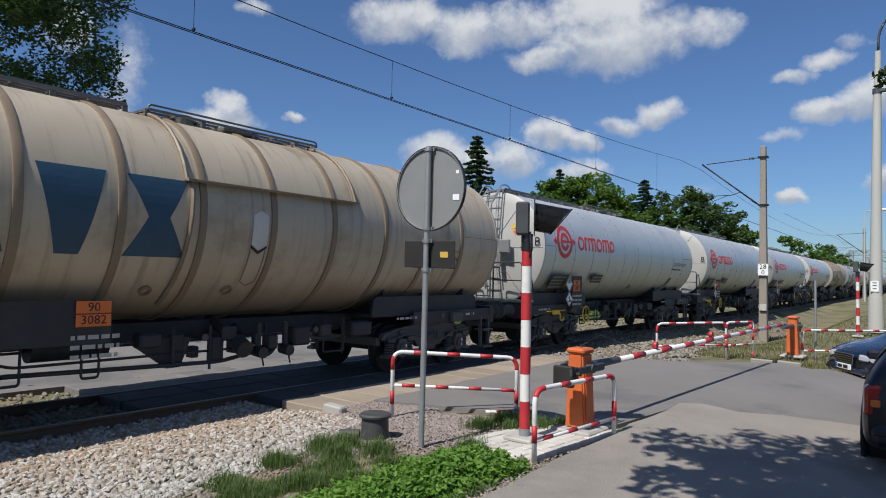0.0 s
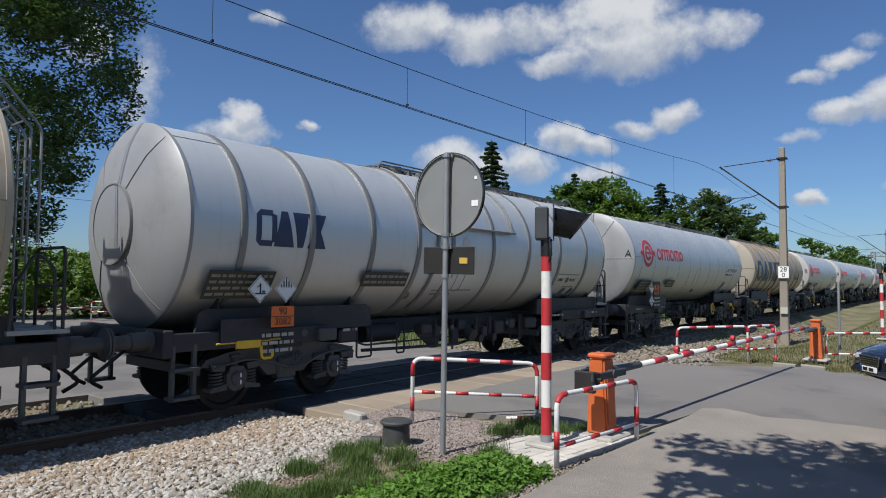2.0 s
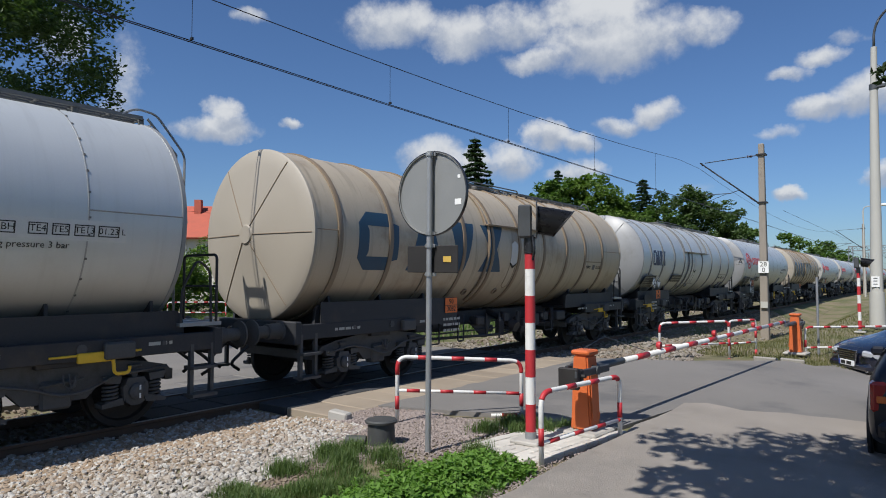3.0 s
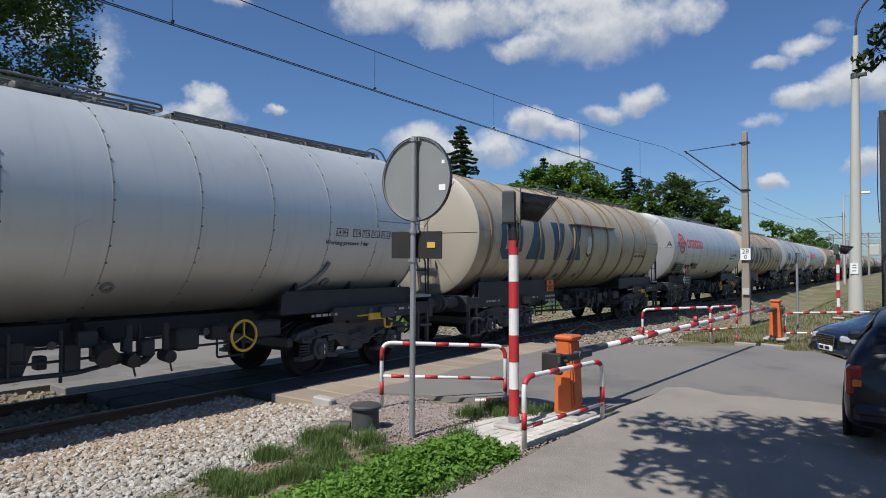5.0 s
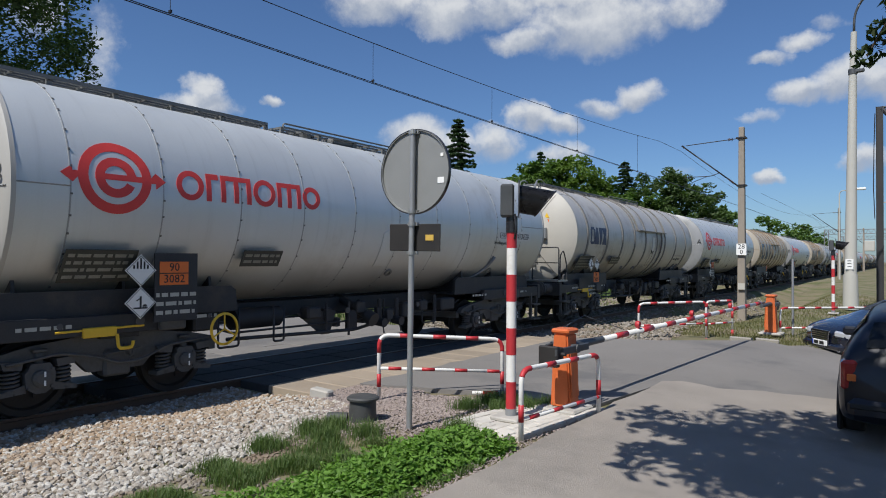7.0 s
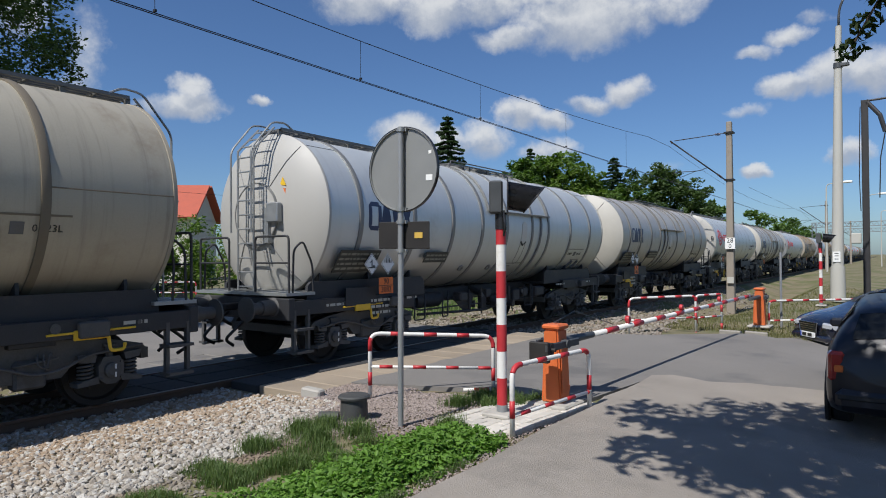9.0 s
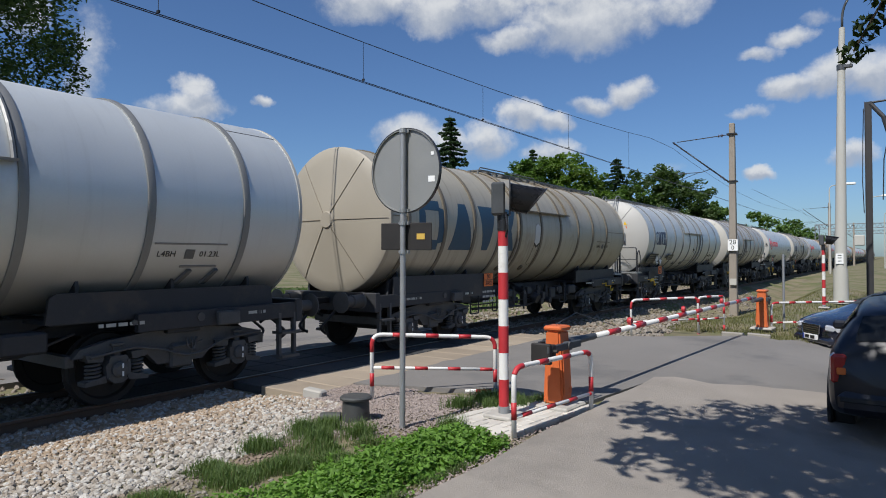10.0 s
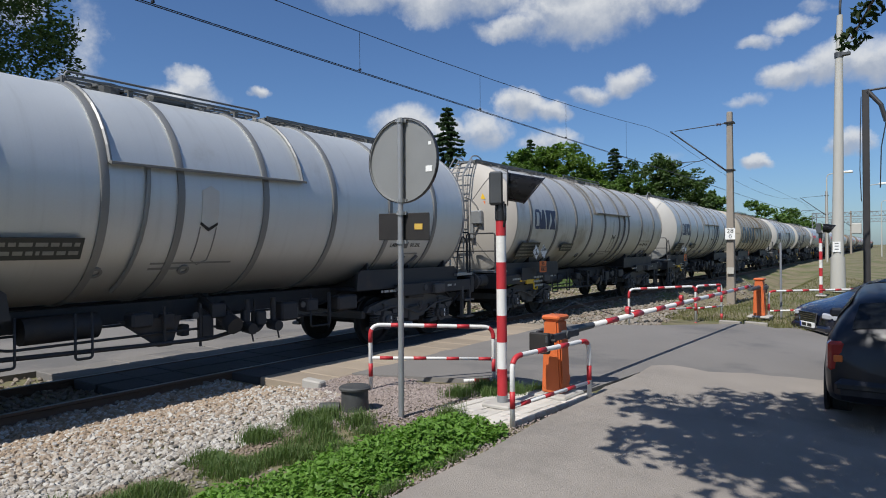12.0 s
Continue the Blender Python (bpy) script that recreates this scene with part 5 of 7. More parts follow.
M_DRAIN = mat("dark_grey_plastic", (0.055, 0.057, 0.056), 0.6, 0, 0.25, 4, 40, 0.15, stain=(0.1, 0.09, 0.08), stain_scale=3)
M_STICKER = mat("yellow_sticker", (0.55, 0.36, 0.07), 0.5, 0, 0.05)
M_OLDCONC = mat("old_mast_concrete", (0.27, 0.235, 0.195), 0.9, 0, 0.2, 2.0, 50, 0.3, stain=(0.17, 0.145, 0.12), stain_scale=1.2, axis=(1, 1, 0.3))
M_LAMPCONC = mat("pale_lamp_concrete", (0.44, 0.43, 0.39), 0.85, 0, 0.1, 2.0, 60, 0.2, axis=(1, 1, 0.3))
M_WIRE = mat("weathered_copper_wire", (0.03, 0.03, 0.032), 0.5, 0.5, 0.1)
M_INSUL = mat("brown_insulator_glaze", (0.10, 0.045, 0.03), 0.25, 0, 0.1)
M_TIMBER = mat("tarred_dark_steel", (0.035, 0.034, 0.036), 0.6, 0.2, 0.3, 3)


def along(pts, d0, d1):
    """The stretch of a line of points between two distances along it."""
    out, run = [], 0.0
    for a, b in zip(pts, pts[1:]):
        seg = (b - a).length
        if seg < 1e-6:
            continue
        lo, hi = max(d0, run), min(d1, run + seg)
        if lo < hi:
            p, q = a.lerp(b, (lo - run) / seg), a.lerp(b, (hi - run) / seg)
            if not out:
                out.append(p)
            out.append(q)
        run += seg
    return out


def banded_pipe(parent, name, pts, r, band, gap, start, label=""):
    """A white tube with red bands painted round it."""
    pts = [Vector(p) for p in pts]
    total = sum((b - a).length for a, b in zip(pts, pts[1:]))
    bm = bmesh.new()
    bar = part(name, pipe(bm, pts, r, 12), M_POSTWHITE, parent, label, smooth=True)
    d = start
    while d < total:
        seg = along(pts, max(d, 0.0), min(d + band, total))
        if len(seg) > 1:
            bm = bmesh.new()
            part("red_band", pipe(bm, seg, r + 0.002, 12), M_POSTRED, bar, smooth=True)
        d += band + gap
    return bar


def guard_rail(a, b, height, low, label, r=0.026, corner=0.14, band=0.17, gap=0.27):
    """A hoop of tube with a lower bar."""
    a, b = Vector(a), Vector(b)
    root = thing("guard_rail", label, "guard rail", "red and white guard rails", Matrix.Translation(a))
    d = b - a
    up = Vector((0, 0, height))
    banded_pipe(root, "hoop", bend([Vector((0, 0, -0.1)), up, up + d, d + Vector((0, 0, -0.1))], corner, 6), r, band, gap, 0.25)
    lo = Vector((0, 0, low))
    banded_pipe(root, "lower_bar", [lo, lo + d], r * 0.8, band, gap, 0.12)
    return root


def build_signal(x, y, facing, top=2.2, label="crossing signal with black hood on banded post"):
    root = thing("crossing_signal", label, "crossing signal", "crossing signals", pose(x, y, road_z(x, y)))
    bm = bmesh.new()
    rod(bm, (0, 0, -0.1), (0, 0, top), 0.055, seg=16)
    post = part("post", bm, M_POSTWHITE, root, smooth=True)
    z, red = 0.12, True
    while z < top - 0.05:
        z1 = min(z + 0.292, top)
        if red:
            bm = bmesh.new()
            rod(bm, (0, 0, z), (0, 0, z1), 0.0565, seg=16)
            part("red_band", bm, M_POSTRED, post, smooth=True)
        z, red = z1, not red
    bm = bmesh.new()
    rod(bm, (0, 0, 0.0), (0, 0, 0.12), 0.062, seg=16)
    part("foot_sleeve", bm, M_GREYPOLE, post, smooth=True)
    bm = bmesh.new()
    box(bm, (0, 0, 0.02), (0.34, 0.34, 0.05), bevel=0.015)
    part("foot_plate", bm, M_CONC, root)
    head = Matrix.Translation((0, 0, top + 0.13)) @ Matrix.Rotation(radians(facing), 4, "Z")
    bm = bmesh.new()
    box(bm, (-0.05, 0.0, 0.06), (0.15, 0.2, 0.36), bevel=0.02)
    bm.transform(head)
    part("housing", bm, M_DARKGREY, root)
    bm = bmesh.new()
    rod(bm, (0, 0, top - 0.16), (0, 0, top + 0.02), 0.064, seg=16)
    part("collar", bm, M_SIGNALBLACK, root, smooth=True)
    bm = bmesh.new()
    turned(bm, [(0.0, 0.0), (0.21, 0.0), (0.21, 0.012), (0.0, 0.012)], 28, "X", (0.07, 0, 0.08))
    bm.transform(head)
    part("backboard", bm, M_SIGNALBLACK, root)
    bm = bmesh.new()
    n = 22
    rings = []
    for t, (xx, r) in enumerate(((0.08, 0.155), (0.46, 0.135))):
        rings.append([(xx if t == 0 else 0.36 + 0.11 * math.sin(2 * math.pi * j / n), r * math.cos(2 * math.pi * j / n), 0.08 + r * math.sin(2 * math.pi * j / n) - 0.05 * t) for j in range(n)])
    va, vb = [[bm.verts.new(p) for p in ring_] for ring_ in rings]
    for j in range(n):
        bm.faces.new((va[j], va[(j + 1) % n], vb[(j + 1) % n], vb[j]))
    bmesh.ops.solidify(bm, geom=bm.faces[:], thickness=0.006)
    bm.transform(head)
    hood = part("hood", bm, M_SIGNALBLACK, root, "long glossy black lamp hood", smooth=True)
    bm = bmesh.new()
    lip = [(0.365 + 0.115 * math.sin(q), 0.138 * math.cos(q), 0.03 + 0.138 * math.sin(q)) for q in (2 * math.pi * j / 24 for j in range(24))]
    pipe(bm, lip, 0.008, 5, close=True)
    bm.transform(head)
    part("hood_lip", bm, M_SIGNALBLACK, hood, smooth=True)
    bm = bmesh.new()
    turned(bm, [(0, 0.03), (0.06, 0.025), (0.1, 0.01), (0.11, 0.0)], 20, "X", (0.085, 0, 0.08))
    bm.transform(head)
    part("lens", bm, mat("dark_red_lens", (0.18, 0.01, 0.01), 0.15), root, smooth=True)
    bm = bmesh.new()
    box(bm, (0.02, 0.05, -0.16), (0.05, 0.06, 0.16))
    pipe(bm, bend([Vector((0.03, -0.06, -0.1)), Vector((0.05, -0.09, -0.25)), Vector((0.03, -0.05, -0.36))], 0.05, 3), 0.014, 6)
    bm.transform(head)
    part("bracket", bm, M_SIGNALBLACK, root)
    return root


def build_barrier(x, y, turn_deg, arm_len, label, tip_drop=0.0):
    """Orange drive cabinet with a lowered arm; the arm points along local +y."""
    root = thing("level_crossing_barrier", label, "crossing barrier", "crossing barriers", pose(x, y, road_z(x, y), 0, 0, turn_deg))
    bm = bmesh.new()
    outline = [(-0.13, 0.0), (0.13, 0.0), (0.09, 0.86), (-0.09, 0.86)]
    plate(bm, outline, 0.24, Matrix(((1, 0, 0, 0), (0, 0, -1, 0.12), (0, 1, 0, 0.03), (0, 0, 0, 1))))
    bmesh.ops.bevel(bm, geom=bm.edges[:], offset=0.02, segments=2, affect="EDGES")
    cab = part("cabinet", bm, M_ORANGE, root)
    bm = bmesh.new()
    box(bm, (0, 0, 0.915), (0.23, 0.27, 0.06), bevel=0.02)
    part("lid", bm, M_ORANGE, cab)
    bm = bmesh.new()
    box(bm, (0.122, 0.0, 0.45), (0.012, 0.17, 0.6), (0, -2.3, 0), bevel=0.004)
    box(bm, (0.138, 0.06, 0.2), (0.008, 0.05, 0.06))
    part("door", bm, M_ORANGE, cab)
    bm = bmesh.new()
    box(bm, (0, 0, 0.01), (0.5, 0.5, 0.06), bevel=0.02)
    part("plinth", bm, M_CONC, root)
    z = 0.72
    bm = bmesh.new()
    for s in (-1, 1):
        box(bm, (s * 0.15, -0.1 if s > 0 else 0.06, z), (0.03, 0.8 if s > 0 else 0.48, 0.085), bevel=0.01)
    rod(bm, (-0.18, 0, z), (0.18, 0, z), 0.05, seg=12)
    carrier = part("arm_carrier", bm, M_DARKGREY, root)
    bm = bmesh.new()
    box(bm, (0.05, -0.46, z - 0.05), (0.24, 0.07, 0.23), bevel=0.012)
    box(bm, (0.07, -0.38, z - 0.04), (0.2, 0.08, 0.18), bevel=0.012)
    rod(bm, (0.08, -0.4, z - 0.02), (0.22, -0.4, z - 0.02), 0.02, seg=8)
    part("counterweight", bm, M_WEIGHT, root, "black cast counterweight")
    bm = bmesh.new()
    rod(bm, (0, 0.1, z), (0, 1.0, z), 0.055, 0.042, seg=12)
    part("arm_sleeve", bm, M_DARKGREY, root, smooth=True)
    if arm_len:
        arm = banded_pipe(root, "arm", [(0, 0.95, z), (0, arm_len, z - tip_drop)], 0.038, 0.4, 0.55, 0.45)
        for d in (2.2, 4.6, 7.0):
            if d < arm_len:
                bm = bmesh.new()
                turned(bm, [(0, 0.03), (0.045, 0.03), (0.055, 0.0), (0.045, -0.03), (0, -0.03)], 12, "X", (0, d, z + 0.09 - tip_drop * d / arm_len))
                box(bm, (0, d, z + 0.05 - tip_drop * d / arm_len), (0.04, 0.05, 0.04))
                part("arm_lamp", bm, M_POSTRED, root, smooth=True)
        bm = bmesh.new()
        pipe(bm, [(0, -0.02, z + 0.24), (0, 0.5, z + 0.34), (0, 1.7, z + 0.07)], 0.006, 5)
        part("stay_wire", bm, M_DARKGREY, root)
    return root


def build_crossing():
    build_signal(-3.51, 6.11, 30)
    build_signal(-2.04, 26.1, 5, label="far crossing signal with black backboard on banded post")
    build_signal(-25.2, 11.6, 200, label="distant crossing signal on banded post beyond track")
    # from the near cabinet to the far one
    ang = math.degrees(math.atan2(-(-2.72 + 3.25), 17.0 - 6.92))
    build_barrier(-3.25, 6.92, ang, 9.55, "orange barrier drive with lowered red and white arm", -0.05)
    build_barrier(-2.62, 17.1, ang + 180, 0.0, "orange barrier drive with short dark arm end")
    build_barrier(-27.7, 14.0, 200, 5.5, "distant orange barrier drive beyond the track")
    guard_rail((-3.07, 5.54, 0), (-2.88, 7.03, 0), 0.66, 0.17, "low red and white tube rail at the kerb")
    guard_rail((-5.53, 6.22, -0.06), (-4.39, 7.41, -0.145), 0.82, 0.39, "red and white tube rail on gravel")
    guard_rail((-4.89, 14.3, -0.03), (-3.74, 15.55, 0), 0.8, 0.3, "red and white tube rail across the road")
    guard_rail((-3.74, 15.6, 0), (-3.36, 16.45, 0), 0.8, 0.28, "short red and white tube rail beside ballast", corner=0.1)
    guard_rail((-2.45, 17.25, 0), (-0.7, 18.9, 0), 0.62, 0.14, "red and white tube rail behind the barrier")
    guard_rail((-28.4, 13.4, -0.13), (-29.6, 12.2, -0.13), 0.85, 0.4, "distant red and white tube rail")
    guard_rail((-26.6, 14.9, -0.13), (-24.8, 16.6, -0.13), 0.85, 0.4, "distant red and white tube rail by bushes")
    # base slabs below the signal
    pad = thing("paved_base", "pale concrete slabs under the signal", "paving")
    rnd = random.Random(5)
    m_paver = mat("pale_concrete_paver", (0.52, 0.49, 0.44), 0.85, 0, 0.15, 4, 70, 0.3, stain=(0.33, 0.3, 0.26), stain_scale=2.5, rand=0.25)
    lay = pose(-3.44, 6.34, -0.03, 0, 0, -7.3)
    me = None
    for i in range(8):
        for j in range(8):
            if i < 2 and j > 5:
                continue
            if me is None:
                bm = bmesh.new()
                box(bm, (0, 0, 0), (0.108, 0.208, 0.07), bevel=0.007)
                ob = part("paver", bm, m_paver, pad)
                me = ob.data
            else:
                ob = new("paver", me)
                ob.parent = pad
            ob.matrix_basis = lay @ pose((i - 3.5) * 0.113, (j - 3.5 + 0.5 * (i % 2)) * 0.213, rnd.uniform(-0.006, 0.006), rnd.uniform(-1.2, 1.2), rnd.uniform(-1.2, 1.2), rnd.uniform(-1, 1))
    # fallen bar
    root = thing("broken_rail_piece", "broken red and white tube lying in grass", "rail piece", at=pose(-4.6, 7.0, -0.02))
    banded_pipe(root, "tube", [(0, 0, 0.02), (0.32, 0.16, 0.04)], 0.022, 0.2, 0.2, 0.14)
    # kerb at the far side
    kerb = thing("kerb", "grey concrete kerb stones at the road edge", "kerb")
    me = None
    for j in range(2):
        if me is None:
            bm = bmesh.new()
            box(bm, (0, 0, 0), (0.48, 0.13, 0.22), bevel=0.02)
            ob = part("kerb_stone", bm, M_KERB, kerb)
            me = ob.data
        else:
            ob = new("kerb_stone", me)
            ob.parent = kerb
        ob.matrix_basis = pose(-3.02 + 0.5 * j, 15.68 + 0.2 * j, -0.085 - 0.02 * j, 2 * j, 3, 20 - 12 * j)


def build_round_sign():
    x, y = -4.22, 5.22
    root = thing("road_sign", "round grey road sign seen from behind on pole", "road sign", at=pose(x, y, -0.03, 0.6, 0.9, 0))
    bm = bmesh.new()
    rod(bm, (0, 0, -0.1), (0, 0, 3.13), 0.03, seg=14)
    part("pole", bm, M_GREYPOLE, root, smooth=True)
    face = Matrix.Translation((0, 0.045, 2.69)) @ Matrix.Rotation(radians(2), 4, "Z")
    bm = bmesh.new()
    turned(bm, [(0, 0.0), (0.425, 0.0), (0.428, -0.022), (0.438, -0.022), (0.44, 0.008), (0, 0.01)], 56, "Y")
    bm.transform(face)
    disc = part("disc", bm, M_GREYBACK, root, smooth=True, flat_angle=0.4)
    bm = bmesh.new()
    turned(bm, [(0.436, -0.024), (0.447, -0.02), (0.447, 0.012), (0.436, 0.014)], 56, "Y", closed=True)
    bm.transform(face)
    part("rim", bm, M_SIGNALBLACK, disc, smooth=True)
    for (u, v, w, h) in ((0.34, 0.16, 0.035, 0.035), (0.33, -0.1, 0.08, 0.06)):
        bm = bmesh.new()
        box(bm, (u, -0.003, v), (w, 0.004, h))
        bm.transform(face)
        part("label", bm, M_WHITE, disc, "small white label")
    for z in (3.1, 2.27, 1.84, 2.14):
        bm = bmesh.new()
        turned(bm, [(0.031, -0.02), (0.042, -0.02), (0.042, 0.02), (0.031, 0.02)], 14, "Z", (0, 0, z), closed=True)
        box(bm, (0.0, 0.03, z), (0.12, 0.03, 0.035))
        rod(bm, (-0.05, -0.01, z), (-0.05, 0.05, z), 0.008, seg=6)
        part("clamp", bm, M_GALV, root)
    bm = bmesh.new()
    box(bm, (0, 0, 0), (0.66, 0.014, 0.285), bevel=0.006)
    bm.transform(Matrix.Translation((0.0, 0.05, 2.0)) @ Matrix.Rotation(radians(2), 4, "Z"))
    pl = part("plate", bm, M_WEIGHT, root, "dark rectangular plate below the disc")
    bm = bmesh.new()
    box(bm, (0.2, -0.012, 0.0), (0.1, 0.004, 0.06))
    bm.transform(Matrix.Translation((0.0, 0.05, 2.0)) @ Matrix.Rotation(radians(2), 4, "Z"))
    part("sticker", bm, M_STICKER, pl, "yellow sticker")


def build_drain():
    root = thing("drain_shaft", "dark grey plastic drain shaft with lid", "drain shaft", at=pose(-4.86, 5.2, ground_z(-4.86, 5.2)))
    bm = bmesh.new()
    turned(bm, [(0.0, -0.05), (0.15, -0.05), (0.155, 0.0), (0.145, 0.24), (0.15, 0.25), (0, 0.25)], 26, "Z")
    part("shaft", bm, M_DRAIN, root, smooth=True, flat_angle=0.5)
    bm = bmesh.new()
    turned(bm, [(0.0, 0.25), (0.175, 0.25), (0.178, 0.27), (0.16, 0.285), (0.0, 0.28)], 26, "Z")
    part("lid", bm, M_DRAIN, root, smooth=True, flat_angle=0.4)
    root = thing("pipe_stub", "short brown drain pipe end in gravel", "pipe", at=pose(-5.08, 5.02, ground_z(-5.0, 5.0) + 0.05, 0, 0, 35))
    bm = bmesh.new()
    turned(bm, [(0.05, -0.1), (0.062, -0.1), (0.062, 0.12), (0.05, 0.12)], 16, "X", closed=True)
    part("pipe", bm, M_DRAIN, root, smooth=True, flat_angle=0.5)


# ---------------------------------------------------------------- overhead line and poles
MAST = (-6.3, 33.0)


def messenger_z(y):
    return 6.24 + 0.00144 * (y - 3.4) ** 2


def build_line():
    x, y = MAST
    for n_mast, yy in enumerate((33.0, 89.0, 145.0, -23.0)):
        base = ground_z(x, yy) - 0.2
        root = thing("catenary_mast", "weathered concrete catenary mast with number plate" if n_mast == 0 else "weathered concrete catenary mast along the track", "catenary mast", "catenary masts", pose(x, yy, 0))
        bm = bmesh.new()
        geo = bmesh.ops.create_cone(bm, cap_ends=True, segments=4, radius1=0.265, radius2=0.17, depth=8.15 - base)
        bmesh.ops.rotate(bm, verts=bm.verts, matrix=Matrix.Rotation(radians(45), 3, "Z"))
        bmesh.ops.translate(bm, verts=bm.verts, vec=(0, 0, (8.15 + base) / 2))
        bmesh.ops.bevel(bm, geom=bm.edges[:], offset=0.03, segments=1, affect="EDGES")
        part("mast", bm, M_OLDCONC, root)
        bm = bmesh.new()
        pipe(bm, [(-0.18, 0, 7.62), (-2.55, -0.05, 7.5)], 0.022, 7)
        part("top_tie", bm, M_WIRE, root)
        bm = bmesh.new()
        pipe(bm, [(-0.18, 0, 5.35), (-2.78, 0.0, 7.52)], 0.035, 8)
        part("cantilever", bm, M_WIRE, root, smooth=True)
        bm = bmesh.new()
        pipe(bm, bend([(-1.0, 0, 6.03), (-1.4, 0.0, 5.9), (-2.65, 0.02, 5.92), (-2.66, 0.02, 5.8)], 0.1, 3), 0.02, 7)
        pipe(bm, [(-1.55, 0, 5.9), (-2.75, 0.03, RAIL_Z + 5.6)], 0.013, 6)
        part("steady_arm", bm, M_WIRE, root)
        for px, pz in ((-0.35, 5.49), (-0.42, 7.6), (-2.7, 7.45)):
            bm = bmesh.new()
            for i in range(4):
                turned(bm, [(0.02, -0.012), (0.075, -0.008), (0.075, 0.008), (0.02, 0.012)], 12, "X", (px - 0.06 * i if px > -1 else px, 0, pz + (0.05 * i if pz < 6 else 0)), closed=True)
            part("insulator", bm, M_INSUL, root, smooth=True)
        for z in (5.35, 7.62):
            bm = bmesh.new()
            box(bm, (0, 0, z), (0.42, 0.42, 0.07))
            part("collar", bm, M_WIRE, root)
        if n_mast == 0:
            q = Matrix.Translation((0.03, -0.262, 2.3)) @ Matrix.Rotation(radians(90), 4, "X")
            bm = bmesh.new()
            plate(bm, rect(-0.22, -0.27, 0.22, 0.27), 0.012, q)
            sign = part("number_plate", bm, M_WHITE, root, "white kilometre plate with black digits")
            lift = q @ Matrix.Translation((0, 0, 0.014))
            part("writing", joined(letters("28", 0.31, lift @ Matrix.Translation((0, 0.125, 0))), letters("0", 0.29, lift @ Matrix.Translation((0, -0.135, 0)))), M_BLACK, sign)
            bm = bmesh.new()
            box(bm, (0.03, -0.28, 0.55), (0.3, 0.02, 0.3))
            part("small_plate", bm, M_LAMPCONC, root)
    # wires
    def wire(name, pts, r, label):
        bm = bmesh.new()
        tagged(part(name, pipe(bm, pts, r, 5), M_WIRE), label, "overhead wire", "overhead wires")

    zc = RAIL_Z + 5.6
    for dx in (-0.03, 0.03):
        wire("contact_wire", [(TRACK_X + dx, -100 + 10 * i, zc + 0.02 * math.sin(i)) for i in range(40)], 0.0085, "dark double contact wire over the track")
    mess = []
    for k in range(-2, 5):
        y0 = -23 + 56 * k
        mess += [(TRACK_X, y0 + 56 * i / 16, messenger_z(-23 + 56 * i / 16)) for i in range(16)]
    wire("messenger_wire", mess, 0.009, "dark sagging messenger wire over the track")
    for yy in [-18, -12.5, -8, -3.4, 1.0, 5.4, 10.0, 14.8, 20.4, 26.5]:
        wire("dropper", [(TRACK_X, yy, messenger_z(yy)), (TRACK_X, yy, zc)], 0.005, "thin dropper between the wires")
        bm = bmesh.new()
        box(bm, (TRACK_X, yy, zc + 0.03), (0.06, 0.03, 0.04))
        tagged(part("wire_clip", bm, M_WIRE), "small dark clip on the contact wire", "wire clip", "wire clips")
    wire("phone_line", [(-46, -25 + 4 * i, 7.0 + 0.006 * (i - 12) ** 2) for i in range(30)], 0.012, "thin dark cable beyond the track")
    # return feeder on the field side
    wire("feeder_wire", [(-6.6, -30 + 10 * i, 5.6) for i in range(7, 30)], 0.008, "dark feeder wire along the masts")


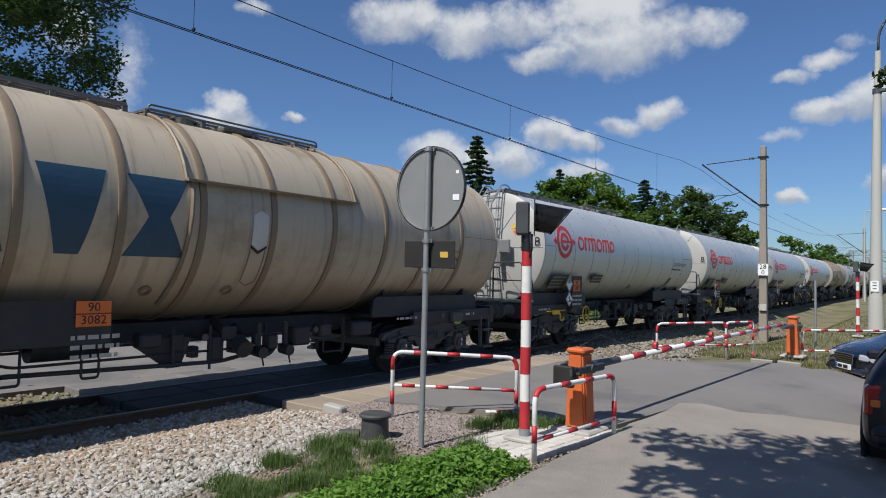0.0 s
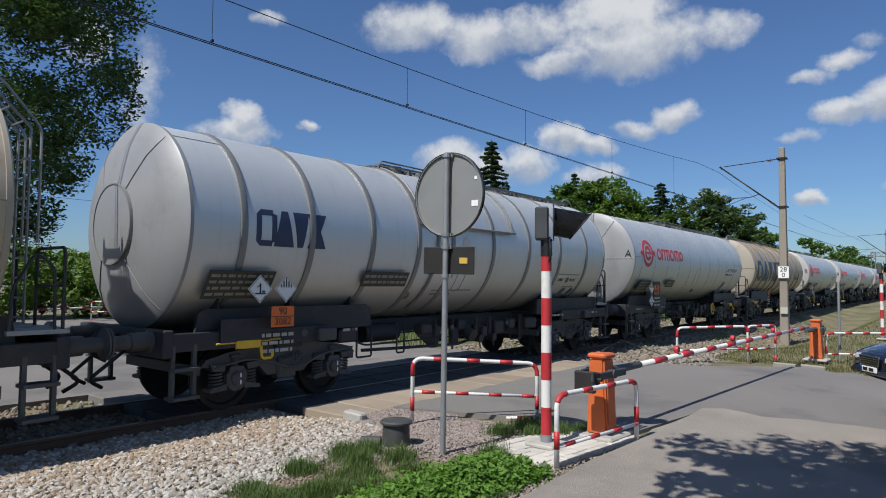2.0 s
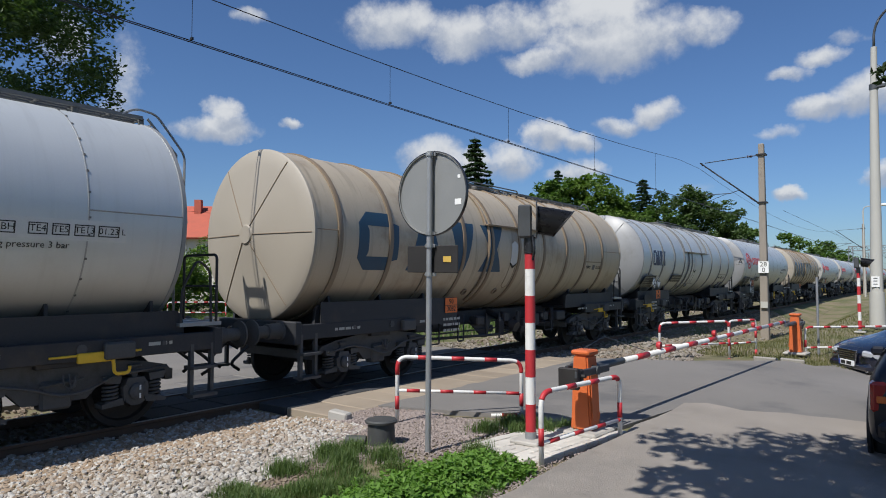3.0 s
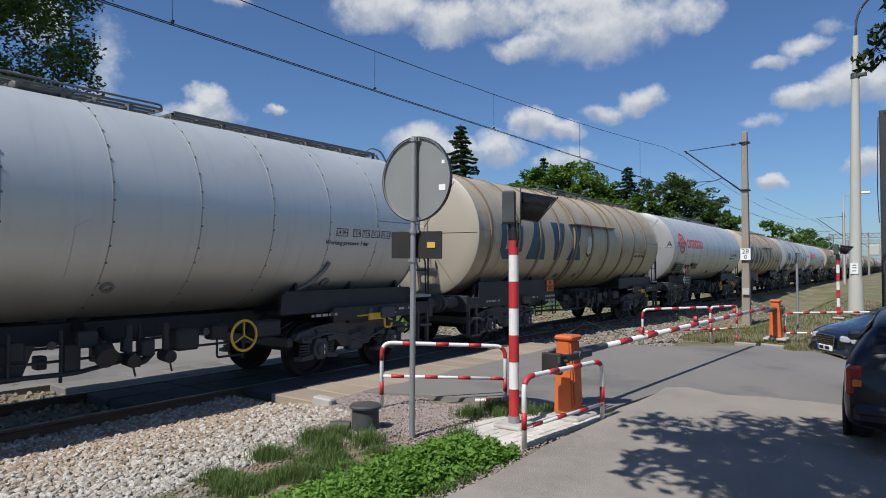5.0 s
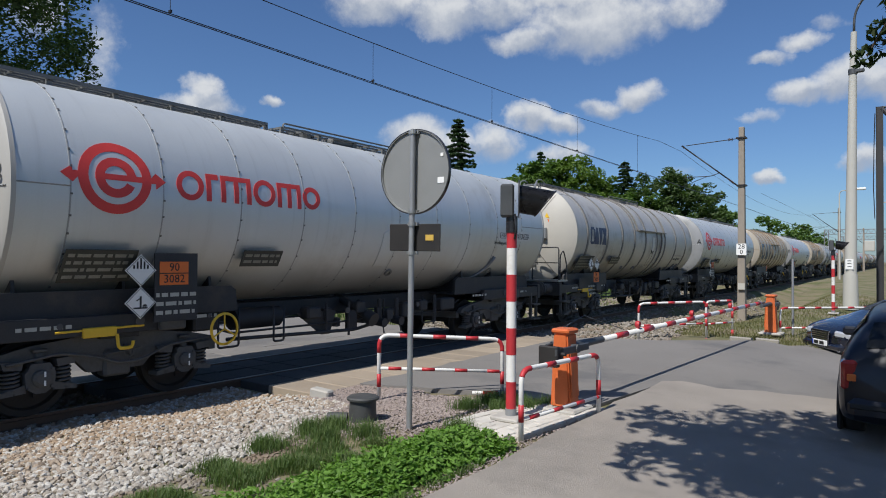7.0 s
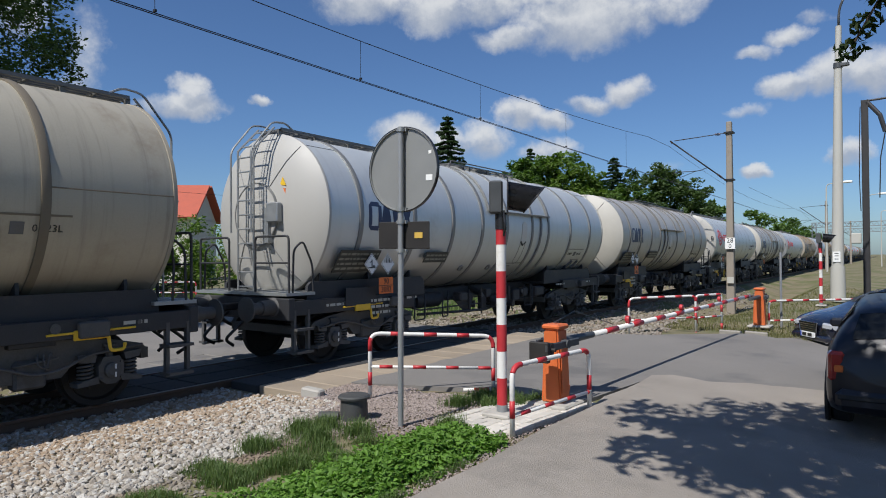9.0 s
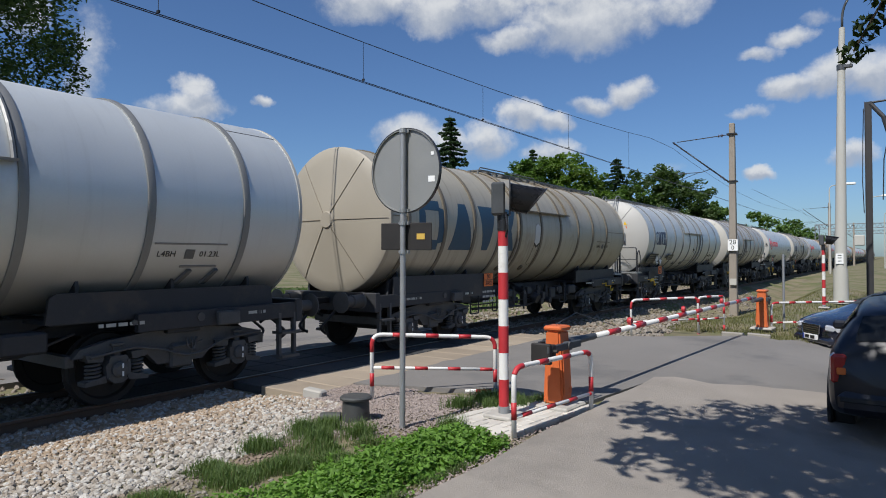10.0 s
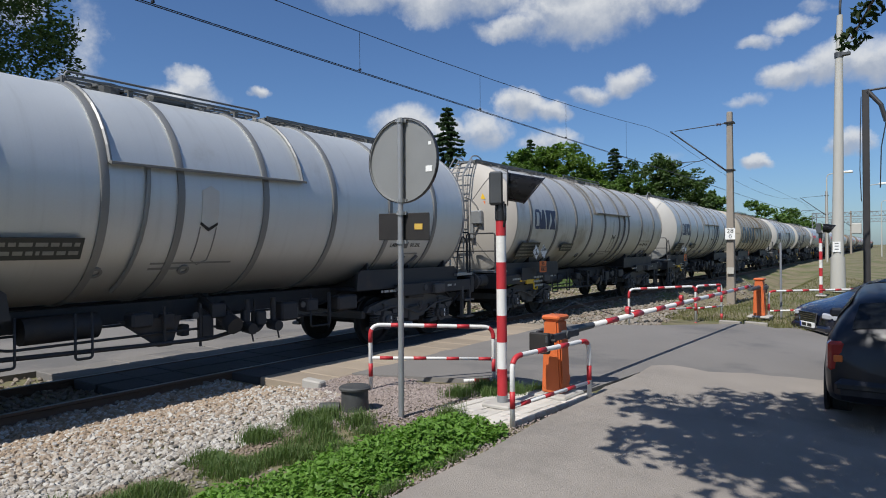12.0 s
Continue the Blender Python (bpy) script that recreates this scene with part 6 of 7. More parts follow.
def build_poles():
    x, y = -1.72, 29.4
    root = thing("street_lamp", "tall pale concrete street lamp pole", "street lamp", at=pose(x, y, -0.1))
    bm = bmesh.new()
    rod(bm, (0, 0, 0), (0, 0, 1.35), 0.27, 0.25, seg=18)
    part("pole_base", bm, M_LAMPCONC, root, smooth=True)
    bm = bmesh.new()
    rod(bm, (0, 0, 1.3), (0.1, 0, 9.2), 0.215, 0.135, seg=18)
    part("pole", bm, M_LAMPCONC, root, smooth=True)
    bm = bmesh.new()
    rod(bm, (0.1, 0, 9.1), (0.14, 0, 10.8), 0.12, 0.105, seg=16)
    part("upper_pole", bm, M_LAMPCONC, root, smooth=True)
    bm = bmesh.new()
    pipe(bm, bend([(0.14, 0, 10.75), (0.16, 0, 11.55), (0.5, -0.15, 12.1), (1.3, -0.5, 12.3)], 0.35, 5), 0.045, 8)
    part("bracket", bm, M_DARKGREY, root, smooth=True)
    bm = bmesh.new()
    box(bm, (1.6, -0.6, 12.3), (0.75, 0.26, 0.13), bevel=0.04)
    part("lamp_head", bm, M_GALV, root)
    bm = bmesh.new()
    turned(bm, [(0.13, -0.1), (0.16, -0.1), (0.16, 0.1), (0.13, 0.1)], 14, "Z", (0.1, 0, 9.25), closed=True)
    box(bm, (0.32, -0.05, 9.25), (0.34, 0.16, 0.14), bevel=0.03)
    part("clamp_box", bm, M_DARKGREY, root)
    bm = bmesh.new()
    box(bm, (-0.02, -0.225, 1.75), (0.26, 0.02, 0.4))
    pl = part("plate", bm, M_WHITE, root, "small white plate with unreadable marks")
    bm = bmesh.new()
    for z in (1.66, 1.78, 1.88):
        box(bm, (-0.02, -0.238, z), (0.13, 0.006, 0.03))
    part("lettering", bm, M_DARKGREY, pl)
    # thin marker post
    root = thing("marker_post", "thin grey steel post by the kerb", "post", at=pose(-2.24, 17.72, -0.05))
    bm = bmesh.new()
    rod(bm, (0, 0, 0), (0, 0, 1.85), 0.028, seg=10)
    part("post", bm, M_GREYPOLE, root, smooth=True)
    # dark steel mast with bracket and cables
    x, y = -0.95, 36.5
    root = thing("steel_mast", "dark steel mast with bracket and hanging cables", "mast", at=pose(x, y, -0.2))
    bm = bmesh.new()
    box(bm, (0, 0, 4.65), (0.24, 0.12, 9.3), bevel=0.01)
    for s in (-1, 1):
        box(bm, (s * 0.13, 0, 4.65), (0.03, 0.28, 9.3))
    part("mast", bm, M_TIMBER, root)
    bm = bmesh.new()
    pipe(bm, [(0.1, 0, 9.2), (0.6, -0.1, 8.5), (0.8, -0.1, 7.7)], 0.1, 8)
    pipe(bm, [(0.1, 0, 9.25), (2.5, -0.3, 9.3)], 0.05, 8)
    part("bracket", bm, M_TIMBER, root)
    bm = bmesh.new()
    pipe(bm, [(-0.18, 0, 9.0), (-0.22, 0, 7.5), (-0.25, 0.0, 5.5), (-0.2, 0, 4.0)], 0.02, 6)
    pipe(bm, [(0.85, -0.1, 8.0), (0.6, 0, 6.5), (0.55, 0, 4.6)], 0.025, 6)
    part("cable", bm, M_BLACK, root)
    bm = bmesh.new()
    box(bm, (-0.4, -0.1, 2.7), (0.42, 0.3, 0.5), bevel=0.03)
    part("box", bm, M_LAMPCONC, root)
    # platform lamps far along the track
    for px, py, h in ((-9.5, 78.0, 9.3), (-6.2, 92.0, 9.0), (-5.2, 120.0, 8.6)):
        root = thing("platform_lamp", "distant white street lamp along the railway", "street lamp", "distant lamps", pose(px + 4.0, py, -0.2))
        bm = bmesh.new()
        rod(bm, (0, 0, 0), (0, 0, h - 0.4), 0.09, 0.06, seg=8)
        part("pole", bm, M_LAMPCONC, root)
        bm = bmesh.new()
        pipe(bm, bend([(0, 0, h - 0.5), (0.05, 0, h), (1.2, -0.3, h + 0.1)], 0.3, 3), 0.05, 6)
        part("bracket", bm, M_LAMPCONC, root)
        bm = bmesh.new()
        box(bm, (1.7, -0.4, h + 0.1), (1.3, 0.5, 0.22), bevel=0.05)
        part("lamp_head", bm, M_WHITE, root)
    # station gantries far off
    for gy in (170.0, 215.0):
        root = thing("signal_gantry", "distant grey lattice gantry over the tracks", "gantry", "gantries", pose(-4.0, gy, -0.2))
        for gx in (-10.5, 16.0):
            bm = bmesh.new()
            for dx in (-0.4, 0.4):
                for dy in (-0.4, 0.4):
                    rod(bm, (gx + dx, dy, 0), (gx + dx, dy, 9.2), 0.07, seg=5)
            for i in range(9):
                rod(bm, (gx - 0.4, -0.4, i), (gx + 0.4, -0.4, i + 1), 0.05, seg=4)
            part("leg", bm, M_GREYPOLE, root)
        bm = bmesh.new()
        for dz in (8.2, 9.2):
            for dy in (-0.4, 0.4):
                rod(bm, (-11, dy, dz), (16.5, dy, dz), 0.07, seg=5)
        for i in range(27):
            rod(bm, (-11 + i, -0.4, 8.2), (-10.5 + i, -0.4, 9.2), 0.05, seg=4)
            rod(bm, (-10.5 + i, -0.4, 9.2), (-10 + i, -0.4, 8.2), 0.05, seg=4)
        part("truss", bm, M_GREYPOLE, root)


build_crossing()
build_round_sign()
build_drain()
build_line()
build_poles()

# ---------------------------------------------------------------- trees and weeds
def leaf_mat(name, dark, light, sheen=0.35):
    m = bpy.data.materials.new(name)
    m.use_nodes = True
    n = Nodes(m.node_tree)
    bsdf = m.node_tree.nodes["Principled BSDF"]
    rnd = n.add("ShaderNodeNewGeometry").outputs["Random Per Island"]
    pos = n.add("ShaderNodeTexCoord").outputs["Object"]
    patch = n.noise(pos, 0.7, 3.0)
    col = n.mix(n.math("ADD", n.math("MULTIPLY", rnd, 0.6), n.math("MULTIPLY", patch, 0.4)), (*dark, 1), (*light, 1))
    n.tree.links.new(col, bsdf.inputs["Base Color"])
    bsdf.inputs["Roughness"].default_value = 0.55
    bsdf.inputs["Specular IOR Level"].default_value = sheen
    tr = n.add("ShaderNodeBsdfTranslucent", {"Color": n.mix(1.0, col, (1.2, 1.5, 0.5, 1), "MULTIPLY")})
    mx = n.add("ShaderNodeMixShader", {0: 0.3, 1: bsdf.outputs[0], 2: tr.outputs[0]})
    n.tree.links.new(mx.outputs[0], m.node_tree.nodes["Material Output"].inputs[0])
    return m


L_MAPLE = leaf_mat("dark_maple_leaf", (0.03, 0.058, 0.018), (0.09, 0.14, 0.04))
# twig leaves: a darker green, with their shade put into the colour
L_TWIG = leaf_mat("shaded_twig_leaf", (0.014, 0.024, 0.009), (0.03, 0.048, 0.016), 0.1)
L_MID = leaf_mat("mid_green_leaf", (0.045, 0.09, 0.02), (0.13, 0.21, 0.045))
L_FRESH = leaf_mat("fresh_green_leaf", (0.06, 0.11, 0.02), (0.16, 0.24, 0.045))
L_SPRUCE = leaf_mat("spruce_needle", (0.022, 0.045, 0.022), (0.06, 0.095, 0.042), 0.2)
L_WEED = leaf_mat("bright_weed_leaf", (0.065, 0.14, 0.02), (0.18, 0.33, 0.055))
L_DRY = leaf_mat("dry_yellow_grass", (0.10, 0.105, 0.04), (0.21, 0.195, 0.09))
L_GRASS = leaf_mat("verge_grass_blade", (0.05, 0.10, 0.028), (0.15, 0.205, 0.065))
M_BARK = mat("grey_brown_bark", (0.10, 0.08, 0.06), 0.9, 0, 0.35, 4, 30, 0.6, axis=(1, 1, 0.25))


def leaves_mesh(name, centres, radii, per, size, seed, material, droop=0.0, flat=0.75):
    """Many small folded leaves scattered through clumps, as one mesh."""
    rng = np.random.default_rng(seed)
    c = np.repeat(np.asarray(centres, float), per, axis=0)
    r = np.repeat(np.asarray(radii, float), per)
    k = len(c)
    d = rng.normal(size=(k, 3))
    d /= np.linalg.norm(d, axis=1)[:, None]
    rad = r * rng.uniform(0.25, 1.0, k) ** 0.5
    p = c + d * rad[:, None] * np.array((1, 1, flat))
    a = rng.normal(size=(k, 3))
    a[:, 2] = a[:, 2] * 0.5 - droop
    a /= np.linalg.norm(a, axis=1)[:, None]
    b = np.cross(a, rng.normal(size=(k, 3)) * 0.6 + np.array((0, 0, 1.0)))
    b /= np.linalg.norm(b, axis=1)[:, None]
    nrm = np.cross(a, b)
    s = (size * rng.uniform(0.6, 1.3, k))[:, None]
    v = np.stack([p - a * s, p + b * s * 0.5 + nrm * s * 0.15, p + a * s, p - b * s * 0.5 + nrm * s * 0.15], axis=1).reshape(-1, 3)
    i = np.arange(k) * 4
    f = np.concatenate([np.stack([i, i + 1, i + 2], 1), np.stack([i, i + 2, i + 3], 1)])
    me = bpy.data.meshes.new(name)
    me.from_pydata(v.tolist(), [], f.tolist())
    me.materials.append(material)
    return me


def clumps(rng, n, centre, size, lumpy=0.35):
    """Clump centres near the skin of an uneven ellipsoid."""
    out, rad = [], []
    lobes = [(rng.normal(size=3), rng.uniform(-lumpy, lumpy)) for _ in range(7)]
    for _ in range(n):
        d = rng.normal(size=3)
        d /= np.linalg.norm(d)
        k = 1 + sum(w * max(0.0, float(np.dot(d, l / np.linalg.norm(l)))) ** 3 for l, w in lobes)
        t = rng.uniform(0.45, 1.0) ** 0.5
        out.append(np.asarray(centre) + d * np.asarray(size) * k * t)
        rad.append(rng.uniform(0.13, 0.24) * size[0])
    return out, rad


def trunk_mesh(bm, height, r, limbs, rng, reach, top):
    pts = [Vector((rng.uniform(-0.06, 0.06) * i, rng.uniform(-0.06, 0.06) * i, height * i / 5)) for i in range(6)]
    for i in range(5):
        rod(bm, pts[i], pts[i + 1], r * (1 - 0.13 * i), r * (1 - 0.13 * (i + 1)), seg=9)
    for _ in range(limbs):
        k = rng.uniform(0.45, 1.0)
        a = pts[0].lerp(pts[5], k)
        q = rng.uniform(0, 6.28)
        b = a + Vector((math.cos(q) * reach * 0.5, math.sin(q) * reach * 0.5, rng.uniform(0.15, 0.4) * top))
        c = b + Vector((math.cos(q + 0.4) * reach * 0.35, math.sin(q + 0.4) * reach * 0.35, rng.uniform(0.1, 0.3) * top))
        rod(bm, a, b, r * 0.4, r * 0.22, seg=6)
        rod(bm, b, c, r * 0.22, r * 0.08, seg=5)


def broad_tree(name, label, at, trunk_h, centre_z, size, n_clumps, per, leaf, material, seed, group="", r=0.22, flat=0.75):
    rng = np.random.default_rng(seed)
    root = thing(name, label, "tree" if "tree" in name else "bush", group, at)
    bm = bmesh.new()
    trunk_mesh(bm, max(trunk_h, 0.5), r, 9, random.Random(seed), size[0] * 0.8, centre_z)
    part("trunk", bm, M_BARK, root)
    cs, rs = clumps(rng, n_clumps, (0, 0, centre_z), size)
    crown = new("crown", leaves_mesh("crown", cs, rs, per, leaf, seed, material, flat=flat))
    crown.parent = root
    return root


def spruce(at, height, spread, seed, label):
    rng = np.random.default_rng(seed)
    root = thing("spruce_tree", label, "tree", "spruces", at)
    bm = bmesh.new()
    rod(bm, (0, 0, -0.3), (0, 0, height), 0.25, 0.02, seg=8)
    part("trunk", bm, M_BARK, root)
    cs, rs = [], []
    z = height * 0.12
    while z < height * 0.985:
        k = 1 - z / height
        n = int(6 + 5 * k)
        for j in range(n):
            q = 6.28 * j / n + rng.uniform(-0.4, 0.4)
            ln = spread * (0.06 + k ** 0.9) * rng.uniform(0.5, 1.2)
            rise = rng.uniform(-0.12, 0.12)
            for t in (0.25, 0.5, 0.75, 1.0):
                cs.append((math.cos(q) * ln * t, math.sin(q) * ln * t, z - (0.34 + rise) * ln * t + 0.1 * ln * t * t))
                rs.append(0.1 * spread * (0.3 + k) * (1.25 - 0.6 * t))
        z += height * (0.026 + 0.026 * k)
    crown = new("crown", leaves_mesh("crown", cs, rs, 26, 0.2, seed, L_SPRUCE, droop=0.5, flat=0.42))
    crown.parent = root
    return root


def polar(bearing, dist, z=-0.15):
    """A place by its bearing left of the track's direction and its distance."""
    return pose(-math.sin(radians(bearing)) * dist, math.cos(radians(bearing)) * dist, z)


def build_trees():
    broad_tree("maple_tree", "large dark maple tree beyond the track", polar(77.2, 22), 5.5, 9.2, (5.0, 5.0, 6.6), 200, 500, 0.077, L_MAPLE, 11, r=0.3)
    broad_tree("tree", "round dark green tree behind the bushes", polar(62.8, 46), 3, 5.2, (2.6, 2.6, 3.2), 80, 70, 0.2, L_MID, 12)
    for i, (b, d, h, w) in enumerate(((67, 36, 1.6, 3.0), (63, 35, 1.8, 3.2), (59, 37, 1.6, 3.0), (71, 36, 1.7, 3.0), (55, 40, 1.9, 3.4), (76, 36, 2.0, 3.4))):
        broad_tree("bush", "dense fresh green bush by the road", polar(b, d), 0.5, h, (w, w, h), 60, 90, 0.13, L_FRESH, 30 + i, "roadside bushes", 0.06)
    spruce(polar(34.6, 70), 17.6, 5.6, 5, "tall dark spruce tree above the train")
    spruce(polar(20.0, 92), 15.8, 5.0, 6, "dark spruce tree in the tree line")
    spruce(polar(27.2, 84), 16.2, 3.4, 7, "slim dark spruce top in the tree line")
    line = [(29.3, 78, 6.5, 3.4), (27.6, 76, 7.4, 3.2), (25.6, 78, 7.6, 4.2), (23.4, 80, 7.3, 3.8), (22.0, 82, 6.0, 3.2), (18.6, 88, 5.4, 3.4),
            (16.6, 92, 7.4, 4.4), (14.7, 93, 7.0, 4.2), (13.2, 96, 5.4, 3.4), (31.5, 80, 5.6, 3.6), (33.5, 82, 5.4, 3.6)]
    for i, (b, d, cz, w) in enumerate(line):
        broad_tree("tree", "leafy green tree in the line beyond the track", polar(b, d), 3, cz + 0.6, (w * 1.15, w * 1.15, cz * 0.82), 120, 80, 0.27, L_MAPLE if i in (6, 7) else (L_FRESH if i in (2, 3) else L_MID), 50 + i, "tree line")
    first = None
    for i in range(16):
        y = 112 + i * 14
        x = -17 - 1.5 * math.sin(i * 2.1) - i * 0.4
        m = pose(x, y, -0.2, 0, 0, 47 * i) @ Matrix.Scale(1.0, 4)
        if first is None:
            first = broad_tree("tree", "distant green tree beside the railway", m, 2.5, 4.6, (3.6, 3.6, 3.9), 60, 50, 0.32, L_MID, 90, "distant trees")
        else:
            copy_thing(first, m)
    # roadside tree that shades the forecourt; its twigs hang into view
    root = thing("roadside_tree", "leafy roadside tree overhanging the forecourt", "tree", at=pose(4.6, 1.7, 0))
    bm = bmesh.new()
    trunk_mesh(bm, 4.5, 0.2, 10, random.Random(4), 3.4, 4.5)
    part("trunk", bm, M_BARK, root)
    rng = np.random.default_rng(8)
    cs, rs = [], []
    for _ in range(330):
        x, y = rng.uniform(-7.4, 2.5), rng.uniform(-1.8, 3.2)
        z = rng.uniform(4.8, 6.6)
        edge = -7.2 + 0.75 * max(0.0, 0.9 - y) + 0.9 * max(0.0, y - 1.4) + 0.7 * noise.noise(Vector((0, y * 1.3, 5)))
        if x < edge or (y > 2.3 and rng.uniform() < 0.45):
            continue
        cs.append((x, y, z))
        rs.append(rng.uniform(0.3, 0.62))
    for _ in range(240):
        cs.append((rng.uniform(-5.4, 2.5), rng.uniform(-2.8, 1.9), rng.uniform(5.0, 6.6)))
        rs.append(rng.uniform(0.35, 0.6))
    crown = new("crown", leaves_mesh("crown", cs, rs, 95, 0.095, 9, L_MID, droop=0.3))
    crown.parent = root
    # a hanging twig
    bm = bmesh.new()
    tw = [Vector((-1.0, 2.5, 5.6)), Vector((-2.6, 4.1, 5.2)), Vector((-4.5, 5.3, 4.35)), Vector((-4.9, 5.7, 3.75))]
    pipe(bm, tw, 0.012, 5)
    twig = part("twig", bm, M_BARK, root)
    cs = [tw[2].lerp(tw[3], t) for t in (0.0, 0.35, 0.7, 1.0)] + [tw[1].lerp(tw[2], t) for t in (0.75, 0.9)]
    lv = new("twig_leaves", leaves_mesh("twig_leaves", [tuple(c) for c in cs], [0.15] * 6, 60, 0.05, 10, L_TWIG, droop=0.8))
    lv.parent = root


def build_verge():
    rng = np.random.default_rng(21)

    # leafy weeds
    def patch(name, label, n, inside, height, leaf, per, seed, material):
        r2 = np.random.default_rng(seed)
        cs, rs = [], []
        while len(cs) < n:
            x, y, h = inside(r2)
            if x is None:
                continue
            cs.append((x, y, ground_z(x, y) + h * height))
            rs.append(0.09)
        ob = new(name, leaves_mesh(name, cs, rs, per, leaf, seed, material, flat=0.7))
        tagged(ob, label, "weeds", kind="stuff")

    def weeds(r2):
        y = r2.uniform(2.6, 5.25)
        mid = lerp(y, 2.6, 5.6, -3.55, -3.35)
        x = mid + r2.normal() * 0.22
        if x > -2.98 or y > 5.35 and abs(x - mid) > 0.3:
            return None, None, None
        return x, y, r2.uniform(0.1, 1.0) * max(0.15, 1 - abs(x - mid) / 0.55) * lerp(y, 3.0, 4.4, 0.45, 1.0)

    patch("weed_patch", "bright green leafy weeds on the verge", 560, weeds, 0.2, 0.03, 40, 31, L_WEED)

    # grass blades
    def blades(name, label, n, inside, length, seed, width=0.0035, material=L_GRASS):
        r2 = np.random.default_rng(seed)
        verts, faces = [], []
        k = 0
        while k < n:
            x, y, ln = inside(r2)
            if x is None:
                continue
            ln = length * ln * r2.uniform(0.5, 1.2)
            q = r2.uniform(0, 6.28)
            lean = r2.uniform(0.1, 0.7)
            base = np.array((x, y, ground_z(x, y) + 0.0))
            out = np.array((math.cos(q), math.sin(q), 0.0))
            side = np.array((-math.sin(q), math.cos(q), 0.0)) * width
            m = base + out * ln * lean * 0.35 + np.array((0, 0, ln * 0.6))
            tip = base + out * ln * lean + np.array((0, 0, ln * (1 - 0.25 * lean)))
            i = len(verts)
            verts += [base - side, base + side, m + side * 0.8, m - side * 0.8, tip]
            faces += [(i, i + 1, i + 2, i + 3), (i + 3, i + 2, i + 4)]
            k += 1
        me = bpy.data.meshes.new(name)
        me.from_pydata([tuple(v) for v in verts], [], faces)
        me.materials.append(material)
        tagged(new(name, me), label, "grass", kind="stuff")

    def strip(r2):
        y = r2.uniform(1.0, 4.65)
        e = grass_edge(y)
        x = r2.uniform(e - 0.1, -2.96)
        if x < -4.35 and r2.uniform() < lerp(y, 3.6, 4.5, 0.0, 0.9):
            return None, None, None
        thick = noise.noise(Vector((x * 2.6, y * 2.6, 1.0))) + 0.35 * max(0.0, 1 - abs(x - lerp(y, 2.0, 4.6, -4.1, -4.3)) / 0.35)
        if thick < r2.uniform(-0.05, 0.3):
            return None, None, None
        return x, y, 0.45 + 1.1 * max(0.0, thick)

    blades("verge_grass", "sparse green grass along the road verge", 24000, strip, 0.11, 41, 0.0028)
    blades("dry_grass", "dry yellowed grass stems between the stones", 2600, strip, 0.1, 45, 0.0024, L_DRY)
    tufts = [(-5.0, 4.55), (-4.85, 4.75), (-4.25, 6.35), (-4.15, 6.75), (-3.95, 6.9), (-3.7, 6.75), (-3.9, 6.55), (-3.45, 6.95), (-4.6, 4.4), (-4.4, 4.75), (-3.75, 5.45), (-4.9, 3.9)]

    def tuft(r2):
        x, y = tufts[r2.integers(len(tufts))]
        return x + r2.normal() * 0.075, y + r2.normal() * 0.075, 1.0

    blades("grass_tufts", "dry green grass tufts on the gravel", 7000, tuft, 0.17, 42, 0.0026)

    def far(r2):
        y = 15.9 + 26 * r2.uniform(0, 1) ** 1.6
        x = r2.uniform(lerp(y, 16, 30, -4.6, -6.0), 3.5)
        return x, y, 1.0

    blades("far_grass", "yellowish grass beyond the crossing road", 22000, far, 0.11, 43, 0.007, L_DRY)

    def beyond(r2):
        y = r2.uniform(14.2, 40)
        return r2.uniform(-30, -12.0), y, 1.0

    blades("far_grass", "green grass beyond the track", 26000, beyond, 0.28, 44, 0.014)


build_trees()
build_verge()

# ---------------------------------------------------------------- cars
M_NAVY = mat("navy_car_paint", (0.004, 0.0055, 0.012), 0.36, 0.1, 0.1, 1.5, 80, 0.0, coat=0.12, stain=(0.01, 0.011, 0.018), stain_scale=1.0)
M_MIDNIGHT = mat("midnight_car_paint", (0.007, 0.009, 0.02), 0.25, 0.2, 0.1, 1.5, 80, 0.0, coat=1.0)
M_GLASS = mat("dark_car_glass", (0.012, 0.014, 0.016), 0.06, 0.0, 0.05, 2, 80, 0.0, spec=0.8)
M_TYRE = mat("tyre_rubber", (0.018, 0.018, 0.018), 0.85, 0, 0.2, 8)
M_RIM = mat("alloy_rim", (0.35, 0.35, 0.36), 0.35, 0.8, 0.1, 8)
M_TAIL = mat("red_tail_lamp", (0.36, 0.03, 0.02), 0.15, 0, 0.1, 8, coat=0.5)
M_HEAD = mat("clear_head_lamp", (0.55, 0.57, 0.6), 0.1, 0.4, 0.2, 20, coat=1.0)
M_TRIM = mat("black_car_trim", (0.012, 0.012, 0.013), 0.55, 0, 0.1, 8)
M_CHROME = mat("chrome_trim", (0.6, 0.6, 0.6), 0.15, 1.0, 0.05)
M_PLATEBLUE = mat("plate_blue_strip", (0.02, 0.06, 0.35), 0.5)

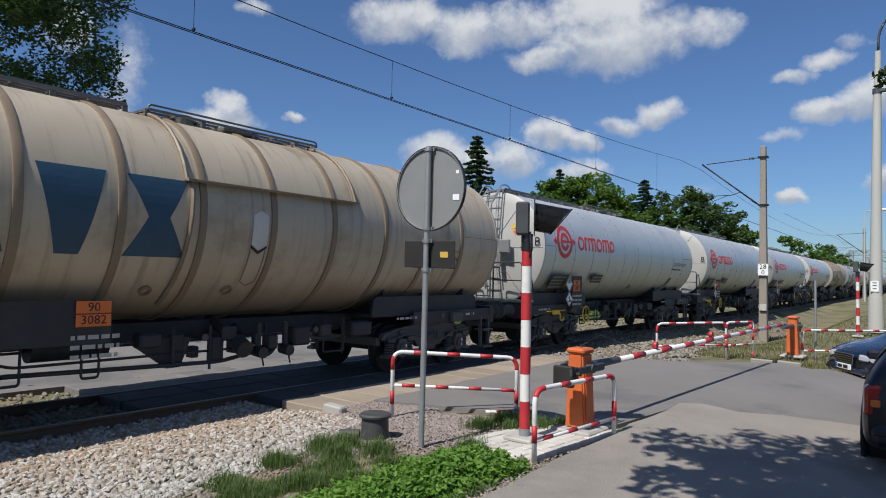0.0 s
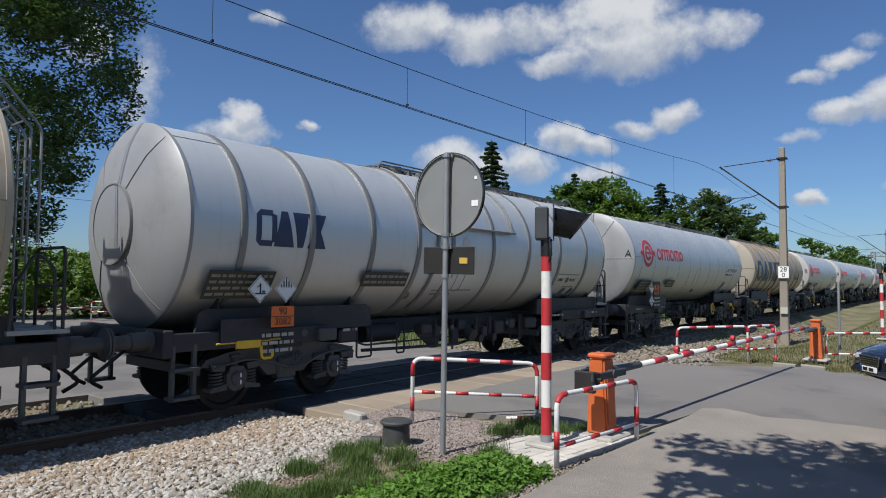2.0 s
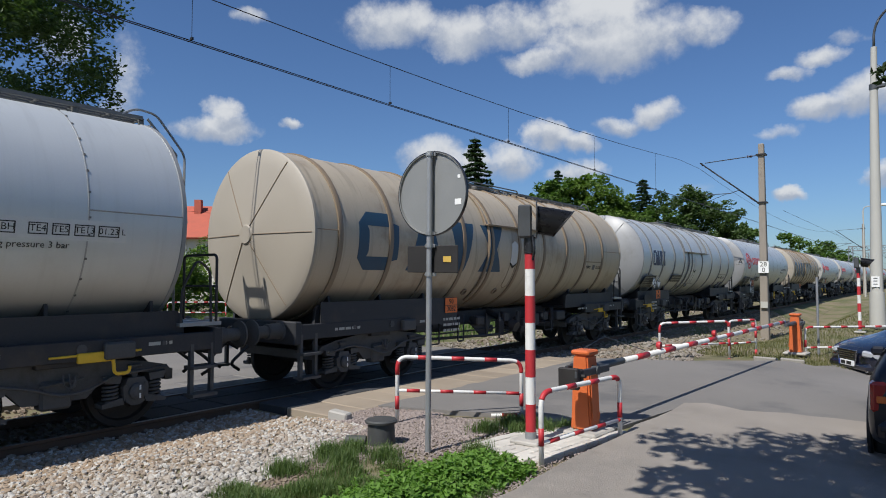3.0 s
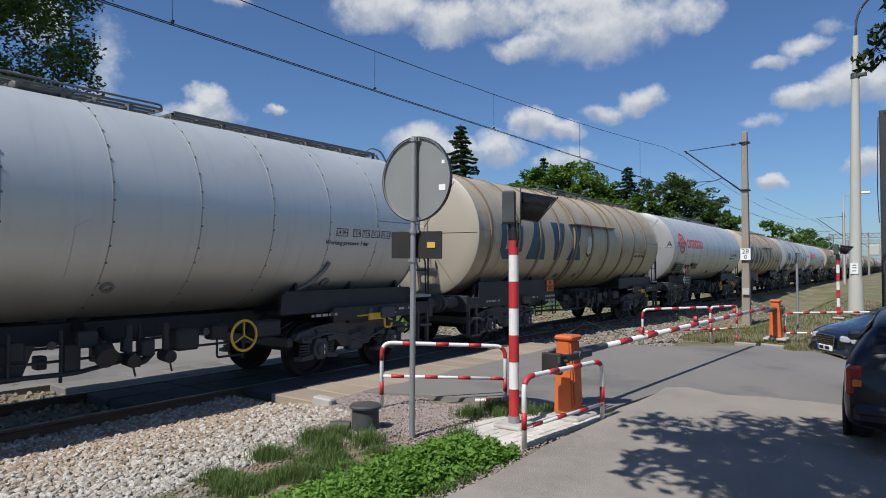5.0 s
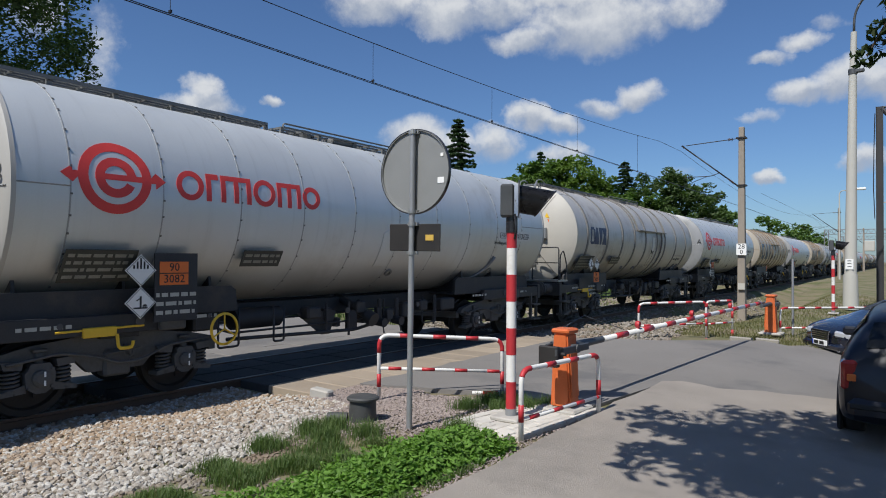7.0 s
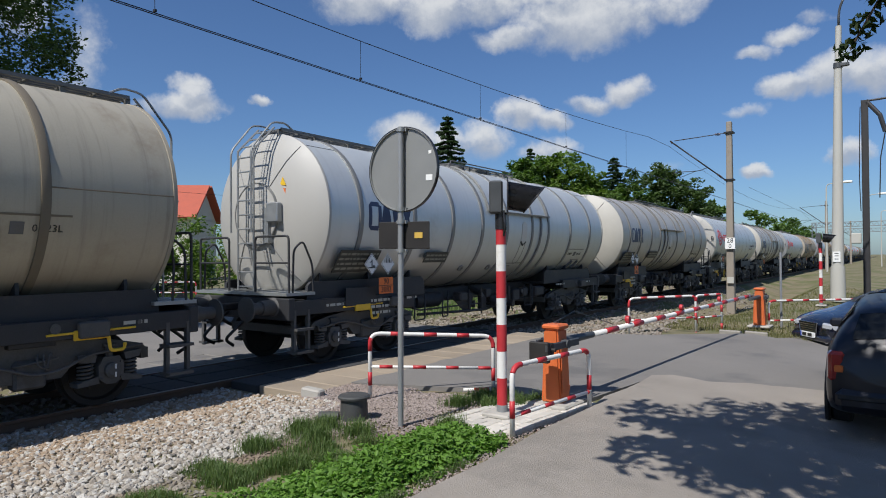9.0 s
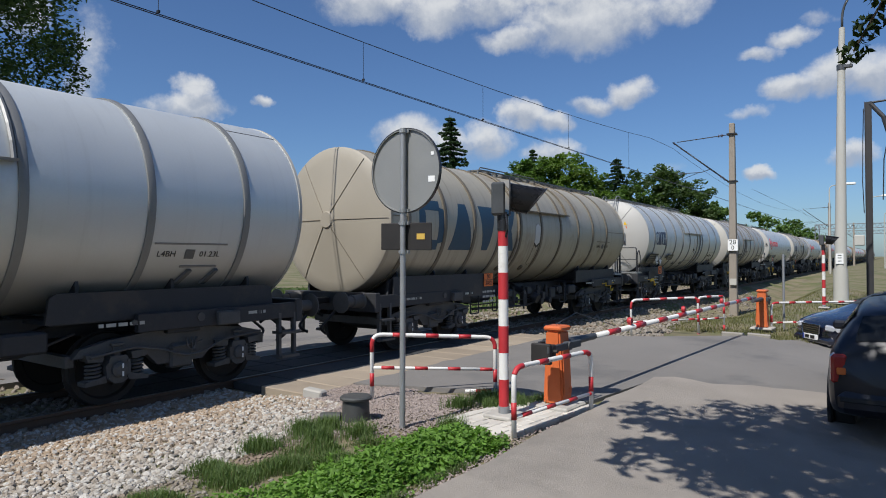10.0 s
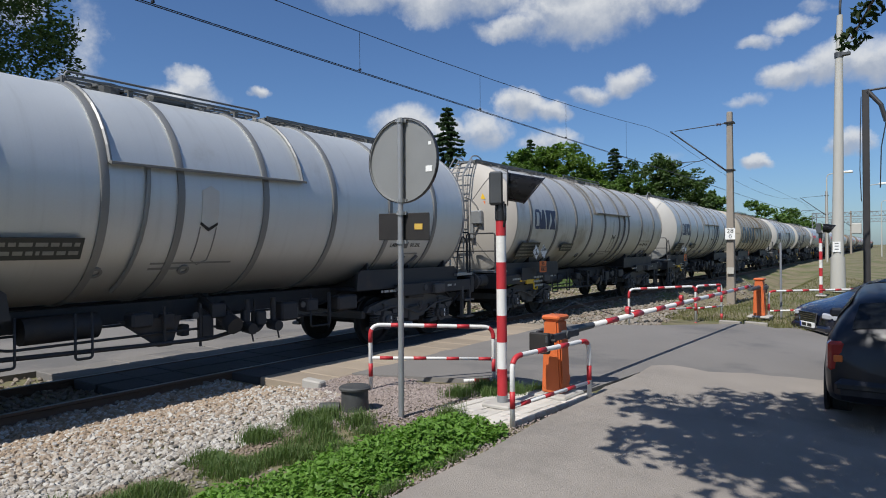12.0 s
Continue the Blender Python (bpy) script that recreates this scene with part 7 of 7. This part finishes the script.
ESTATE = [(-2.34, 0.42, 0.60, 0.64, 0.66, 0.52), (-2.29, 0.34, 0.90, 0.95, 0.80, 0.68), (-2.16, 0.30, 0.95, 1.14, 0.85, 0.66), (-1.9, 0.28, 0.96, 1.36, 0.87, 0.60), (-1.65, 0.26, 0.96, 1.42, 0.87, 0.60),
          (-0.6, 0.22, 0.95, 1.46, 0.87, 0.61), (0.25, 0.22, 0.93, 1.45, 0.87, 0.61), (0.75, 0.22, 0.92, 1.30, 0.87, 0.62), (1.25, 0.22, 0.91, 0.96, 0.87, 0.70), (1.9, 0.24, 0.80, 0.84, 0.84, 0.68), (2.2, 0.30, 0.66, 0.70, 0.77, 0.6), (2.33, 0.36, 0.54, 0.58, 0.62, 0.5)]
SALOON = [(-2.14, 0.42, 0.66, 0.72, 0.62, 0.5), (-2.05, 0.34, 0.93, 0.98, 0.78, 0.66), (-1.75, 0.28, 0.96, 1.16, 0.85, 0.64), (-1.2, 0.24, 0.96, 1.38, 0.87, 0.58),
          (-0.4, 0.22, 0.94, 1.43, 0.88, 0.60), (0.15, 0.22, 0.93, 1.40, 0.88, 0.6), (0.6, 0.22, 0.92, 1.24, 0.88, 0.62), (1.15, 0.22, 0.90, 0.97, 0.87, 0.72), (1.7, 0.23, 0.82, 0.87, 0.85, 0.72), (2.0, 0.25, 0.70, 0.76, 0.80, 0.66), (2.14, 0.28, 0.60, 0.66, 0.70, 0.56)]


def section(st):
    """Half outline of a car's cross-section, from the floor up to the roof's middle."""
    y, zl, zb, zr, w, wr = st
    zm = zl + (zb - zl) * 0.5
    return [Vector(p) for p in ((w * 0.6, y, zl - 0.02), (w * 0.93, y, zl), (w * 0.985, y, zl + 0.07), (w, y, zm), (w * 0.985, y, zb - 0.05), (w * 0.955, y, zb), ((w * 0.955 + wr) / 2 + 0.015, y, (zb + zr) / 2 + 0.01), (wr, y, zr - 0.045), (wr * 0.86, y, zr - 0.01), (wr * 0.5, y, zr + 0.008), (0, y, zr + 0.012))]


def at_station(sts, y):
    for a, b in zip(sts, sts[1:]):
        if a[0] <= y <= b[0]:
            k = (y - a[0]) / (b[0] - a[0])
            return tuple(p + (q - p) * k for p, q in zip(a, b))
    return sts[-1]


def car_window(sts, y0, y1, lo, hi, side, steps=4):
    """A pane that follows the body between two sections, 5 mm proud."""
    bm = bmesh.new()
    rows = []
    for i in range(steps + 1):
        sec = section(at_station(sts, y0 + (y1 - y0) * i / steps))
        pts = []
        for k in (lo, (lo + hi) / 2, hi):
            j = int(k)
            p = sec[j].lerp(sec[min(j + 1, len(sec) - 1)], k - j)
            pts.append(bm.verts.new((side * (p.x + 0.006), p.y, p.z + 0.003)))
        rows.append(pts)
    for a, b in zip(rows, rows[1:]):
        for j in range(2):
            bm.faces.new((a[j], b[j], b[j + 1], a[j + 1]))
    bmesh.ops.solidify(bm, geom=bm.faces[:], thickness=0.004)
    bmesh.ops.recalc_face_normals(bm, faces=bm.faces[:])
    return bm


def cross_window(sts, y0, y1, inset, steps=4):
    """Windscreen or rear screen: follows the slope across the car."""
    bm = bmesh.new()
    rows = []
    for i in range(steps + 1):
        st = at_station(sts, y0 + (y1 - y0) * i / steps)
        sec = section(st)
        out = []
        for k in (-1, -0.5, 0, 0.5, 1):
            x = k * (st[5] - inset)
            out.append(bm.verts.new((x, st[0], st[3] + 0.018 - 0.03 * abs(k) ** 3)))
        rows.append(out)
    for a, b in zip(rows, rows[1:]):
        for j in range(4):
            bm.faces.new((a[j], b[j], b[j + 1], a[j + 1]))
    bmesh.ops.solidify(bm, geom=bm.faces[:], thickness=0.004)
    bmesh.ops.recalc_face_normals(bm, faces=bm.faces[:])
    return bm


def car_wheel(parent, x, y, r=0.315):
    s = 1 if x > 0 else -1
    bm = bmesh.new()
    turned(bm, [(0.19, -0.1), (r - 0.03, -0.1), (r, -0.07), (r, 0.07), (r - 0.03, 0.1), (0.19, 0.1)], 28, "X", closed=True)
    tyre = part("wheel", bm, M_TYRE, parent, smooth=True, flat_angle=0.6)
    tyre.matrix_basis = pose(x, y, r)
    bm = bmesh.new()
    turned(bm, [(0, 0.04), (0.05, 0.05), (0.06, 0.03), (0.2, 0.085), (0.2, -0.08), (0, -0.08)], 24, "X")
    if s < 0:
        bmesh.ops.scale(bm, vec=(-1, 1, 1), verts=bm.verts)
        bmesh.ops.reverse_faces(bm, faces=bm.faces)
    part("rim", bm, M_RIM, tyre, smooth=True, flat_angle=0.4)


def build_car(name, label, at, sts, paint, estate):
    root = thing(name, label, "car", "parked cars", at)
    bm = bmesh.new()
    rows = []
    for st in sts:
        half = section(st)
        rows.append([bm.verts.new(p) for p in half] + [bm.verts.new((-p.x, p.y, p.z)) for p in half[-2::-1]])
    for a, b in zip(rows, rows[1:]):
        for j in range(len(a) - 1):
            bm.faces.new((a[j], b[j], b[j + 1], a[j + 1]))
        bm.faces.new((a[-1], b[-1], b[0], a[0]))
    bm.faces.new(rows[0])
    bm.faces.new(rows[-1][::-1])
    bmesh.ops.recalc_face_normals(bm, faces=bm.faces[:])
    body = part("body", bm, paint, root, smooth=True, flat_angle=0.75)
    mod = body.modifiers.new("soft", "SUBSURF")
    mod.levels = mod.render_levels = 1
    rear_y = -1.34
    for x in (-0.76, 0.76):
        for y in (rear_y, 1.3):
            bm = bmesh.new()
            turned(bm, [(0.0, -0.03), (0.37, -0.03), (0.385, 0.0), (0.37, 0.02), (0, 0.02)], 28, "X", (0.872 * (1 if x > 0 else -1), y, 0.33))
            part("wheel_arch", bm, M_TRIM, root, smooth=True)
            car_wheel(root, 0.75 * (1 if x > 0 else -1), y)
    for s in (-1, 1):
        if estate:
            for y0, y1 in ((-1.8, -1.15), (-1.08, -0.2), (-0.12, 0.72)):
                part("side_window", car_window(sts, y0, y1, 5.15, 6.85, s), M_GLASS, body)
        else:
            for y0, y1 in ((-1.25, -0.5), (-0.42, 0.55)):
                part("side_window", car_window(sts, y0, y1, 5.15, 6.85, s), M_GLASS, body)
        bm = bmesh.new()
        box(bm, (s * 0.95, 0.62, 0.98), (0.17, 0.09, 0.12), bevel=0.03)
        part("mirror", bm, paint, root)
        for yy in (-0.16, 0.78):
            bm = bmesh.new()
            box(bm, (s * 0.871, yy, 0.62), (0.006, 0.008, 0.6))
            part("door_seam", bm, M_TRIM, root)
        bm = bmesh.new()
        box(bm, (s * 0.872, -0.02, 0.82), (0.03, 0.18, 0.025), bevel=0.008)
        part("door_handle", bm, paint, root)
        bm = bmesh.new()
        box(bm, (s * 0.87, 0.0, 0.5), (0.02, 1.9, 0.05), bevel=0.006)
        part("side_strip", bm, M_TRIM, root)
    part("windscreen", cross_window(sts, 0.3 if estate else 0.22, 1.12 if estate else 1.05, 0.05), M_GLASS, body)
    part("rear_window", cross_window(sts, -2.2 if estate else -1.95, -1.94 if estate else -1.28, 0.07), M_GLASS, body)
    y_r, y_f = sts[0][0], sts[-1][0]
    # rear end
    for s in (-1, 1):
        bm = bmesh.new()
        box(bm, (s * 0.745, y_r + 0.11, 0.79), (0.15, 0.14, 0.31), (4, 0, s * -12), bevel=0.03)
        lamp = part("tail_lamp", bm, M_TAIL, root, "red tail lamp")
        bm = bmesh.new()
        box(bm, (s * 0.715, y_r + 0.025, 0.77), (0.08, 0.03, 0.07), (4, 0, s * -12), bevel=0.008)
        part("lamp_field", bm, M_ORANGE_PLATE, lamp)
    bm = bmesh.new()
    box(bm, (0, y_r + 0.06, 0.46), (1.5, 0.2, 0.22), bevel=0.06)
    part("rear_bumper", bm, paint, root)
    bm = bmesh.new()
    box(bm, (0, y_r - 0.045, 0.5), (1.46, 0.02, 0.06), bevel=0.01)
    part("bumper_strip", bm, M_TRIM, root)
    for yy, s2, zz in ((y_r - 0.005, -1, 0.74), (y_f + 0.03, 1, 0.42)):
        bm = bmesh.new()
        box(bm, (0, yy, zz), (0.52, 0.02, 0.115), bevel=0.006)
        pl = part("number_plate", bm, M_WHITE, root, "white number plate with blank bars")
        bm = bmesh.new()
        box(bm, (-0.235 * -s2, yy + s2 * 0.012, zz), (0.045, 0.004, 0.11))
        part("plate_strip", bm, M_PLATEBLUE, pl)
        bm = bmesh.new()
        for i in range(2):
            box(bm, (-0.09 + 0.2 * i, yy + s2 * 0.012, zz), (0.15, 0.004, 0.07))
        part("lettering", bm, M_BLACK, pl)
    bm = bmesh.new()
    box(bm, (0.0, y_r + 0.02, 0.9), (0.5, 0.02, 0.02))
    part("chrome_strip", bm, M_CHROME, root)
    # front end
    for s in (-1, 1):
        bm = bmesh.new()
        box(bm, (s * 0.60, y_f - 0.14, 0.635), (0.36, 0.2, 0.13), (0, s * 6, s * -24), bevel=0.03)
        part("headlamp", bm, M_HEAD, root, "clear headlamp")
        bm = bmesh.new()
        rod(bm, (s * 0.6, y_f - 0.05, 0.34), (s * 0.6, y_f + 0.0, 0.34), 0.06, seg=14)
        part("fog_lamp", bm, M_HEAD, root)
    bm = bmesh.new()
    plate(bm, [(-0.32, 0.68), (0.32, 0.68), (0.26, 0.38), (-0.26, 0.38)], 0.02, Matrix(((1, 0, 0, 0), (0, 0, 1, y_f), (0, 1, 0, 0), (0, 0, 0, 1))))
    grille = part("grille", bm, M_TRIM, root)
    for i in range(6):
        bm = bmesh.new()
        box(bm, (0, y_f + 0.024, 0.42 + 0.045 * i), (0.5 + 0.012 * i, 0.008, 0.012))
        part("grille_bar", bm, M_CHROME, grille)
    bm = bmesh.new()
    pipe(bm, [(-0.33, y_f + 0.02, 0.69), (0.33, y_f + 0.02, 0.69), (0.27, y_f + 0.02, 0.37), (-0.27, y_f + 0.02, 0.37)], 0.012, 6, close=True)
    part("grille_frame", bm, M_CHROME, grille)
    bm = bmesh.new()
    box(bm, (0, y_f - 0.1, 0.36), (1.4, 0.26, 0.2), bevel=0.07)
    part("front_bumper", bm, paint, root)
    return root


build_car("estate_car", "dark navy estate car with red tail lamps", pose(0.3, 10.0, road_z(0.3, 10) - 0.02, 0, 0, -1), ESTATE, M_NAVY, True)
build_car("hatchback_car", "glossy midnight blue car with chrome grille", pose(0.24, 17.3, road_z(0.1, 17.2) - 0.1, 0, 0, 126), SALOON, M_MIDNIGHT, False)


# ---------------------------------------------------------------- house beyond the bushes
def build_house():
    m_wall = mat("cream_render", (0.6, 0.57, 0.5), 0.9, 0, 0.1, 1.0, 40, 0.2)
    m_roof = mat("red_roof_tile", (0.42, 0.10, 0.06), 0.8, 0, 0.2, 2.0, 30, 0.3)
    root = thing("house", "cream house with red tiled roof behind bushes", "house", at=polar(59.0, 64) @ pose(0, 0, 0, 0, 0, 40))
    bm = bmesh.new()
    box(bm, (0, 0, 2.7), (8.0, 8.0, 5.6))
    part("wall", bm, m_wall, root)
    bm = bmesh.new()
    for s in (-1, 1):
        plate(bm, [(-4.6, 0), (4.6, 0), (4.6, 5.4), (-4.6, 5.4)], 0.18, Matrix.Translation((0, s * 4.6, 5.3)) @ Matrix.Rotation(radians(0 if s < 0 else 180), 4, "Z") @ Matrix.Rotation(radians(36), 4, "X"))
    part("roof", bm, m_roof, root)
    bm = bmesh.new()
    for s in (-1, 1):
        plate(bm, [(-4, 5.4), (4, 5.4), (0, 8.2)], 0.2, Matrix(((0, 0, 1, s * 3.9 - 0.1), (1, 0, 0, 0), (0, 1, 0, 0), (0, 0, 0, 1))))
    part("gable", bm, m_wall, root)
    bm = bmesh.new()
    box(bm, (1.0, -1.2, 8.3), (0.6, 0.6, 1.6))
    part("chimney", bm, m_roof, root)
    for x in (-2.2, 0.4, 2.4):
        for z in (1.6, 4.2):
            bm = bmesh.new()
            box(bm, (x, -4.02, z), (1.1, 0.08, 1.3))
            w = part("window", bm, M_WHITE, root)
            bm = bmesh.new()
            box(bm, (x, -4.07, z), (0.95, 0.02, 1.15))
            part("pane", bm, M_GLASS, w)


build_house()


# ---------------------------------------------------------------- what moves
def motions():
    """The train rolls away along the track at a steady pace; its wheels turn with it."""
    # small unevenness of the train's progress, in metres
    sway = [(0, 0.15), (0.5, 0), (1, 0.4), (1.5, -0.15), (2, 0.08), (2.5, -0.25), (3, -0.2), (3.5, 0.1), (5.5, -0.05), (6, 0), (6.5, -0.05), (7, 0.15),
            (9, -0.12), (9.5, -0.08), (10, -0.2), (10.5, -0.05), (11, -0.45), (11.5, 0.14), (12, -0.05)]
    turn = SPEED / WHEEL_R * 180 / math.pi
    times = [i / FPS for i in range(12 * FPS + 1)]
    for k, (wagon, y0) in WAGONS.items():
        walk(wagon, [(t, pose(TRACK_X, y0 + SPEED * t + d, RAIL_Z)) for t, d in sway])
        for bogie in wagon.children:
            if not bogie.name.startswith("bogie"):
                continue
            for ws in bogie.children:
                if ws.name.startswith("wheelset"):
                    y = ws.location.y
                    walk(ws, [(t, pose(0, y, WHEEL_R, -turn * t)) for t in times])


motions()
